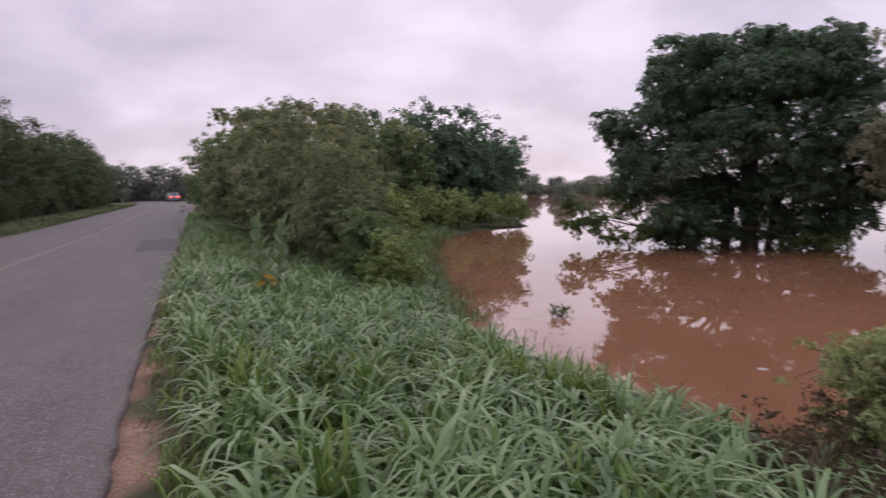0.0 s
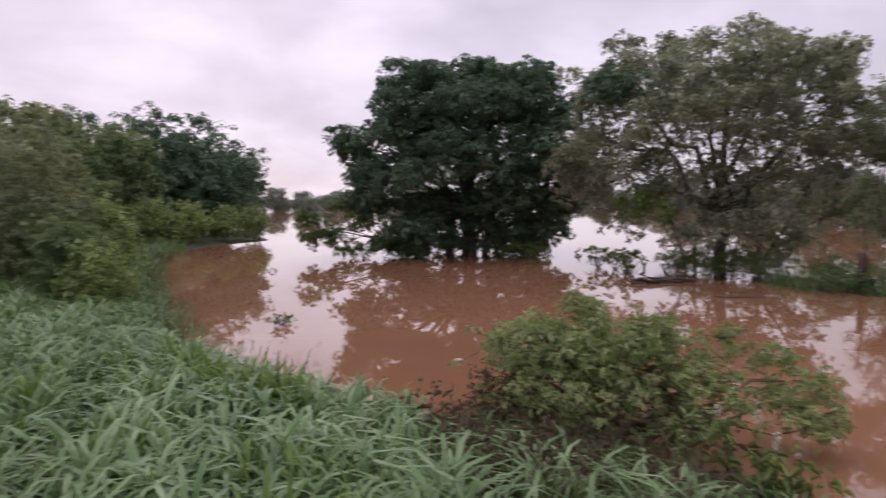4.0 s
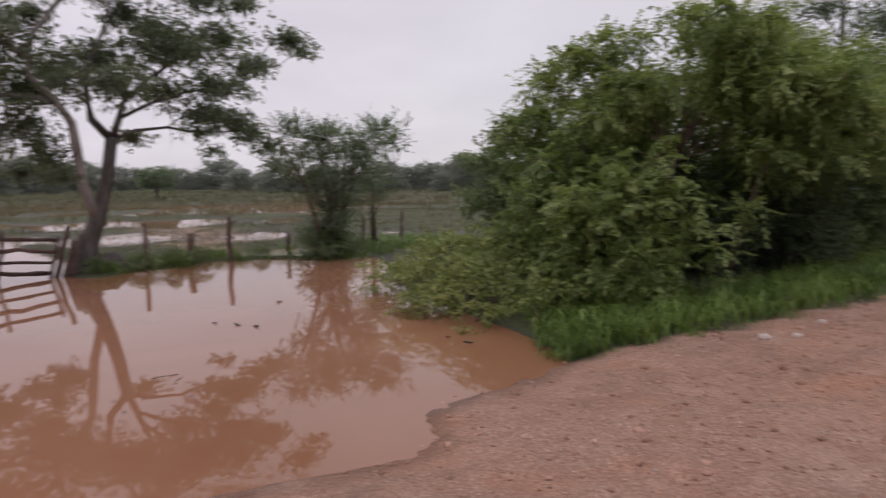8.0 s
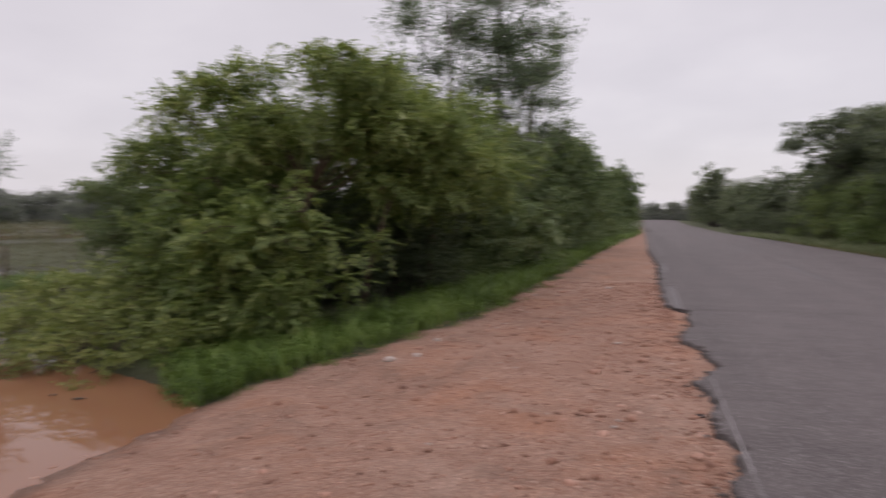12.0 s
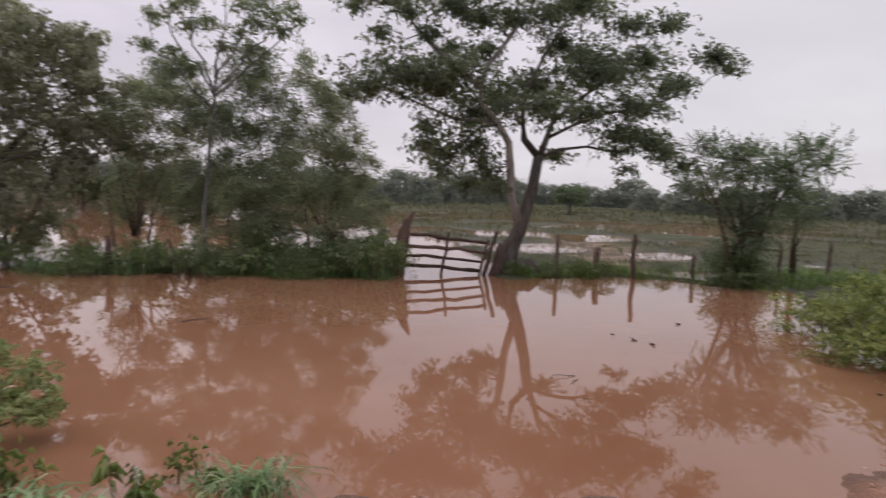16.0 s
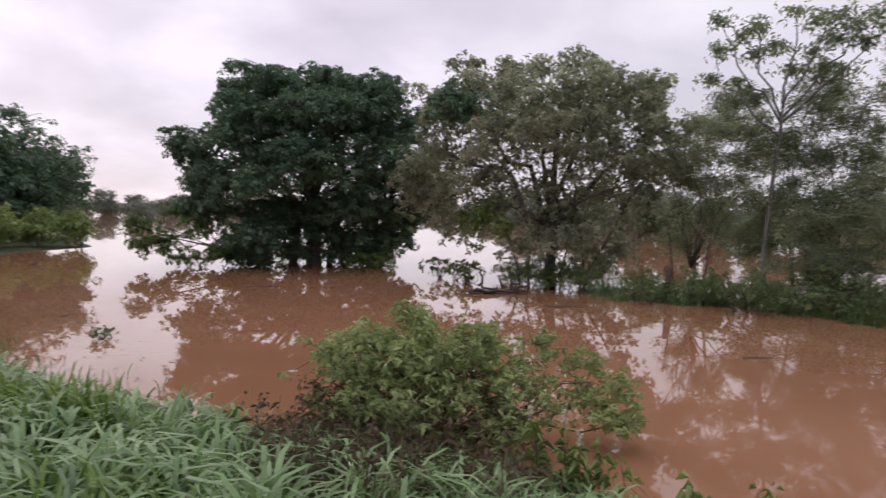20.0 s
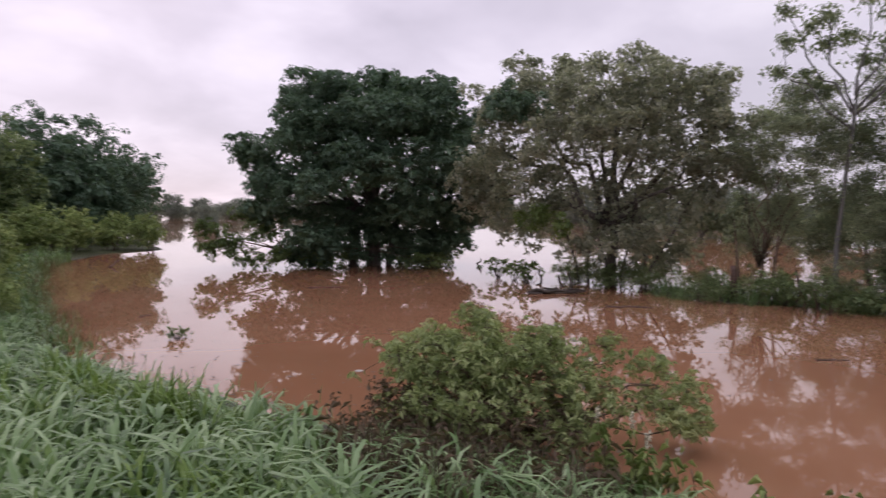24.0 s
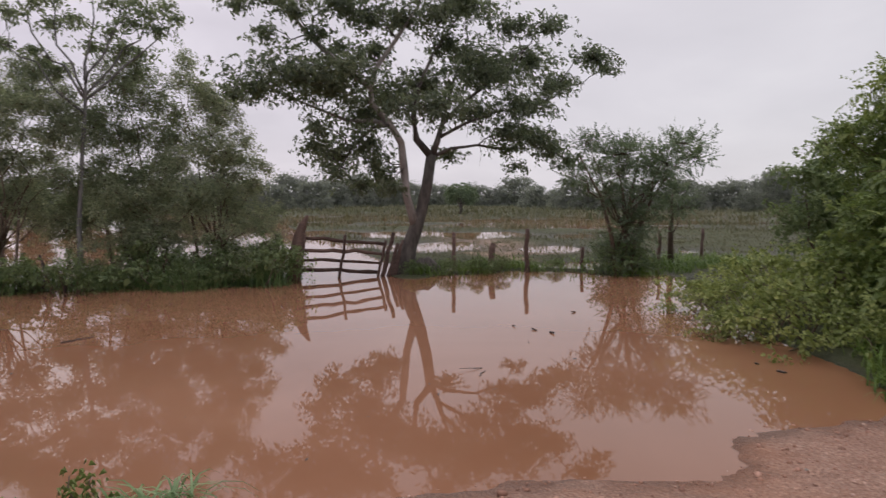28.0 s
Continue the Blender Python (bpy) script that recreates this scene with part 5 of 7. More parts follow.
# bright bushes beyond the gravel, at the water's edge
TIERS = boughs([(-1.88, 3.85, 0.73, 0.2), (-1.18, 4.1, 0.66, 0.2), (-2.35, 3.47, 0.5, 0.13), (-0.13, 4.1, 0.67, 0.2), (0.61, 4.0, 0.7, 0.22), (1.13, 3.5, 0.78, 0.36), (1.65, 3.0, 0.72, 0.36), (2.37, 2.8, 0.38, 0.15), (0.61, 3.2, 0.77, 0.36),
                 (0.11, 3.3, 0.68, 0.36), (-1.1, 3.3, 0.66, 0.3), (-1.5, 2.85, 0.66, 0.36)], 0.7, -0.4)
SPRAYS = boughs([(0.69, 1.45, 0.4, 0.1), (-0.07, 1.65, 0.35, 0.12), (1.9, 2.2, 0.45, 0.12), (0.9, 2.3, 0.45, 0.12)], 0.4, -0.7)
BACK = [(0.2, 0.9, 3.2, 1.7, 0.9, 0.9), (-1.2, 0.8, 3.1, 1.2, 0.9, 0.8), (1.4, 1.0, 2.4, 1.1, 0.9, 0.8)]
PUFFS = np.vstack([TIERS, lobes(TIERS, 60, 0.22, 0.6), SPRAYS, BACK]) * [1, 1, 1, 0.85, 0.85, 0.85]
bright = grown("roadside_tree", "low yellow-green tree with tiered drooping sprays at the water's edge", "tree", (0, 0, 0),
               [(line((-0.6, 0, -0.2), (-0.72, 0, 1.1), (-0.76, 0, 1.8), (-0.5, 0, 2.4), (-0.9, 0, 3.4)), [0.075, 0.062, 0.055, 0.045, 0.02]), (line((-0.5, 0.1, -0.2), (-0.56, 0, 1.2), (-0.42, 0, 1.9), (-0.2, 0, 2.5), (0.5, 0, 3.5)), [0.07, 0.058, 0.05, 0.04, 0.018]),
                (line((0.5, 0.3, -0.2), (0.7, 0.3, 1.0), (1.0, 0.2, 2.0), (1.5, 0, 2.9)), [0.05, 0.04, 0.03, 0.012])],
               [(bent((-0.3, 0, 2.2), q[:3], 6, 0.06, 0.08), np.linspace(0.02, 0.006, 6)) for q in TIERS], PUFFS, (M_TWIG, M_BRIGHT), 3000, 11, 0.13, 0.095, 0.006, 0.2, core=60, shell=0.5, droop=0.25, slim=0.5, lumps=0.3, spray=0.36)
put_copies(bright, [(4.6, -10.8, -0.3, math.degrees(math.atan2(-9.6, 4.7)) - 90, 0.94), (4.3, -13.4, -0.2, 130, 1.0), (7.2, -12.2, -0.4, 250, 0.78)], "yellow-green trees beyond the gravel")
LEAFY = boughs([(-0.2, 1.75, 0.75, 0.4), (0.4, 1.5, 0.6, 0.4), (-0.6, 1.1, 0.7, 0.4), (0.2, 0.9, 0.8, 0.4), (0.7, 0.7, 0.5, 0.3), (-0.1, 0.4, 0.7, 0.25), (-0.4, 2.2, 0.4, 0.25)], 0.4)
leafy = bush_kind("leafy_bush", "fresh green leafy bush in front of the dark thicket", "bush", np.vstack([LEAFY, lobes(LEAFY, 26, 0.22, 0.6)]), (M_TWIG, M_BRIGHT), 760, 12, 0.13, 0.095, 6, 0.6, core=24, shell=0.45, droop=0.2, slim=0.5, lumps=0.35, spray=0.28)
put_copies(leafy, [(4.75, -9.0, -0.4, 20, 0.95), (5.4, -9.2, -0.45, 110, 0.95), (4.35, -8.6, -0.35, 200, 0.5), (5.9, -9.7, -0.45, 300, 1.1), (6.7, -10.2, -0.45, 60, 1.0)], "leafy bushes at the thicket's foot")
PUFFS = heap(1.25, 0.95, 8)
skirt = bush_kind("drowned_bush", "low yellow-green bush spreading over the muddy water", "bush", PUFFS, (M_TWIG, M_SKIRT), 170, 11, 0.15, 0.07, 8, 0.4, shell=0.8, droop=0.2, slim=0.6, lumps=0.45)
put_copies(skirt, [(6.6, -8.1, WATER - 0.1, 20, 1.0), (7.9, -8.2, WATER - 0.1, 140, 0.95), (5.3, -8.3, WATER - 0.05, 250, 0.85), (8.9, -8.6, WATER - 0.12, 300, 0.7), (7.2, -7.6, WATER - 0.1, 80, 0.5), (6.9, -9.2, WATER, 10, 1.3), (8.2, -9.6, WATER, 190, 1.2)], "low bushes in the water")
PUFFS = heap(1.6, 3.6, 8)
PUFFS = np.vstack([PUFFS, lobes(PUFFS, 34, 0.36, 0.7)])
green = bush_kind("hedge_bush", "dense dark-green roadside bush", "bush", PUFFS, (M_TWIG, M_MIDHEDGE), 420, 20, 0.24, 0.115, 5, 1.0, core=45, shell=0.35, droop=0.3, slim=0.55, lumps=0.35)
SOUTH_RIGHT = [(9.5, -12.5, -0.4, 60, 0.8), (8, -14.5, -0.3, 200, 1.1), (5.8, -16.5, -0.2, 200, 1.2), (3.3, -15.8, -0.15, 260, 0.7)]
SOUTH_RIGHT += [(float(knots(y, ((-110, 1.5), (-60, 2.0), (-40, 2.6), (-17, 3.6)))) + 0.6 * math.sin(7 * y), y, -0.12, 61 * y, float(knots(y, ((-100, 1.55), (-50, 1.35), (-17, 1.0)))) * (1 + 0.14 * math.sin(3.3 * y))) for y in (-17.2, -19.4, -22, -24.5, -28, -32, -37, -42, -48, -55, -62, -71, -82, -95)]
SOUTH_RIGHT += [(5.4, -21.5, -0.12, 220, 1.3), (5.2, -26, -0.12, 20, 1.35)]
NORTH_RIGHT = [(3.6, 32.5, -0.1, 40, 1.15), (3.3, 38, -0.1, 110, 1.2), (3.0, 44, -0.1, 190, 1.25), (4.6, 52, -0.1, 280, 1.3), (7.0, 33, -0.2, 10, 1.1), (9.5, 30, -0.3, 70, 1.0), (6, 64, -0.1, 200, 1.3), (7, 75, -0.1, 90, 1.4), (9, 40, -0.2, 120, 1.2), (7.8, 28.6, -0.3, 30, 1.2), (9.7, 29.6, -0.4, 100, 1.4), (5.6, 31, -0.2, 220, 1.45), (2.8, 36, -0.1, 10, 1.3), (8.2, 32, -0.2, 140, 1.5)]
put_copies(green, SOUTH_RIGHT + NORTH_RIGHT, "dark bushes along the road")
PUFFS = heap(1.7, 3.8, 11) + [(rng.uniform(-1, 1), rng.uniform(-1, 1), rng.uniform(3.5, 4.1), 0.3, 0.3, 0.4) for i in range(6)]
PUFFS = np.vstack([PUFFS, lobes(PUFFS, 60, 0.34, 0.7)])
seeding = bush_kind("seeding_bush", "brownish-green bush with pale seed heads beside the grass", "bush", PUFFS, (M_TWIG, M_HEDGE_BROWN), 1050, 13, 0.18, 0.115, 6, 1.0, core=50, shell=0.5, droop=0.1, slim=0.55, lumps=0.45)
put_copies(seeding, [(4.2, 19.6, -0.2, 0, 0.92), (3.2, 13.4, -0.3, 40, 0.6), (3.3, 14.6, -0.2, 140, 0.62), (3.6, 15.4, -0.3, 260, 0.68), (3.6, 16.8, -0.25, 330, 0.76), (2.9, 17.6, -0.15, 60, 0.66), (2.8, 20.6, -0.1, 180, 0.84),
                     (2.6, 25.0, -0.1, 290, 0.85), (3.6, 24.0, -0.1, 120, 1.0), (4.5, 18.0, -0.3, 200, 0.66), (5.0, 21.4, -0.3, 300, 0.84), (5.0, 26.0, -0.15, 60, 1.15), (3.0, 28.5, -0.1, 250, 1.12), (4.0, 33.0, -0.1, 200, 1.2)], "seeding bushes on the bank")
put_copies(copy_thing(green, pose(0, 0, 0)), [(4.9, 17.6, -0.4, 30, 0.5), (3.2, 12.2, -0.3, 10, 0.44), (3.6, 12.5, -0.4, 160, 0.34), (3.2, 11.6, -0.35, 290, 0.4), (3.75, 13.0, -0.4, 100, 0.4), (3.95, 12.3, -0.45, 220, 0.36), (6.1, 22.8, -0.4, 200, 0.72), (6.9, 25.6, -0.4, 330, 0.85), (6.0, 27.4, -0.3, 60, 0.98), (4.4, 22.4, -0.2, 140, 1.05)], "dark bushes among the seeding ones")
PUFFS = heap(1.25, 2.4, 8)
fresh = bush_kind("green_bush", "fresh green bush at the flood's edge", "bush", PUFFS, (M_TWIG, M_SHRUB), 300, 20, 0.22, 0.10, 5, 0.7, core=40, shell=0.3, slim=0.55, lumps=0.35)
put_copies(fresh, [(4.0, 11.7, -0.4, 0, 0.3), (3.35, 11.0, -0.35, 50, 0.5), (4.7, 15.6, -0.4, 130, 0.8), (5.5, 18.6, -0.4, 20, 0.9), (7.1, 21.8, -0.45, 200, 0.6), (12.2, 28.3, -0.45, 30, 0.8), (14.0, 28.6, -0.45, 150, 0.72), (15.6, 28.6, -0.5, 260, 0.7), (10.4, 26.8, -0.45, 330, 0.85)], "fresh bushes at the flood's edge")
# far side of the road
PUFFS = heap(2.1, 5.2, 10)
PUFFS = np.vstack([PUFFS, lobes(PUFFS, 60, 0.45, 0.7)])
wall_tree = bush_kind("roadside_tree", "dense low roadside tree in dull green leaf", "tree", PUFFS, (M_BARK, M_MIDHEDGE), 760, 24, 0.28, 0.1, 5, 1.8, 0.012, core=60, shell=0.32, droop=0.12, slim=0.6, lumps=0.42)
rows = []
distant_rows = []
for i, y in enumerate(list(np.arange(-13, -48, -3.6)) + list(np.arange(-50, -150, -5.5))):
    (rows if y > -33 else distant_rows).append((-10.9 - 0.9 * (i % 2) + rng.uniform(-0.4, 0.4) + 0.012 * y, y, -0.1, rng.uniform(0, 360), float(np.interp(y, (-150, -50, -44, -25, -14), (1.0, 1.04, 1.12, 0.97, 0.82)) * rng.uniform(0.78, 1.15))))
rows += [(-13.0, -21.5, -0.1, 80, 0.95), (-12.6, -17.8, -0.1, 200, 0.82), (-13.2, -25.5, -0.1, 300, 1.0)]
put_copies(wall_tree, rows, "trees across the road")
PUFFS = heap(2.3, 5.6, 9)
PUFFS = np.vstack([PUFFS, lobes(PUFFS, 50, 0.55, 0.7)])
north_tree = bush_kind("roadside_tree", "dense dark-green roadside tree", "tree", PUFFS, (M_BARK, M_DARKHEDGE), 620, 22, 0.32, 0.13, 5, 2.0, 0.014, core=60, shell=0.3, droop=0.15, slim=0.55, lumps=0.35)
rows = [(float(knots(y, ROAD_LEFT)) - (5.6 if y < 55 else 4.6) - 1.0 * (i % 2), y, -0.1, 73 * y, float(np.interp(y, (32, 45, 62, 95), (1.12, 1.25, 1.2, 1.25))) * (1 + 0.12 * math.sin(2.7 * y))) for i, y in enumerate(np.arange(32, 100, 3.8))]
rows += [(float(knots(y, ROAD_LEFT)) - 4.0 - 0.4 * math.sin(5 * y), y, -0.25, 31 * y, 0.42 + 0.1 * math.sin(3.1 * y)) for y in np.arange(31, 100, 3.1)]
rows += [(-12.4, 33.5, -0.1, 40, 1.35), (-12.0, 38.5, -0.1, 200, 1.4), (-11.5, 44, -0.1, 300, 1.35), (-15.5, 36, -0.1, 120, 1.5), (-15, 42, -0.1, 10, 1.5)]
# small copies inside the thicket, their dark leaf standing for its deep shade
rows += [(5.4, -12.6, -0.35, 90, 0.48), (6.0, -11.6, -0.4, 120, 0.4), (4.6, -12.0, -0.3, 0, 0.34), (4.3, -14.2, -0.25, 20, 0.5), (4.5, -15.6, -0.2, 10, 0.62), (3.8, -13.2, -0.25, 200, 0.36)]
put_copies(north_tree, rows, "dark-leaved roadside trees")
# trees further off, their haze carried by the leaf colour
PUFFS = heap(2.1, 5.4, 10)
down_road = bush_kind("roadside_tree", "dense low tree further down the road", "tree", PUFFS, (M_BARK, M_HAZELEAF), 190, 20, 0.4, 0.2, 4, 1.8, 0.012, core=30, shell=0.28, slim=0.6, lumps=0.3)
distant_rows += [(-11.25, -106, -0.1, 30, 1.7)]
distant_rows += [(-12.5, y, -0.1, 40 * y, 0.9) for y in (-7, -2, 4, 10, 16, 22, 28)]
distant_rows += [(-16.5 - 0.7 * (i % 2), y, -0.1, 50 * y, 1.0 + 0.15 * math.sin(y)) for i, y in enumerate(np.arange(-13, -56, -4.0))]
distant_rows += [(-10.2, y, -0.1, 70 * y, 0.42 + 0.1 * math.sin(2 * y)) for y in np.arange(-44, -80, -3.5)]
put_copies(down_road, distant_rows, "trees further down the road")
# copies in the pasture, in the same haze-tinted leaf
put_copies(copy_thing(down_road, pose(0, 0, 0)), [(46 + 2.5 * math.sin(2.3 * y), y, WATER - 0.3, 47 * y, 0.62 + 0.1 * math.sin(1.9 * y)) for y in np.arange(2.5, 17, 1.9)], "bushes out in the flooded pasture", "grey-green bush with haze tinted into its leaves standing in the flooded pasture")
PUFFS = heap(1.5, 2.6, 8)
lightbush = bush_kind("verge_bush", "light-green bush at the verge across the road", "bush", PUFFS, (M_TWIG, M_VERGEBUSH), 270, 26, 0.25, 0.075, 5, 0.8, core=20, shell=0.36, droop=0.1, slim=0.58, lumps=0.42)
rows = [(-10.5 + rng.uniform(-0.9, 0.5), y + rng.uniform(-0.8, 0.8), -0.1, rng.uniform(0, 360), rng.uniform(0.5, 1.35)) for y in np.arange(-11, -48, -2.3)]
put_copies(lightbush, rows, "light bushes across the road")
# dark spreading trees behind the verge
PUFFS = [(0, 0, 5.4, 1.7, 1.7, 0.5), (-1.7, 0.3, 4.9, 1.2, 1.2, 0.5), (1.8, -0.2, 5.0, 1.3, 1.2, 0.5), (0.2, 1.6, 4.9, 1.3, 1.1, 0.5), (-0.2, -1.6, 4.7, 1.3, 1.1, 0.5), (-2.6, -0.3, 4.2, 0.8, 0.8, 0.35), (2.7, 0.2, 4.3, 0.8, 0.8, 0.35), (1.2, 1.2, 4.0, 1.0, 1.0, 0.5), (-1.2, -1.1, 3.8, 1.1, 1.0, 0.5), (0.9, -1.2, 3.6, 1.1, 1.0, 0.5), (0, 0, 3.2, 1.4, 1.4, 0.8)]
broad = grown("spreading_tree", "dark spreading tree rising behind the roadside bushes", "tree", (-12.6, -46, -0.1), [(line((0, 0, -0.1), (0.1, 0, 1.6), (0.0, 0.1, 3.2), (0.1, 0, 4.6)), [0.2, 0.16, 0.12, 0.05])], stems(PUFFS, 0, (0.05, 0, 2.4), 0.05), PUFFS, (M_BARK, M_GATELEAF), 900, 20, 0.24, 0.12, 0.01, 0.2, core=40, shell=0.45, droop=0.2, slim=0.6, lumps=0.35)
put_copies(broad, [(-11.8, -42, -0.1, 0, 1.22), (-12.4, -31, -0.1, 110, 1.0), (-12.6, -37, -0.1, 220, 1.15), (-12.6, -15.0, -0.1, 40, 0.84), (-12.5, -24.5, -0.1, 300, 0.82)], "dark trees across the road")
# tall open trees above the hedge
PUFFS = boughs([(-0.9, 7.4, 0.9, 0.4), (0.6, 8.0, 0.9, 0.4), (1.2, 6.8, 0.9, 0.4), (-0.5, 6.4, 0.8, 0.4), (0.4, 5.6, 0.9, 0.4), (1.7, 5.7, 0.7, 0.3), (-1.5, 6.4, 0.7, 0.3), (1.5, 7.6, 0.6, 0.3), (2.0, 4.8, 0.7, 0.3), (0.9, 4.6, 0.9, 0.4), (-1.1, 5.0, 0.8, 0.4)], 0.8)
tall = grown("tall_tree", "tall thin-stemmed tree with an open airy crown above the hedge", "tree", (4.6, -19.5, -0.15), [(line((0, 0, -0.1), (0.05, 0, 2.5), (0.0, 0.1, 5.0), (0.1, 0.1, 8.0)), [0.085, 0.07, 0.05, 0.02])],
             [(bent((0.02, 0.05, q[2] - 1.6 - 0.3 * abs(q[0])), q[:3], 6, 0.05, 0.03), np.linspace(0.022, 0.007, 6)) for q in PUFFS], PUFFS * [1, 1, 1, 1.25, 1.2, 1.5], (M_BARK, M_THORN), 1800, 5, 0.2, 0.095, 0.005, 0.4, shell=0.85, droop=0.4, slim=0.5)
put_copies(tall, [(5.1, -20.0, -0.15, 0, 1.02), (3.95, -20.6, -0.1, 140, 1.1), (3.0, -21.5, -0.1, 250, 0.86), (-14, 40, -0.1, 200, 1.15), (-12.5, 46, -0.1, 100, 1.2)], "tall open trees")
# dark trees behind the flood's far corner
PUFFS = heap(3.0, 5.7, 11)
PUFFS = np.vstack([PUFFS, lobes(PUFFS, 60, 0.6, 0.75)])
corner = bush_kind("corner_tree", "large dark-green tree hung with creepers at the flood's edge", "tree", PUFFS, (M_BARK, M_MANGO), 800, 26, 0.36, 0.17, 6, 2.4, 0.015, core=120, shell=0.25, slim=0.5, lumps=0.2)
put_copies(corner, [(15.7, 33.6, -0.45, 0, 1.06), (12.3, 33.4, -0.4, 130, 1.08), (17.3, 36.8, -0.4, 240, 0.9), (9.2, 34.0, -0.4, 60, 1.02)], "dark trees at the corner")
# far woods round the pasture, their haze painted into leaf and bark colour
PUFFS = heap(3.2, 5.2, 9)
farkind = bush_kind("distant_tree", "grey-green tree with haze tinted into its leaves at the far edge of the pasture", "tree", PUFFS, (M_HAZEGREYBARK, M_HAZEDFARLEAF), 210, 15, 0.7, 0.22, 3, 2.0, 0.03, core=60, shell=0.3, slim=0.8, lumps=0.25)
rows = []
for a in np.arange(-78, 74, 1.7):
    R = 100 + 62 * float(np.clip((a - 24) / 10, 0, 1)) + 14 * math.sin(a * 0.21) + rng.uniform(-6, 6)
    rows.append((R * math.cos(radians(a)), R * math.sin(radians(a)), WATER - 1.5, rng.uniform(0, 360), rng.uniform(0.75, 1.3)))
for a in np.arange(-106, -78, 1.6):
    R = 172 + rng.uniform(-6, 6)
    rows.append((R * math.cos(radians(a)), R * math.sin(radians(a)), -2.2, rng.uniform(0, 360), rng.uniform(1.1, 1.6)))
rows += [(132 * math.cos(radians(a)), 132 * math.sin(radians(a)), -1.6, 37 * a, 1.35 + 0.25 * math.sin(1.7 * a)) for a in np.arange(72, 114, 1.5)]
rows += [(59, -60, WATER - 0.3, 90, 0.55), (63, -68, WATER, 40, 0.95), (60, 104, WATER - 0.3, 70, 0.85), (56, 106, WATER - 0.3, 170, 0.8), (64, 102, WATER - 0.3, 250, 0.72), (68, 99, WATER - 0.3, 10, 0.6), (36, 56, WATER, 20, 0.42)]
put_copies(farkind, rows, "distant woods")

# a lone spreading tree out in the pasture
PUFFS = [(0, 0, 2.3, 1.6, 1.5, 0.7), (-1.3, 0, 1.9, 1.3, 1.2, 0.6), (1.4, 0.1, 1.9, 1.3, 1.2, 0.6), (0.2, -0.5, 1.7, 1.6, 1.1, 0.5), (-2.2, 0, 1.4, 0.6, 0.7, 0.3), (2.2, 0, 1.4, 0.6, 0.7, 0.3)]
grown("pasture_tree", "round green tree standing alone in the flooded pasture", "tree", (60, -25, WATER), [(line((0.1, 0, -0.4), (0.0, 0, 0.7), (0.1, 0, 1.6)), [0.16, 0.13, 0.08])], stems(PUFFS, 0, (0, 0, 0.7), 0.06), PUFFS, (M_BARK, M_THORN), 320, 16, 0.28, 0.16, 0.015, 0.2, core=30, shell=0.3, slim=0.6, lumps=0.25)
# undergrowth on the fence bank
PUFFS = heap(0.95, 1.1, 7)
under = bush_kind("bank_bush", "low dark-green undergrowth bush", "bush", PUFFS, (M_TWIG, M_MIDHEDGE), 120, 16, 0.17, 0.07, 6, 0.45, core=4, shell=0.5, slim=0.55, lumps=0.35)
rows = [(15.1 + 0.35 * math.sin(3 * y), y, WATER - 0.05, 77 * y, (0.5 if y > 1 else 0.78) + 0.26 * math.sin(5.1 * y)) for y in (4.6, 3.75, 2.9, 2.3, 1.6, 0.9, 0.2, -0.5, -1.1, -1.7, -2.3)]
rows += [(15.9, y, WATER - 0.05, 50 * y, 0.8 + 0.2 * math.sin(4 * y)) for y in (4.1, 2.6, 1.2, -0.2, -1.4, -2.2)]
rows += [(15.6, -2.35, WATER, 0, 0.85), (17.2, 5.6, WATER - 0.1, 30, 0.7), (16.6, 8.0, WATER - 0.1, 80, 0.6), (15.3, -6.6, WATER, 10, 0.38), (15.2, -7.3, WATER, 100, 0.42), (15.3, -7.9, WATER, 200, 0.4), (13.8, -10.6, WATER, 20, 0.75), (14.2, -11.3, WATER, 80, 0.6), (15.4, -9.6, WATER, 150, 0.3), (15.4, -5.7, WATER, 0, 0.36), (15.9, 6.1, WATER - 0.05, 20, 0.7), (16.2, 7.0, WATER - 0.05, 120, 0.75), (15.7, 5.6, WATER - 0.05, 220, 0.6), (16.4, 7.6, WATER - 0.1, 310, 0.5), (15.8, 6.6, WATER - 0.1, 70, 0.55)]
rows += [(float(knots(y, GRASS_EDGE)) + 1.5 + 0.35 * math.sin(4 * y), y, -0.2, 43 * y, 1.1 + 0.3 * math.sin(2.2 * y)) for y in np.arange(-15, -62, -2.1)]
put_copies(under, rows, "low undergrowth bushes")

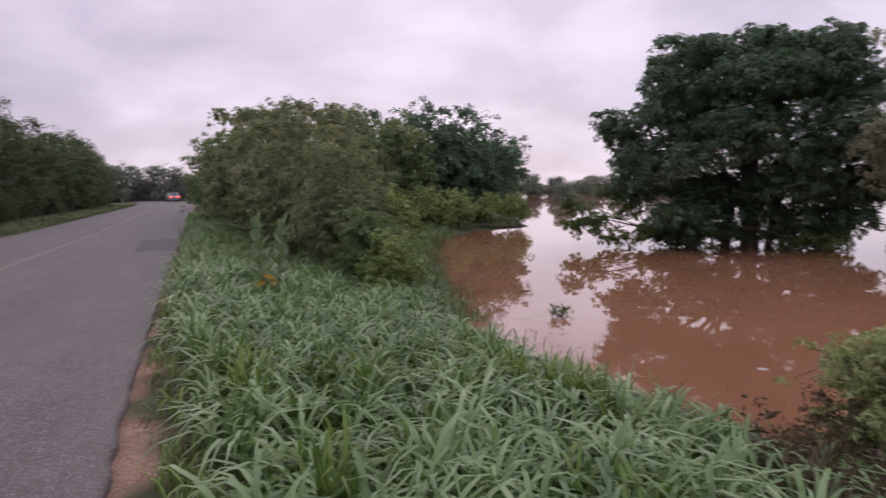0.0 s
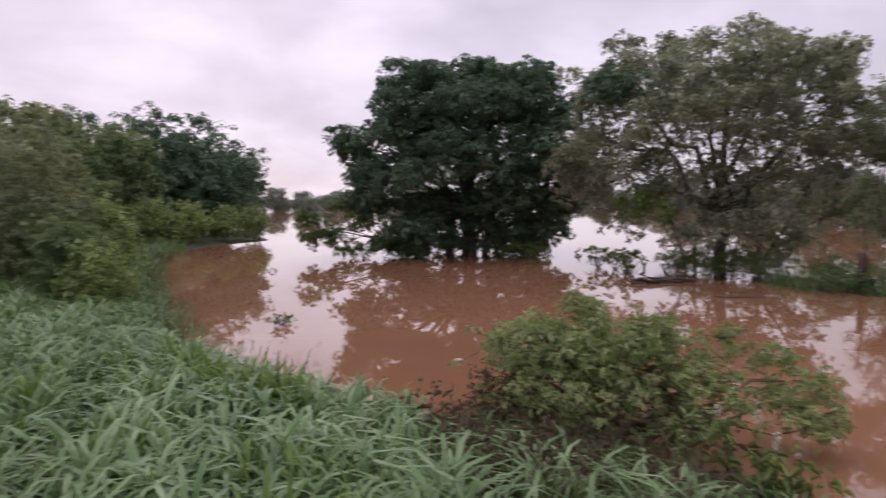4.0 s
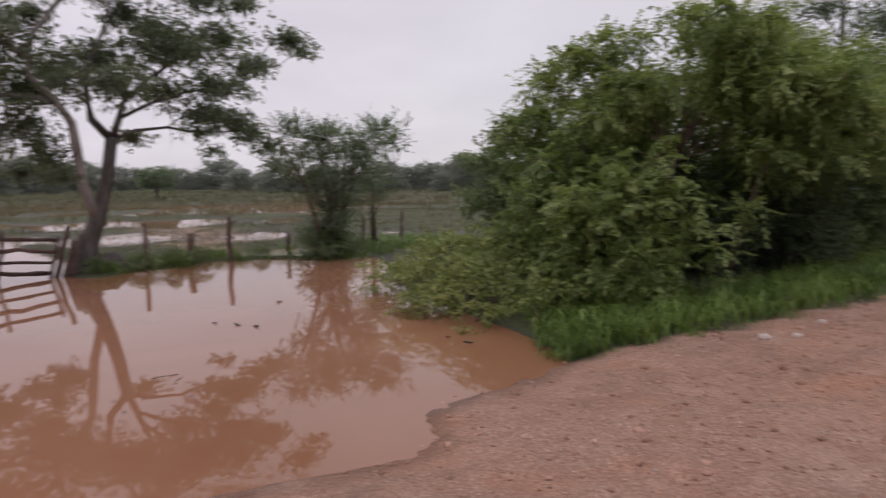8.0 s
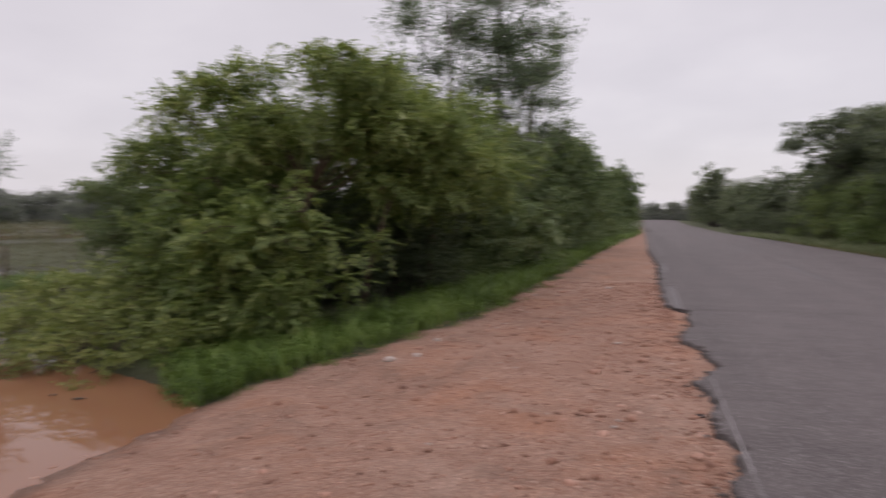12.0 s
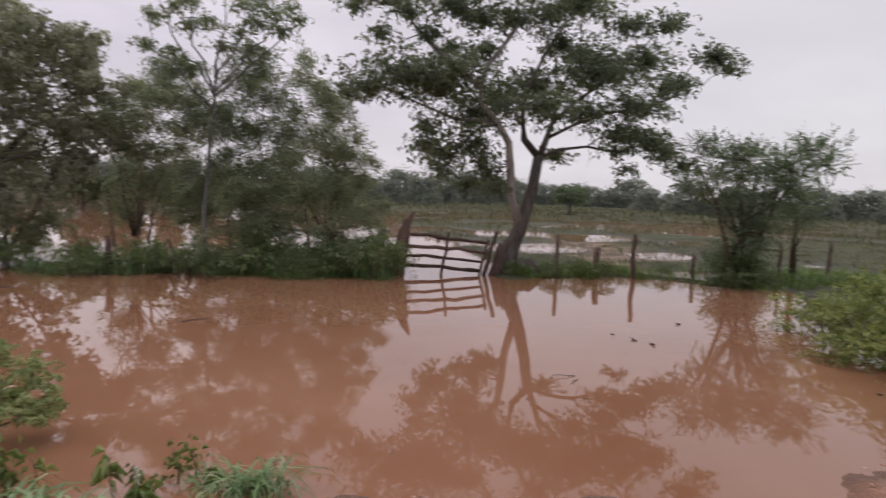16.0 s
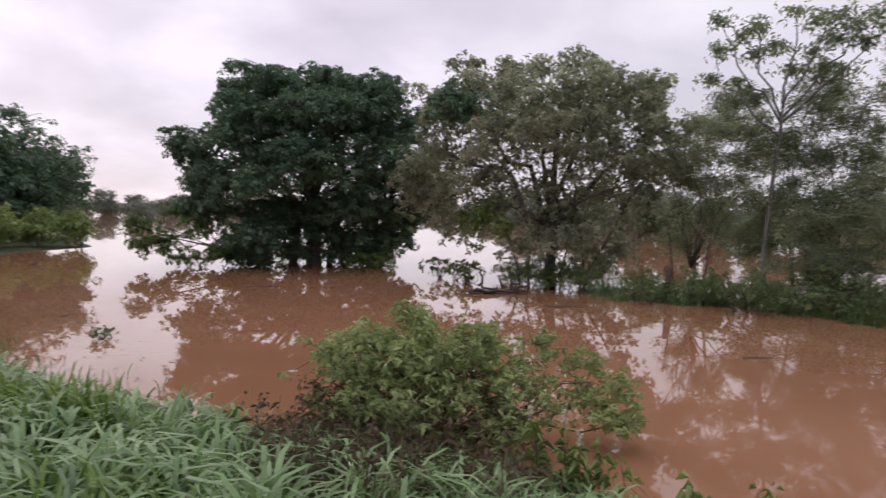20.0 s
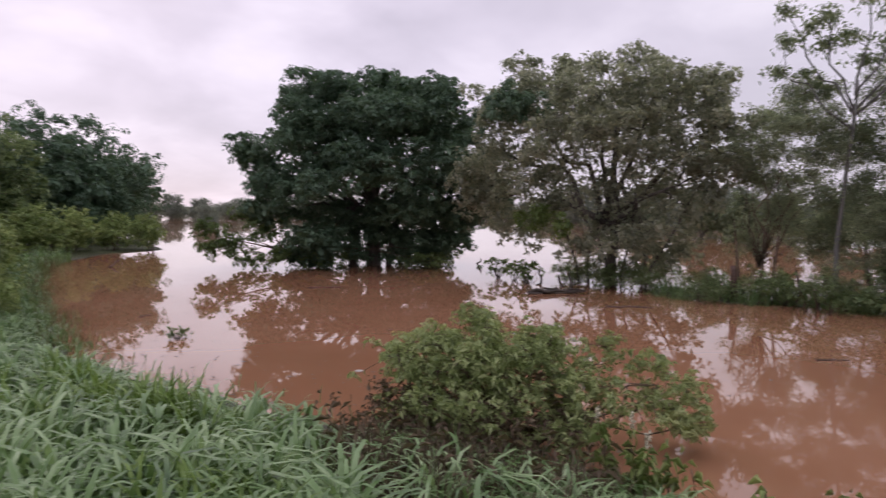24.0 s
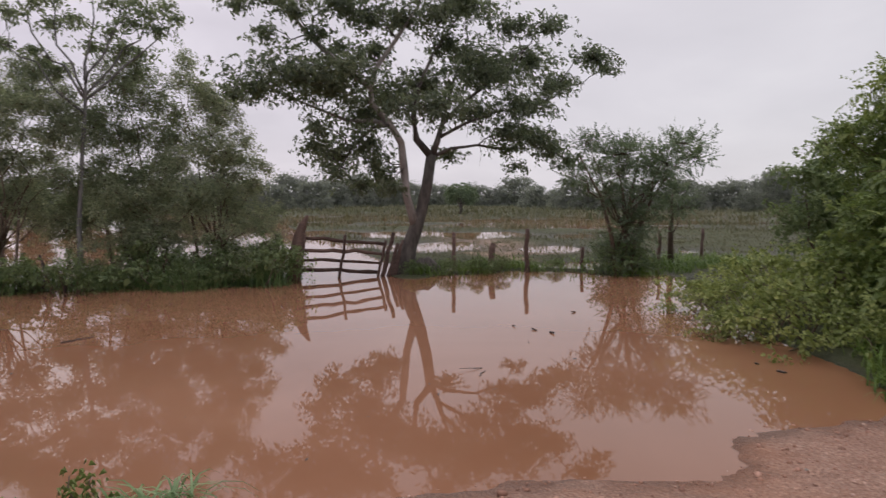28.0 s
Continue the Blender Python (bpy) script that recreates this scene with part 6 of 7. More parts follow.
# ---- grasses ----
def blades(pos, length, width, bend, levels=5):
    """Arching grass blades: narrow strips that taper to the tip."""
    n = len(pos)
    a = rng.uniform(0, 2 * np.pi, n)
    d = np.stack([np.cos(a), np.sin(a), np.zeros(n)], 1)
    side = np.stack([-np.sin(a), np.cos(a), np.zeros(n)], 1)
    s = np.linspace(0, 1, levels + 1)
    rows = []
    for q in s[:-1]:
        c = pos + d * (length * bend * 0.8 * q ** 1.9)[:, None]
        c[:, 2] += length * (q - 0.72 * bend * q ** 3.4)
        w = (width * 0.5 * (1 - q) ** 0.45 * (0.55 + 1.2 * q * (q < 0.5) + 0.6 * (q >= 0.5)))[:, None]
        rows += [c - side * w, c + side * w]
    tip = pos + d * (length * bend * 0.8)[:, None]
    tip[:, 2] += length * (1 - 0.72 * bend)
    rows.append(tip)
    v = np.stack(rows, 1)
    m = v.shape[1]
    f = []
    for i in range(levels - 1):
        f += [(2 * i, 2 * i + 1, 2 * i + 3), (2 * i, 2 * i + 3, 2 * i + 2)]
    f.append((2 * levels - 2, 2 * levels - 1, 2 * levels))
    f = (np.arange(n)[:, None, None] * m + np.array(f)[None]).reshape(-1, 3)
    return v.reshape(-1, 3), f


def sward(name, label, mat, spots, per, spread, length, width, bend=(0.35, 1.0)):
    """Tufts of grass at spots (N, 2) on the ground, one mesh."""
    p = np.repeat(spots, per, 0) + rng.normal(size=(len(spots) * per, 2)) * spread
    z = ground_height(p[:, 0], p[:, 1]) - 0.02
    n = len(p)
    tuft = np.repeat(rng.uniform(0.75, 1.2, len(spots)), per)
    shore = np.clip((knots(p[:, 1], SHORE) - p[:, 0] - 0.1) / 1.3, 0.0, 1.0) * 0.5 + 0.5
    v, f = blades(np.column_stack([p, z]), rng.uniform(*length, n) * tuft * np.where((p[:, 0] < 8) & (p[:, 1] > -3), shore, 1.0), rng.uniform(*width, n), rng.uniform(*bend, n))
    return lone(name, mesh_from(name, v, f, mat), label, "grass", kind="stuff")


def between(n, y0, y1, left_of, right_of, power=1.0):
    y = y0 + (y1 - y0) * rng.random(n) ** power
    a, b = left_of(y), right_of(y)
    return np.column_stack([a + (b - a) * rng.random(n), y])[b > a]


E_L = lambda y: knots(y, GRASS_EDGE) + 0.02 * np.sin(9 * y)
S_R = lambda y: knots(y, SHORE) - 0.12
L_R = lambda y: np.minimum(S_R(y) - 0.35, knots(y, ((0, 2.5), (2.0, 2.5), (2.6, 2.75), (3.4, 3.5), (20, 9))))
sward("bank_grass", "long arching guinea grass on the roadside bank", M_GRASS, between(1000, 0.9, 13, lambda y: E_L(y) + 0.22, L_R), 11, 0.045, (0.45, 0.78), (0.026, 0.048), (0.45, 1.2))
sward("bank_grass", "short dense guinea grass on the roadside bank", M_GRASS_FRESH, between(1100, 0.6, 13, lambda y: E_L(y) + 0.02, L_R), 7, 0.06, (0.2, 0.4), (0.014, 0.026))
sward("bank_grass", "tall grass along the road towards the hedge", M_GRASS, between(1500, 12, 46, E_L, lambda y: np.minimum(S_R(y), knots(y, ((12, 4.2), (18, 4.6), (30, 4.0), (60, 5))))), 6, 0.12, (0.35, 0.6), (0.02, 0.04))
sward("edge_grass", "thin dry grass creeping over the road's dirt edge", M_GRASS_DRY, between(620, 1.2, 30, lambda y: E_L(y) - 0.1, lambda y: E_L(y) + 0.38), 6, 0.05, (0.08, 0.22), (0.006, 0.012))
big = between(70, 1.2, 6.5, lambda y: E_L(y) + 0.5, lambda y: L_R(y) - 0.5)
sward("grass_clump", "coarse upright grass clumps on the bank", M_GRASS_FRESH, big, 24, 0.05, (0.5, 0.75), (0.024, 0.036), (0.25, 0.9))
B_L = lambda y: knots(y, GRASS_EDGE) + 0.0
sward("verge_grass", "fresh green grass between the gravel and the bushes", M_GRASS_FRESH, between(1500, -7.4, -30, B_L, lambda y: B_L(y) + 1.5), 8, 0.07, (0.25, 0.6), (0.014, 0.026), (0.4, 1.1))
sward("verge_grass", "thin grass along the far gravel strip", M_GRASS_FRESH, between(500, -30, -75, B_L, lambda y: B_L(y) + 1.4), 6, 0.12, (0.25, 0.5), (0.03, 0.05))
F_R = lambda y: knots(y, ROAD_LEFT) - 0.05
sward("far_verge_grass", "rank green grass along the verge across the road", M_VERGEGRASS, between(1500, -9, -60, lambda y: F_R(y) - 2.6, F_R), 7, 0.12, (0.22, 0.55), (0.018, 0.035))
sward("far_verge_grass", "rank grass along the verge across the road", M_VERGEGRASS, between(900, 24, 95, lambda y: F_R(y) - 3.0, F_R), 7, 0.14, (0.25, 0.55), (0.03, 0.05))
sward("far_verge_grass", "dry grass at the asphalt edge across the road", M_GRASS_DRY, between(500, -9, -40, lambda y: F_R(y) - 0.5, lambda y: F_R(y) + 0.1), 6, 0.06, (0.1, 0.25), (0.010, 0.02))
sward("fence_grass", "rank weeds and grass beside the gate post", M_GRASS, between(260, -2.6, 0.4, lambda y: 14.7 + 0.25 * np.sin(3.3 * y), lambda y: 16.2 + 0 * y), 11, 0.16, (0.35, 0.85), (0.014, 0.026), (0.15, 0.8))
sward("fence_grass", "tall green grass on the drowned fence bank", M_GRASS, between(380, -0.5, 5.6, lambda y: 14.75 + 0.3 * np.sin(2.3 * y) + 0.22 * np.sin(5.1 * y + 1), lambda y: 16.4 + 0 * y), 9, 0.14, (0.2, 0.6), (0.014, 0.026), (0.25, 0.9))
sward("fence_grass", "short green grass on the fence bank", M_GRASS_FRESH, between(700, -15.5, -5.5, lambda y: knots(y, ((-15, 13.6), (-10.5, 13.3), (-8.5, 14.9), (-5.5, 15.1))), lambda y: 17.0 + 0 * y), 8, 0.11, (0.2, 0.42), (0.014, 0.024))
sward("pasture_grass", "short half-drowned pasture grass", M_MARSH, between(2600, -30, -5.2, lambda y: 16.5 + 0 * y, lambda y: 30 + 0 * y), 6, 0.16, (0.08, 0.22), (0.012, 0.03))
M_R = lambda y: np.sqrt(np.maximum(98 ** 2 - y ** 2, 1))
spots = between(5200, -75, 85, lambda y: np.sqrt(np.maximum(46 ** 2 - np.clip(y, -46, 46) ** 2, 0)) + 4 * np.sin(y * 0.21) + 3 + 200 * (y > 22), M_R)
sward("marsh_grass", "tall pale marsh grass across the flooded pasture", M_MARSH, spots, 5, 0.5, (0.3, 0.75), (0.06, 0.14), (0.2, 0.7))
spots = between(1900, -34, 16, lambda y: 27 + 3 * np.sin(0.5 * y), lambda y: 52 + 0 * y)
spots = spots[np.sin(spots[:, 0] * 0.55 + 1.2 * np.sin(spots[:, 1] * 0.31)) + 0.5 * np.sin(spots[:, 1] * 0.9) > -0.15]
sward("marsh_grass", "patches of drowned grass standing in the flood", M_MARSH, spots, 7, 0.35, (0.2, 0.5), (0.03, 0.07), (0.2, 0.8))
sward("shore_weeds", "low weeds where the gravel meets the flooded bushes", M_GRASS_FRESH, between(150, -9.0, -7.0, lambda y: knots(y, ((-9, 3.2), (-8, 3.7), (-7, 4.05))), lambda y: knots(y, ((-9, 6.0), (-8, 5.6), (-7, 4.5)))), 11, 0.08, (0.2, 0.5), (0.014, 0.026), (0.4, 1.1))
sward("gravel_tuft", "small weeds at the gravel's edge", M_GRASS_FRESH, np.array([(3.15, -8.9), (2.9, -9.3), (3.5, -8.2), (2.2, -12.2), (3.9, -7.3), (3.3, -8.0)]), 14, 0.07, (0.08, 0.2), (0.008, 0.016))
sward("shore_tuft", "drooping grass tuft at the water's edge", M_GRASS, np.array([(4.5, -0.38), (4.42, -0.52), (4.55, -0.25), (4.44, -0.62), (4.35, -0.45)]), 24, 0.08, (0.5, 0.9), (0.014, 0.024), (0.9, 1.5))

sward("shore_grass", "dry brown stems and thin grass under the shrub", M_STALK, between(100, 1.2, 3.2, lambda y: 3.35 + 0 * y, lambda y: 4.3 + 0 * y), 12, 0.06, (0.45, 0.95), (0.006, 0.012), (0.2, 0.9))
sward("shore_grass", "green grass and weeds along the muddy shore", M_GRASS_FRESH, between(150, -0.3, 3.0, lambda y: np.maximum(2.9, knots(y, GRASS_EDGE) + 0.3), lambda y: knots(y, SHORE) - 0.1), 10, 0.05, (0.12, 0.32), (0.012, 0.024), (0.4, 1.1))
sward("shore_grass", "arching grass blades under the shrub", M_GRASS, between(34, 1.0, 3.0, lambda y: 3.0 + 0 * y, lambda y: 4.1 + 0 * y), 8, 0.05, (0.5, 0.95), (0.02, 0.035), (0.7, 1.2))

sward("shore_grass", "coarse arching grass crowding the shrub's foot", M_GRASS, between(75, 0.35, 1.5, lambda y: knots(y, ((0, 3.4), (1.5, 3.2))), lambda y: knots(y, ((0, 3.8), (1.5, 4.1)))), 11, 0.06, (0.45, 0.85), (0.016, 0.028), (0.6, 1.3))
sward("shore_grass", "brown dead stalks under the shrub", M_STALK, between(240, 0.9, 3.3, lambda y: knots(y, ((0.9, 3.2), (2.2, 2.8), (3.3, 3.3))), lambda y: 4.4 + 0 * y), 10, 0.09, (0.25, 0.75), (0.005, 0.01), (0.1, 0.8))
spots = between(900, 1.2, 3.3, lambda y: knots(y, ((1.2, 3.3), (2.2, 2.75), (3.3, 3.2))), lambda y: 4.3 + 0 * y)
pos = np.column_stack([spots, ground_height(spots[:, 0], spots[:, 1]) + 0.5 * rng.random(len(spots)) ** 1.6])
ax = unit(rng.normal(size=(len(spots), 3)) * [1, 1, 0.6])
lone("dead_brush", mesh_from("dead_brush", *leaf_blades(pos, ax, rng.uniform(0.05, 0.13, len(spots)), rng.uniform(0.012, 0.035, len(spots)), 0.2, 0.4), M_DEADLEAF), "brown dead leaves and brush tangled under the shrub", "brush", kind="stuff")
sward("shore_grass", "short trodden grass where the bank meets the gravel", M_GRASS_FRESH, between(520, -0.9, 1.3, lambda y: np.maximum(knots(y, GRASS_EDGE) + 0.05, 0.2), lambda y: 3.7 + 0 * y), 9, 0.06, (0.07, 0.18), (0.009, 0.018), (0.4, 1.2))
sward("grass_fountain", "broad-bladed arching grass clumps before the shrub", M_GRASS, np.array([(4.2, 0.95), (4.05, 1.1), (4.3, 1.1), (4.1, 0.8), (4.4, 1.7), (4.3, 1.8), (3.85, 1.98), (3.8, 1.66), (3.75, 2.86), (3.5, 1.15)]), 24, 0.06, (0.6, 1.0), (0.02, 0.034), (0.7, 1.4))

# ---- shrubs at the shore ----
PUFFS = [(0, 0, 0.92, 0.66, 0.55, 0.28), (-0.55, 0.1, 0.75, 0.5, 0.45, 0.24), (0.5, 0.1, 0.8, 0.5, 0.45, 0.2), (-0.2, -0.35, 0.6, 0.6, 0.4, 0.22), (0.35, -0.3, 0.55, 0.5, 0.4, 0.2), (1.0, 0, 0.75, 0.42, 0.35, 0.18), (0.9, -0.2, 0.5, 0.4, 0.35, 0.18), 
         (1.62, 0.05, 0.56, 0.34, 0.3, 0.2), (1.72, -0.05, 0.36, 0.36, 0.3, 0.22), (1.8, 0, 0.16, 0.28, 0.2, 0.12), (-0.1, -0.45, 0.38, 0.4, 0.25, 0.14), (0.6, -0.4, 0.3, 0.35, 0.25, 0.14), (-0.6, -0.2, 0.42, 0.3, 0.3, 0.14)]
PUFFS = [(x * 0.93 + 0.16, y, z * 0.88, a * 0.93, b, c * 0.9) for x, y, z, a, b, c in PUFFS]
ST = [(bent((rng.uniform(-0.2, 0.4), rng.uniform(-0.1, 0.1), -0.1), q[:3], 6, 0.08), np.linspace(0.016, 0.005, 6)) for q in PUFFS + PUFFS[:8] + PUFFS[:8]]
shrub = grown("shore_shrub", "rounded green shrub with small pale-edged leaves at the shore", "shrub", (4.45, 2.75, WATER + 0.04), ST, [], np.vstack([PUFFS, lobes(PUFFS, 80, 0.13, 0.8)]), (M_TWIG, M_SHORESHRUB), 1450, 12, 0.062, 0.062, 0.004, 0.7, sides=5, shell=0.5, droop=0.0, slim=0.36, lumps=0.4)
(v, f), c = crown([(-0.5, -0.3, 0.3, 0.5, 0.3, 0.22), (0.2, -0.4, 0.3, 0.6, 0.3, 0.22), (0.8, -0.3, 0.25, 0.5, 0.3, 0.2), (0.1, 0.1, 0.5, 0.9, 0.4, 0.28)], 420, 13, 0.09, 0.05, shell=0.7, slim=0.4)
part("dry_undergrowth", mesh_from("dry_undergrowth", v, f, M_DEADLEAF), shrub, "brown half-dead lower leaves")
shrub.matrix_basis = pose(4.45, 2.75, WATER + 0.04, 0, 0, facing(4.45, 2.75))
# flowering weeds beside it
for at, tilt, h in (((4.42, 1.4), -0.1, 0.58), ((4.42, 1.2), 0.02, 0.54), ((4.38, 1.08), 0.05, 0.44), ((4.3, 0.15), 0.04, 0.16)):
    z = float(ground_height(np.array([at[0]]), np.array([at[1]]))[0])
    weed = thing("flowering_weed", "leafy weed with cream blossom spikes at the shore", "weed", (at[0], at[1], z), "flowering weeds at the shore")
    p = bent((0, 0, -0.03), (tilt, 0.05, h), 6, 0.04)
    part("stem", mesh_from("stem", *tube(p, np.linspace(0.007, 0.003, 6), 5), M_GRASS_FRESH), weed)
    n = 44
    s = rng.uniform(0.15, 0.95, n)
    q = p[0] + (p[-1] - p[0]) * s[:, None]
    ax = unit(np.column_stack([rng.normal(size=n), rng.normal(size=n), 0.5 + 0.3 * rng.random(n)]))
    L = 0.13 * (1.2 - s) + 0.05
    part("leaves", mesh_from("leaves", *leaf_blades(q, ax, L, L * 0.32, 0.2, 0.7), M_SHRUB), weed)
    n = 46
    s = rng.uniform(0, 1, n)
    top = p[-1] + np.column_stack([0.05 * s, 0.02 * s, 0.12 * s - 0.04 * s * s]) + 0.006 * rng.normal(size=(n, 3))
    part("blossom", mesh_from("blossom", *leaf_blades(top, ball(n), np.full(n, 0.024), np.full(n, 0.018)), M_BLOSSOM), weed, "cream blossom spike")
# a broad-leaved shoot in the shallows
for at, h, count, reach in (((4.37, 0.35), 0.3, 15, 0.15), ((4.46, 0.22), 0.2, 9, 0.11), ((4.6, 0.0), 0.25, 34, 0.09), ((4.72, -0.1), 0.18, 26, 0.08), ((4.36, 0.1), 0.16, 20, 0.1), ((4.5, -0.25), 0.12, 16, 0.09), ((4.55, 0.85), 0.24, 22, 0.13), ((4.5, 1.0), 0.3, 22, 0.13)):
    shoot = thing("shore_shoot", "young shoot with a tuft of drooping leaves rising from the shallows", "weed", (*at, WATER), "shoots in the shallows")
    p = bent((0, 0, -0.05), (0.02, 0.03, h), 5, 0.05)
    part("stem", mesh_from("stem", *tube(p, np.linspace(0.007, 0.004, 5), 5), M_TWIG), shoot)
    s = rng.uniform(0.6 if count < 18 else 0.35, 1.0, count)
    ax = unit(np.column_stack([rng.normal(size=count), rng.normal(size=count), 0.15 + 0.5 * rng.random(count)]))
    L = reach * rng.uniform(0.5, 0.95, count)
    q = p[0] + (p[-1] - p[0]) * s[:, None] + (0.012 if count < 18 else 0.05) * rng.normal(size=(count, 3))
    part("leaves", mesh_from("leaves", *leaf_blades(q, ax, L, L * 0.28, 0.2, 0.9), M_SHRUB), shoot)
# milkweed with large pale leaves, its lowest ones yellow
def broad_leaf(length, width):
    """An oval leaf with a raised rim, along +y."""
    us, vs = np.linspace(0, 1, 7), np.linspace(-1, 1, 5)
    w = width * 0.5 * np.sin(np.pi * np.clip(us * 0.93 + 0.05, 0, 1)) ** 0.7
    v = np.array([(c * wu, u * length, 0.12 * length * c * c * 0.6 - 0.25 * length * u * u * 0.35) for u, wu in zip(us, w) for c in vs])
    k = np.array([(i * 5 + j, i * 5 + j + 1, i * 5 + 6 + j, i * 5 + 5 + j) for i in range(6) for j in range(4)])
    return v, k


LEAF = mesh_from("leaf", *broad_leaf(0.25, 0.15), M_MILKWEED, True)
YLEAF = mesh_from("withered_leaf", *broad_leaf(0.22, 0.13), M_YELLOWLEAF, True)
for at, h in (((1.16, 10.3), 1.2), ((1.36, 10.4), 1.17)):
    z = float(ground_height(np.array([at[0]]), np.array([at[1]]))[0])
    plant = thing("milkweed", "tall milkweed with broad pale-green leaves in the grass", "plant", (at[0], at[1], z), "milkweed plants")
    lean = 0.14 if at[0] > 1.3 else -0.06
    p = bent((0, 0, 0), (lean, 0, h), 7, 0.0)
    part("stem", mesh_from("stem", *tube(p, np.linspace(0.018, 0.008, 7), 6), M_MILKWEED, True), plant)
    for i in range(16):
        s = 0.28 + 0.72 * i / 15
        ob = part("leaf", LEAF, plant)
        ob.matrix_basis = pose(lean * s, 0, h * s, 30 + 38 * s + 6 * rng.normal(), 0, i * 90 + 45 * (i // 2) + 14 * rng.normal()) @ Matrix.Scale(1.05 - 0.35 * abs(s - 0.55), 4)
    for i in range(1 if at[0] > 1.3 else 2):
        ob = part("withered_leaf", YLEAF, plant, "withered orange-yellow leaf")
        ob.matrix_basis = pose(0, 0, h * (0.2 + 0.08 * i) + 0.12, -15, 0, 150 + 60 * i) @ Matrix.Scale(1.1, 4)

# ---- drift on the water ----
def stick(at, turn, length, r, label, lift=0.0, name="floating_stick", group="drift on the water"):
    p = bent((-length / 2, 0, 0), (length / 2, 0, lift), 7, 0.05)
    p[:, 2] = np.linspace(0, lift, 7)
    return lone(name, mesh_from(name, *tube(p, np.linspace(r, r * 0.5, 7), 6, 0.1), M_DEBRIS, True), label, "stick", (*at, WATER + 0.004), group, turn=turn)


stick((6.9, -3.6), 100, 0.3, 0.005, "pale thin twig floating on brown water", 0.03)
stick((6.72, -3.66), 140, 0.25, 0.005, "short thin twig floating on brown water")
for x, y in ((8.96, -5.17), (8.63, -5.33), (8.33, -5.46), (9.69, -6.64), (5.97, -6.82), (5.59, -6.79), (12.9, -6.76)):
    stick((x, y), rng.uniform(0, 180), rng.uniform(0.06, 0.14), rng.uniform(0.009, 0.018), "small dark floating piece of wood", 0.02, "floating_chip")
log = thing("drift_log", "dark soaked log raft lying low in the water", "log", (14.0, 7.0, WATER), "drift on the water", -48)
for i in range(7):
    p = bent((rng.uniform(-0.75, -0.2), rng.uniform(-0.14, 0.14), 0.02), (rng.uniform(0.2, 0.75), rng.uniform(-0.14, 0.14), 0.05), 6, 0.05)
    part("branch", mesh_from("branch", *tube(p, np.linspace(0.045, 0.02, 6), 6, 0.12), M_DEBRIS, True), log)
stick((12.98, 4.79), -60, 0.9, 0.02, "thin dark stick lying flat on the water")
stick((10.15, 0.79), -50, 0.45, 0.015, "thin dark stick lying flat on the water")
stick((11.26, 11.99), -40, 0.8, 0.025, "dark driftwood lying flat on the water")
stick((10.6, 21.5), 30, 0.5, 0.03, "dark stick jutting from the water", 0.2)
stick((6.2, 11.2), 20, 0.3, 0.02, "dark driftwood lying flat on the water")
for (x, y), h in (((15.0, 7.05), 0.4), ((15.3, 8.3), 0.42), ((15.2, 7.4), 0.3), ((15.6, 8.9), 0.5), ((15.3, 2.2), 0.75), ((15.2, 1.8), 0.6), ((19, 12.8), 0.25)):
    lone("snag", mesh_from("snag", *tube(bent((0, 0, -0.2), (rng.uniform(-0.15, 0.15), rng.uniform(-0.25, 0.25), h), 6, 0.08), np.linspace(0.045, 0.02, 6), 6, 0.1), M_DEBRIS, True),
         "dark broken snag standing out of the water", "stick", (x, y, WATER), "snags in the water")
PU = [(-0.3, 0, 0.35, 0.4, 0.3, 0.3), (0.3, 0, 0.3, 0.4, 0.3, 0.25)]
for at in ((15.6, 9.2), (15.4, 2.3), (5.45, 8.8), (15.3, 8.5), (15.9, 9.9)):
    s = 1.05 if at[0] > 10 else 0.32
    (v, f), c = crown(PU, 45 if s < 0.5 else 22, 10, 0.1, 0.1, shell=0.7, slim=0.55)
    weed = thing("water_weed", "dark leafy weed sticking out of the water", "weed", (*at, WATER), "weeds in the water", size=s)
    part("leaves", mesh_from("leaves", v, f, M_HEDGE), weed)
    part("branchwork", mesh_from("branchwork", *twigs(c, np.array([(0, 0, -0.05)]), 0.012, 0.6), M_DEBRIS), weed, kind="stuff")
PU = [(0, 0, 0, 0.13, 0.09, 0.035)]
v = 0.6 * np.array([(0.09 * math.cos(a) * (1 + 0.2 * math.sin(3 * a)) * q, 0.05 * math.sin(a) * q, z * 0.7) for q, z in ((1, 0), (0.9, 0.035), (0.5, 0.05)) for a in np.linspace(0, 6.283, 12, endpoint=False)])
k = np.array([(i * 12 + j, i * 12 + (j + 1) % 12, i * 12 + 12 + (j + 1) % 12, i * 12 + 12 + j) for i in range(2) for j in range(12)] + [(24 + j, 24 + j + 1, 35 - j - 1, 35 - j) for j in range(5)])
lone("foam_clot", mesh_from("foam_clot", v, k, M_FOAM, True), "clot of white foam floating beside the shrub", "foam", (5.75, 5.25, WATER - 0.005), turn=-45)

# ---- the distant car ----
def box(sx, sy, sz, at, taper=0.0):
    x, y, z = sx / 2, sy / 2, sz
    v = np.array([(-x, -y, 0), (x, -y, 0), (x, y, 0), (-x, y, 0), (-x * (1 - taper), -y * (1 - taper), z), (x * (1 - taper), -y * (1 - taper), z), (x * (1 - taper), y * (1 - taper), z), (-x * (1 - taper), y * (1 - taper), z)]) + at
    return v, np.array([(3, 2, 1, 0), (4, 5, 6, 7), (0, 1, 5, 4), (1, 2, 6, 5), (2, 3, 7, 6), (3, 0, 4, 7)])


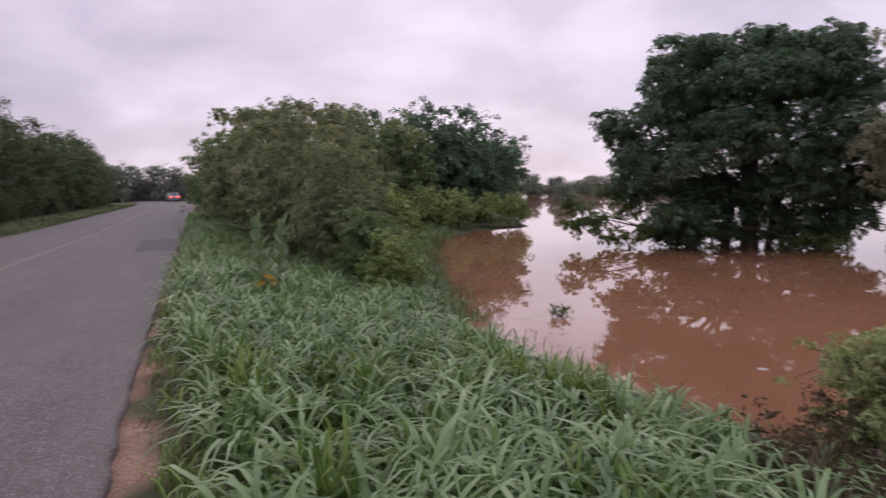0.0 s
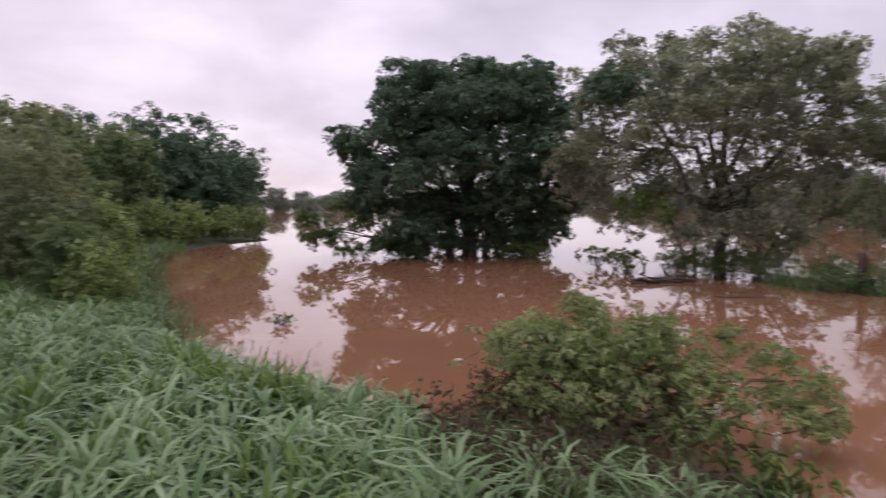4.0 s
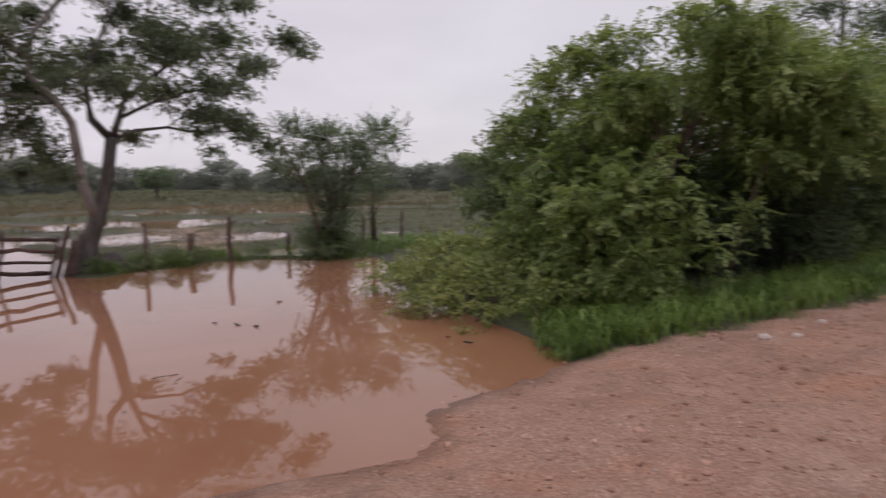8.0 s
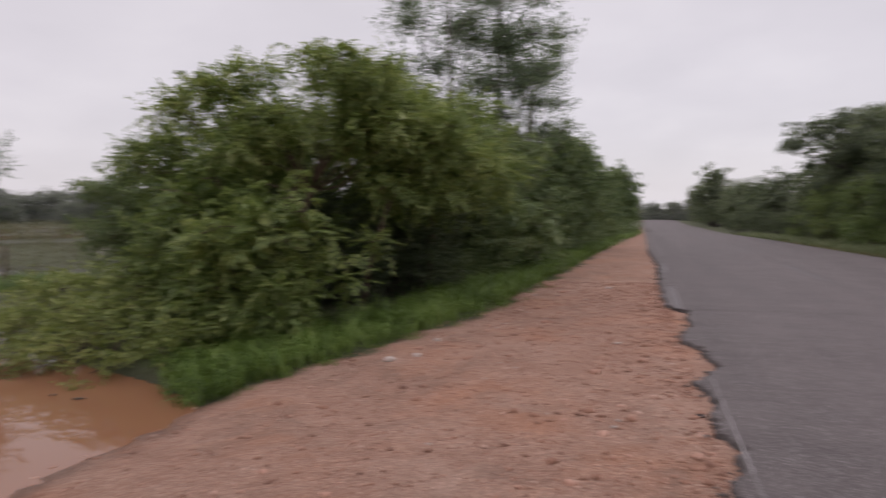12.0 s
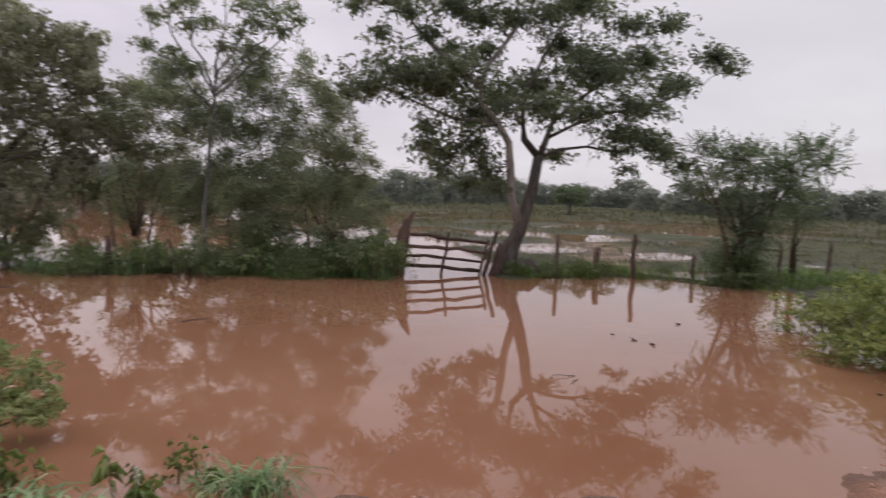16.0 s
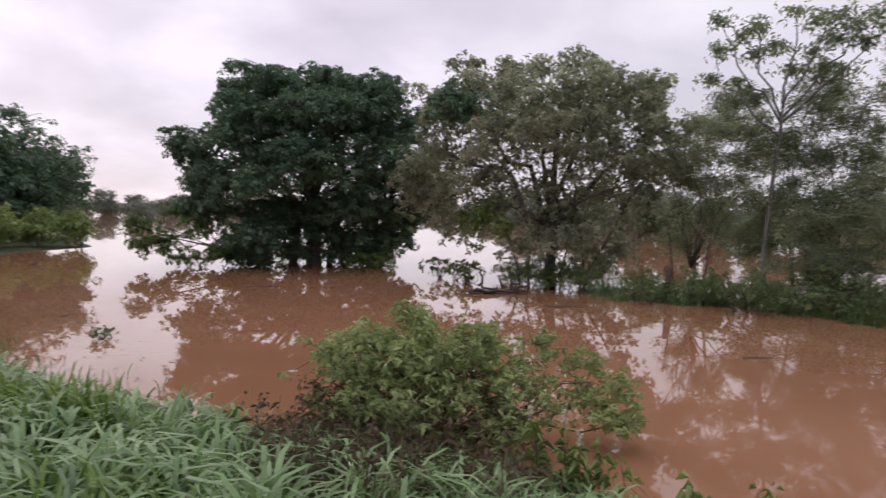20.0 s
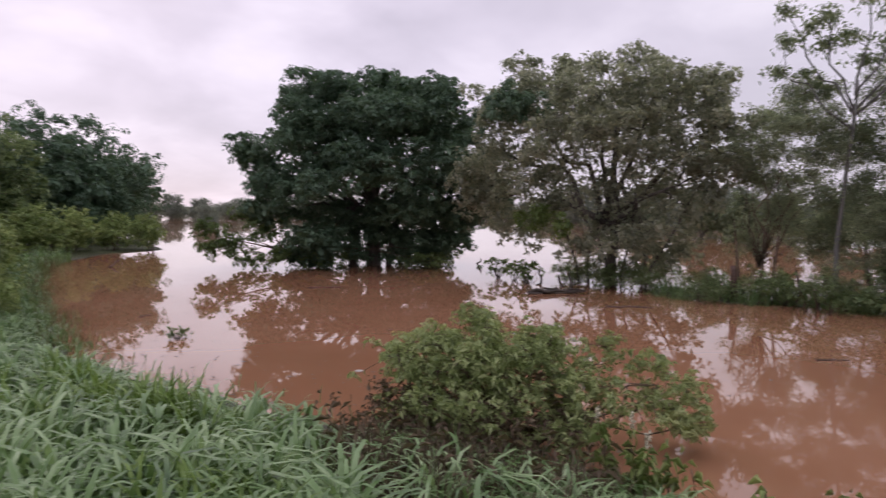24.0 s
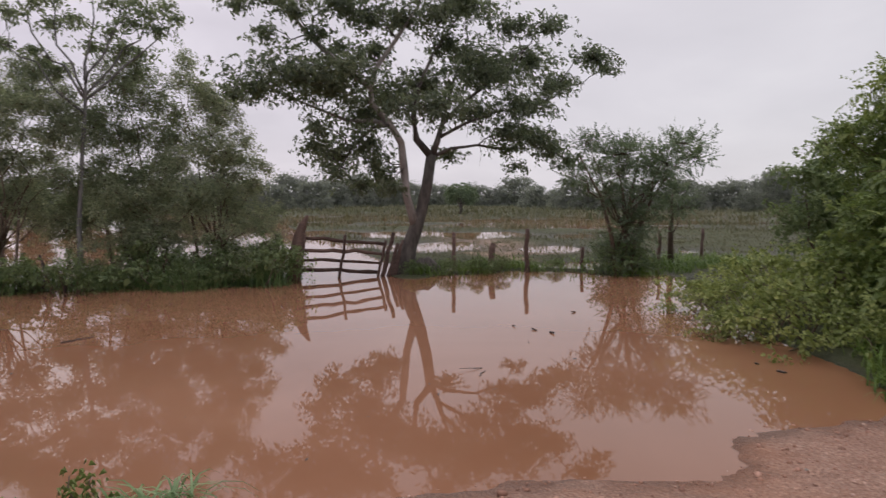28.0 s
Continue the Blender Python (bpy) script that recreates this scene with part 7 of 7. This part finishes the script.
M_CAR, M_GLASS, M_TYRE = plain_material("silver_car_paint", (0.30, 0.30, 0.31), 0.3, 0.4), plain_material("dark_car_glass", (0.03, 0.035, 0.04), 0.08), plain_material("tyre_rubber", (0.02, 0.02, 0.02), 0.85)
M_TAIL = plain_material("red_tail_lamp", (0.9, 0.03, 0.02), 0.3, 0.0, 5.0)
car = thing("car", "small grey car with lit red tail lamps driving away", "car", (1.0, 118, 0.02), turn=6)
side = np.array([(-2.1, 0.28), (-2.12, 0.75), (-1.95, 0.92), (-1.45, 0.95), (-0.95, 1.38), (0.3, 1.4), (0.95, 0.95), (1.85, 0.85), (2.05, 0.65), (2.05, 0.28)])
v = np.array([(x * (0.8 if z > 1 else 0.84), y, z) for x in (-1, 1) for y, z in side])
n = len(side)
me = bpy.data.meshes.new("body")
me.from_pydata([tuple(q) for q in v], [], [tuple(range(n - 1, -1, -1)), tuple(range(n, 2 * n))] + [(i, (i + 1) % n, n + (i + 1) % n, n + i) for i in range(n)])
me.materials.append(M_CAR)
part("body", me, car)
part("rear_window", mesh_from("rear_window", np.array([(-0.62, -1.43, 0.98), (0.62, -1.43, 0.98), (0.56, -1.02, 1.35), (-0.56, -1.02, 1.35)]), np.array([(0, 1, 2, 3)]), M_GLASS), car)
for sx in (-1, 1):
    part("tail_lamp", mesh_from("tail_lamp", *box(0.34, 0.06, 0.17, (sx * 0.6, -2.11, 0.66)), M_TAIL), car, "lit red tail lamp")
    part("side_window", mesh_from("side_window", np.array([(sx * 0.825, -1.2, 0.99), (sx * 0.825, 0.75, 0.99), (sx * 0.808, 0.25, 1.34), (sx * 0.808, -0.9, 1.33)]), np.array([(0, 1, 2, 3)]), M_GLASS), car)
    for sy in (-1.3, 1.3):
        a = np.linspace(0, 6.283, 16, endpoint=False)
        v = np.array([(sx * 0.75 + o, sy + 0.3 * math.cos(q), 0.3 + 0.3 * math.sin(q)) for o in (-0.1, 0.1) for q in a])
        k = np.array([(i, (i + 1) % 16, 16 + (i + 1) % 16, 16 + i) for i in range(16)] + [(o + i, o + i + 1, o + 14 - i, o + 15 - i) for o in (0, 16) for i in range(7)])
        wheel = part("wheel", mesh_from("wheel", v, k, M_TYRE, True), car)
        part("rim", mesh_from("rim", (v - [sx * 0.75, sy, 0.3]) * [1.06, 0.6, 0.6] + [sx * 0.75, sy, 0.3], k, M_CAR, True), wheel, "pale metal rim")

# ---- stones of the shoulder ----
def stone_mesh(seed):
    v = np.array([(x, y, z) for x in (-1, 1) for y in (-1, 1) for z in (-1, 1)] + [(1.25, 0, 0), (-1.25, 0, 0), (0, 1.25, 0), (0, -1.25, 0), (0, 0, 1.1), (0, 0, -1.1)], float)
    v = unit(v) * (1 + 0.22 * np.random.default_rng(seed).normal(size=(14, 1))) * [1.0, 0.8, 0.55]
    q = lambda x, y, z: (x > 0) * 4 + (y > 0) * 2 + (z > 0)
    f = []
    for ax, hub in ((0, 8), (0, 9), (1, 10), (1, 11), (2, 12)):
        s = 1 if hub % 2 == 0 else -1
        ring = []
        for a, b in ((-1, -1), (1, -1), (1, 1), (-1, 1)):
            c = [0, 0, 0]
            c[ax], c[(ax + 1) % 3], c[(ax + 2) % 3] = s, a, b
            ring.append(q(*c))
        for i in range(4):
            f.append((hub, ring[i], ring[(i + 1) % 4]) if s > 0 else (hub, ring[(i + 1) % 4], ring[i]))
    return v, np.array(f)


def shoulder_spots(n, y0, y1):
    y = y1 - (y1 - y0) * rng.random(n) ** 0.8
    a, b = knots(y, ROAD_RIGHT) - 0.05, np.minimum(knots(y, GRASS_EDGE), knots(y, SHORE)) + 0.1
    return np.column_stack([a + (b - a) * rng.random(n) ** 1.7, y])


SHAPES = [stone_mesh(i) for i in range(6)]
spots = shoulder_spots(17000, -16, -0.6)
size = np.exp(rng.normal(-4.75, 0.55, len(spots)))
pieces = []
zz = ground_height(spots[:, 0], spots[:, 1])
for i, ((x, y), s, z) in enumerate(zip(spots, size, zz)):
    a = rng.uniform(0, 6.28)
    v, f = SHAPES[i % 6]
    c, sn = math.cos(a), math.sin(a)
    pieces.append((np.column_stack([v[:, 0] * c - v[:, 1] * sn, v[:, 0] * sn + v[:, 1] * c, v[:, 2]]) * s + (x, y, z + s * 0.2), f))
lone("gravel", mesh_from("gravel", *joined(pieces), M_STONE), "loose reddish gravel scattered over the shoulder", "gravel", kind="stuff")
MESHES = [mesh_from("stone", *SHAPES[i], M_STONE if i % 3 else M_PALE_STONE) for i in range(6)]
spots = shoulder_spots(150, -20, -2.2)
zz = ground_height(spots[:, 0], spots[:, 1])
for i, ((x, y), z) in enumerate(zip(spots, zz)):
    s = float(np.exp(rng.normal(-3.95, 0.3)))
    ob = part("stone", MESHES[i % 6], ground)
    ob.matrix_basis = pose(x, y, z + s * 0.15, 0, 0, rng.uniform(0, 360)) @ Matrix.Scale(s, 4)
# crumbled asphalt lumps along the broken edge
yy = -3.0 - 20 * rng.random(170)
for i, y in enumerate(yy):
    s = float(np.exp(rng.normal(-4.15, 0.35)))
    x = float(knots(y, ROAD_RIGHT) - bite(np.array([y]))[0]) + abs(rng.normal()) * 0.05 + 0.01
    ob = part("asphalt_crumb", mesh_from("asphalt_crumb", *SHAPES[i % 6], M_BROKEN) if i < 6 else bpy.data.meshes[f"asphalt_crumb{'.%03d' % (i % 6) if i % 6 else ''}"], road)
    ob.matrix_basis = pose(x, y, -0.04, 0, 0, rng.uniform(0, 360)) @ Matrix.Scale(s, 4)

# leaf litter and scum floating near the shores
n = 900
y = np.concatenate([rng.uniform(2.5, 12, 420), rng.uniform(-7, 12, 150), rng.uniform(-8, 26, n - 570)])
x = np.concatenate([knots(y[:420], SHORE) + 0.1 + np.abs(rng.normal(size=420)) * 0.9, 12.5 + np.abs(rng.normal(size=150)) * 1.5, rng.uniform(5, 15, n - 570)])
pos = np.column_stack([x, y, np.full(n, WATER + 0.004)])
a = rng.normal(size=n) * 0.7 + 2.2
L = np.exp(rng.normal(-2.9, 0.45, n))
drop = np.where(np.arange(n) < 420, 0.7, 1.0)
v, f = leaf_blades(pos, np.column_stack([np.cos(a), np.sin(a), np.zeros(n)]), L * drop, L * 0.3 * drop, 0.02, 0.0, np.column_stack([-np.sin(a), np.cos(a), np.zeros(n)]))
lone("leaf_litter", mesh_from("leaf_litter", v, f, M_DEBRIS), "dark dead leaves and bits floating on the brown water", "litter", kind="stuff")
# thin reeds drowned along the grassy shore
y = rng.uniform(3.2, 12, 90)
spots = np.column_stack([knots(y, SHORE) + rng.uniform(-0.05, 0.5, 90), y])
v, f = blades(np.column_stack([spots, np.full(90, WATER - 0.03)]), rng.uniform(0.12, 0.38, 90), rng.uniform(0.01, 0.022, 90), rng.uniform(0.1, 0.7, 90))
lone("drowned_grass", mesh_from("drowned_grass", v, f, M_GRASS), "thin drowned grass stalks along the shore", "grass", kind="stuff")

# larger pale stones and dark clods lying about the shoulder
for i, (x, y, size) in enumerate(((2.38, -8.46, 0.06), (2.63, -8.23, 0.08), (0.48, -5.5, 0.05), (0.3, -6.65, 0.05), (0.42, -14.8, 0.06), (-0.03, -6.44, 0.055), (2.37, -9.26, 0.05), (1.9, -7.0, 0.05), (1.2, -9.4, 0.04), (3.3, -6.9, 0.05))):
    z = float(ground_height(np.array([x]), np.array([y]))[0])
    lone("loose_stone", mesh_from("loose_stone", SHAPES[i % 6][0] * size, SHAPES[i % 6][1], M_PALE_STONE if i in (0, 1, 4, 6) else M_STONE), "pale loose stone on the red gravel" if i in (0, 1, 4, 6) else "brown loose stone on the red gravel", "stone", (x, y, z + size * 0.2), "loose stones on the shoulder", turn=57 * i)
# low tufts creeping from the verge on to the gravel
y = rng.uniform(-20, -7.6, 46)
sward("creeping_tuft", "small creeping weed tufts on the gravel's edge", M_GRASS_FRESH, np.column_stack([knots(y, GRASS_EDGE) - np.abs(rng.normal(size=46)) * 0.16, y]), 12, 0.06, (0.06, 0.16), (0.008, 0.016), (0.5, 1.2))

# low weeds and dead stalks along the hedge's foot at the water
W_L = lambda y: knots(y, SHORE) - 1.1
W_R = lambda y: knots(y, SHORE) + 0.12
sward("shore_weeds", "low green weeds along the hedge at the water's edge", M_GRASS, between(420, 9, 25, W_L, W_R), 9, 0.1, (0.4, 0.8), (0.016, 0.03), (0.3, 1.1))
sward("shore_weeds", "dead brown stalks standing at the water's edge", M_GRASS_DRY, between(170, 9, 22, lambda y: W_R(y) - 0.4, lambda y: W_R(y) + 0.35), 7, 0.08, (0.3, 0.8), (0.006, 0.014), (0.1, 0.6))
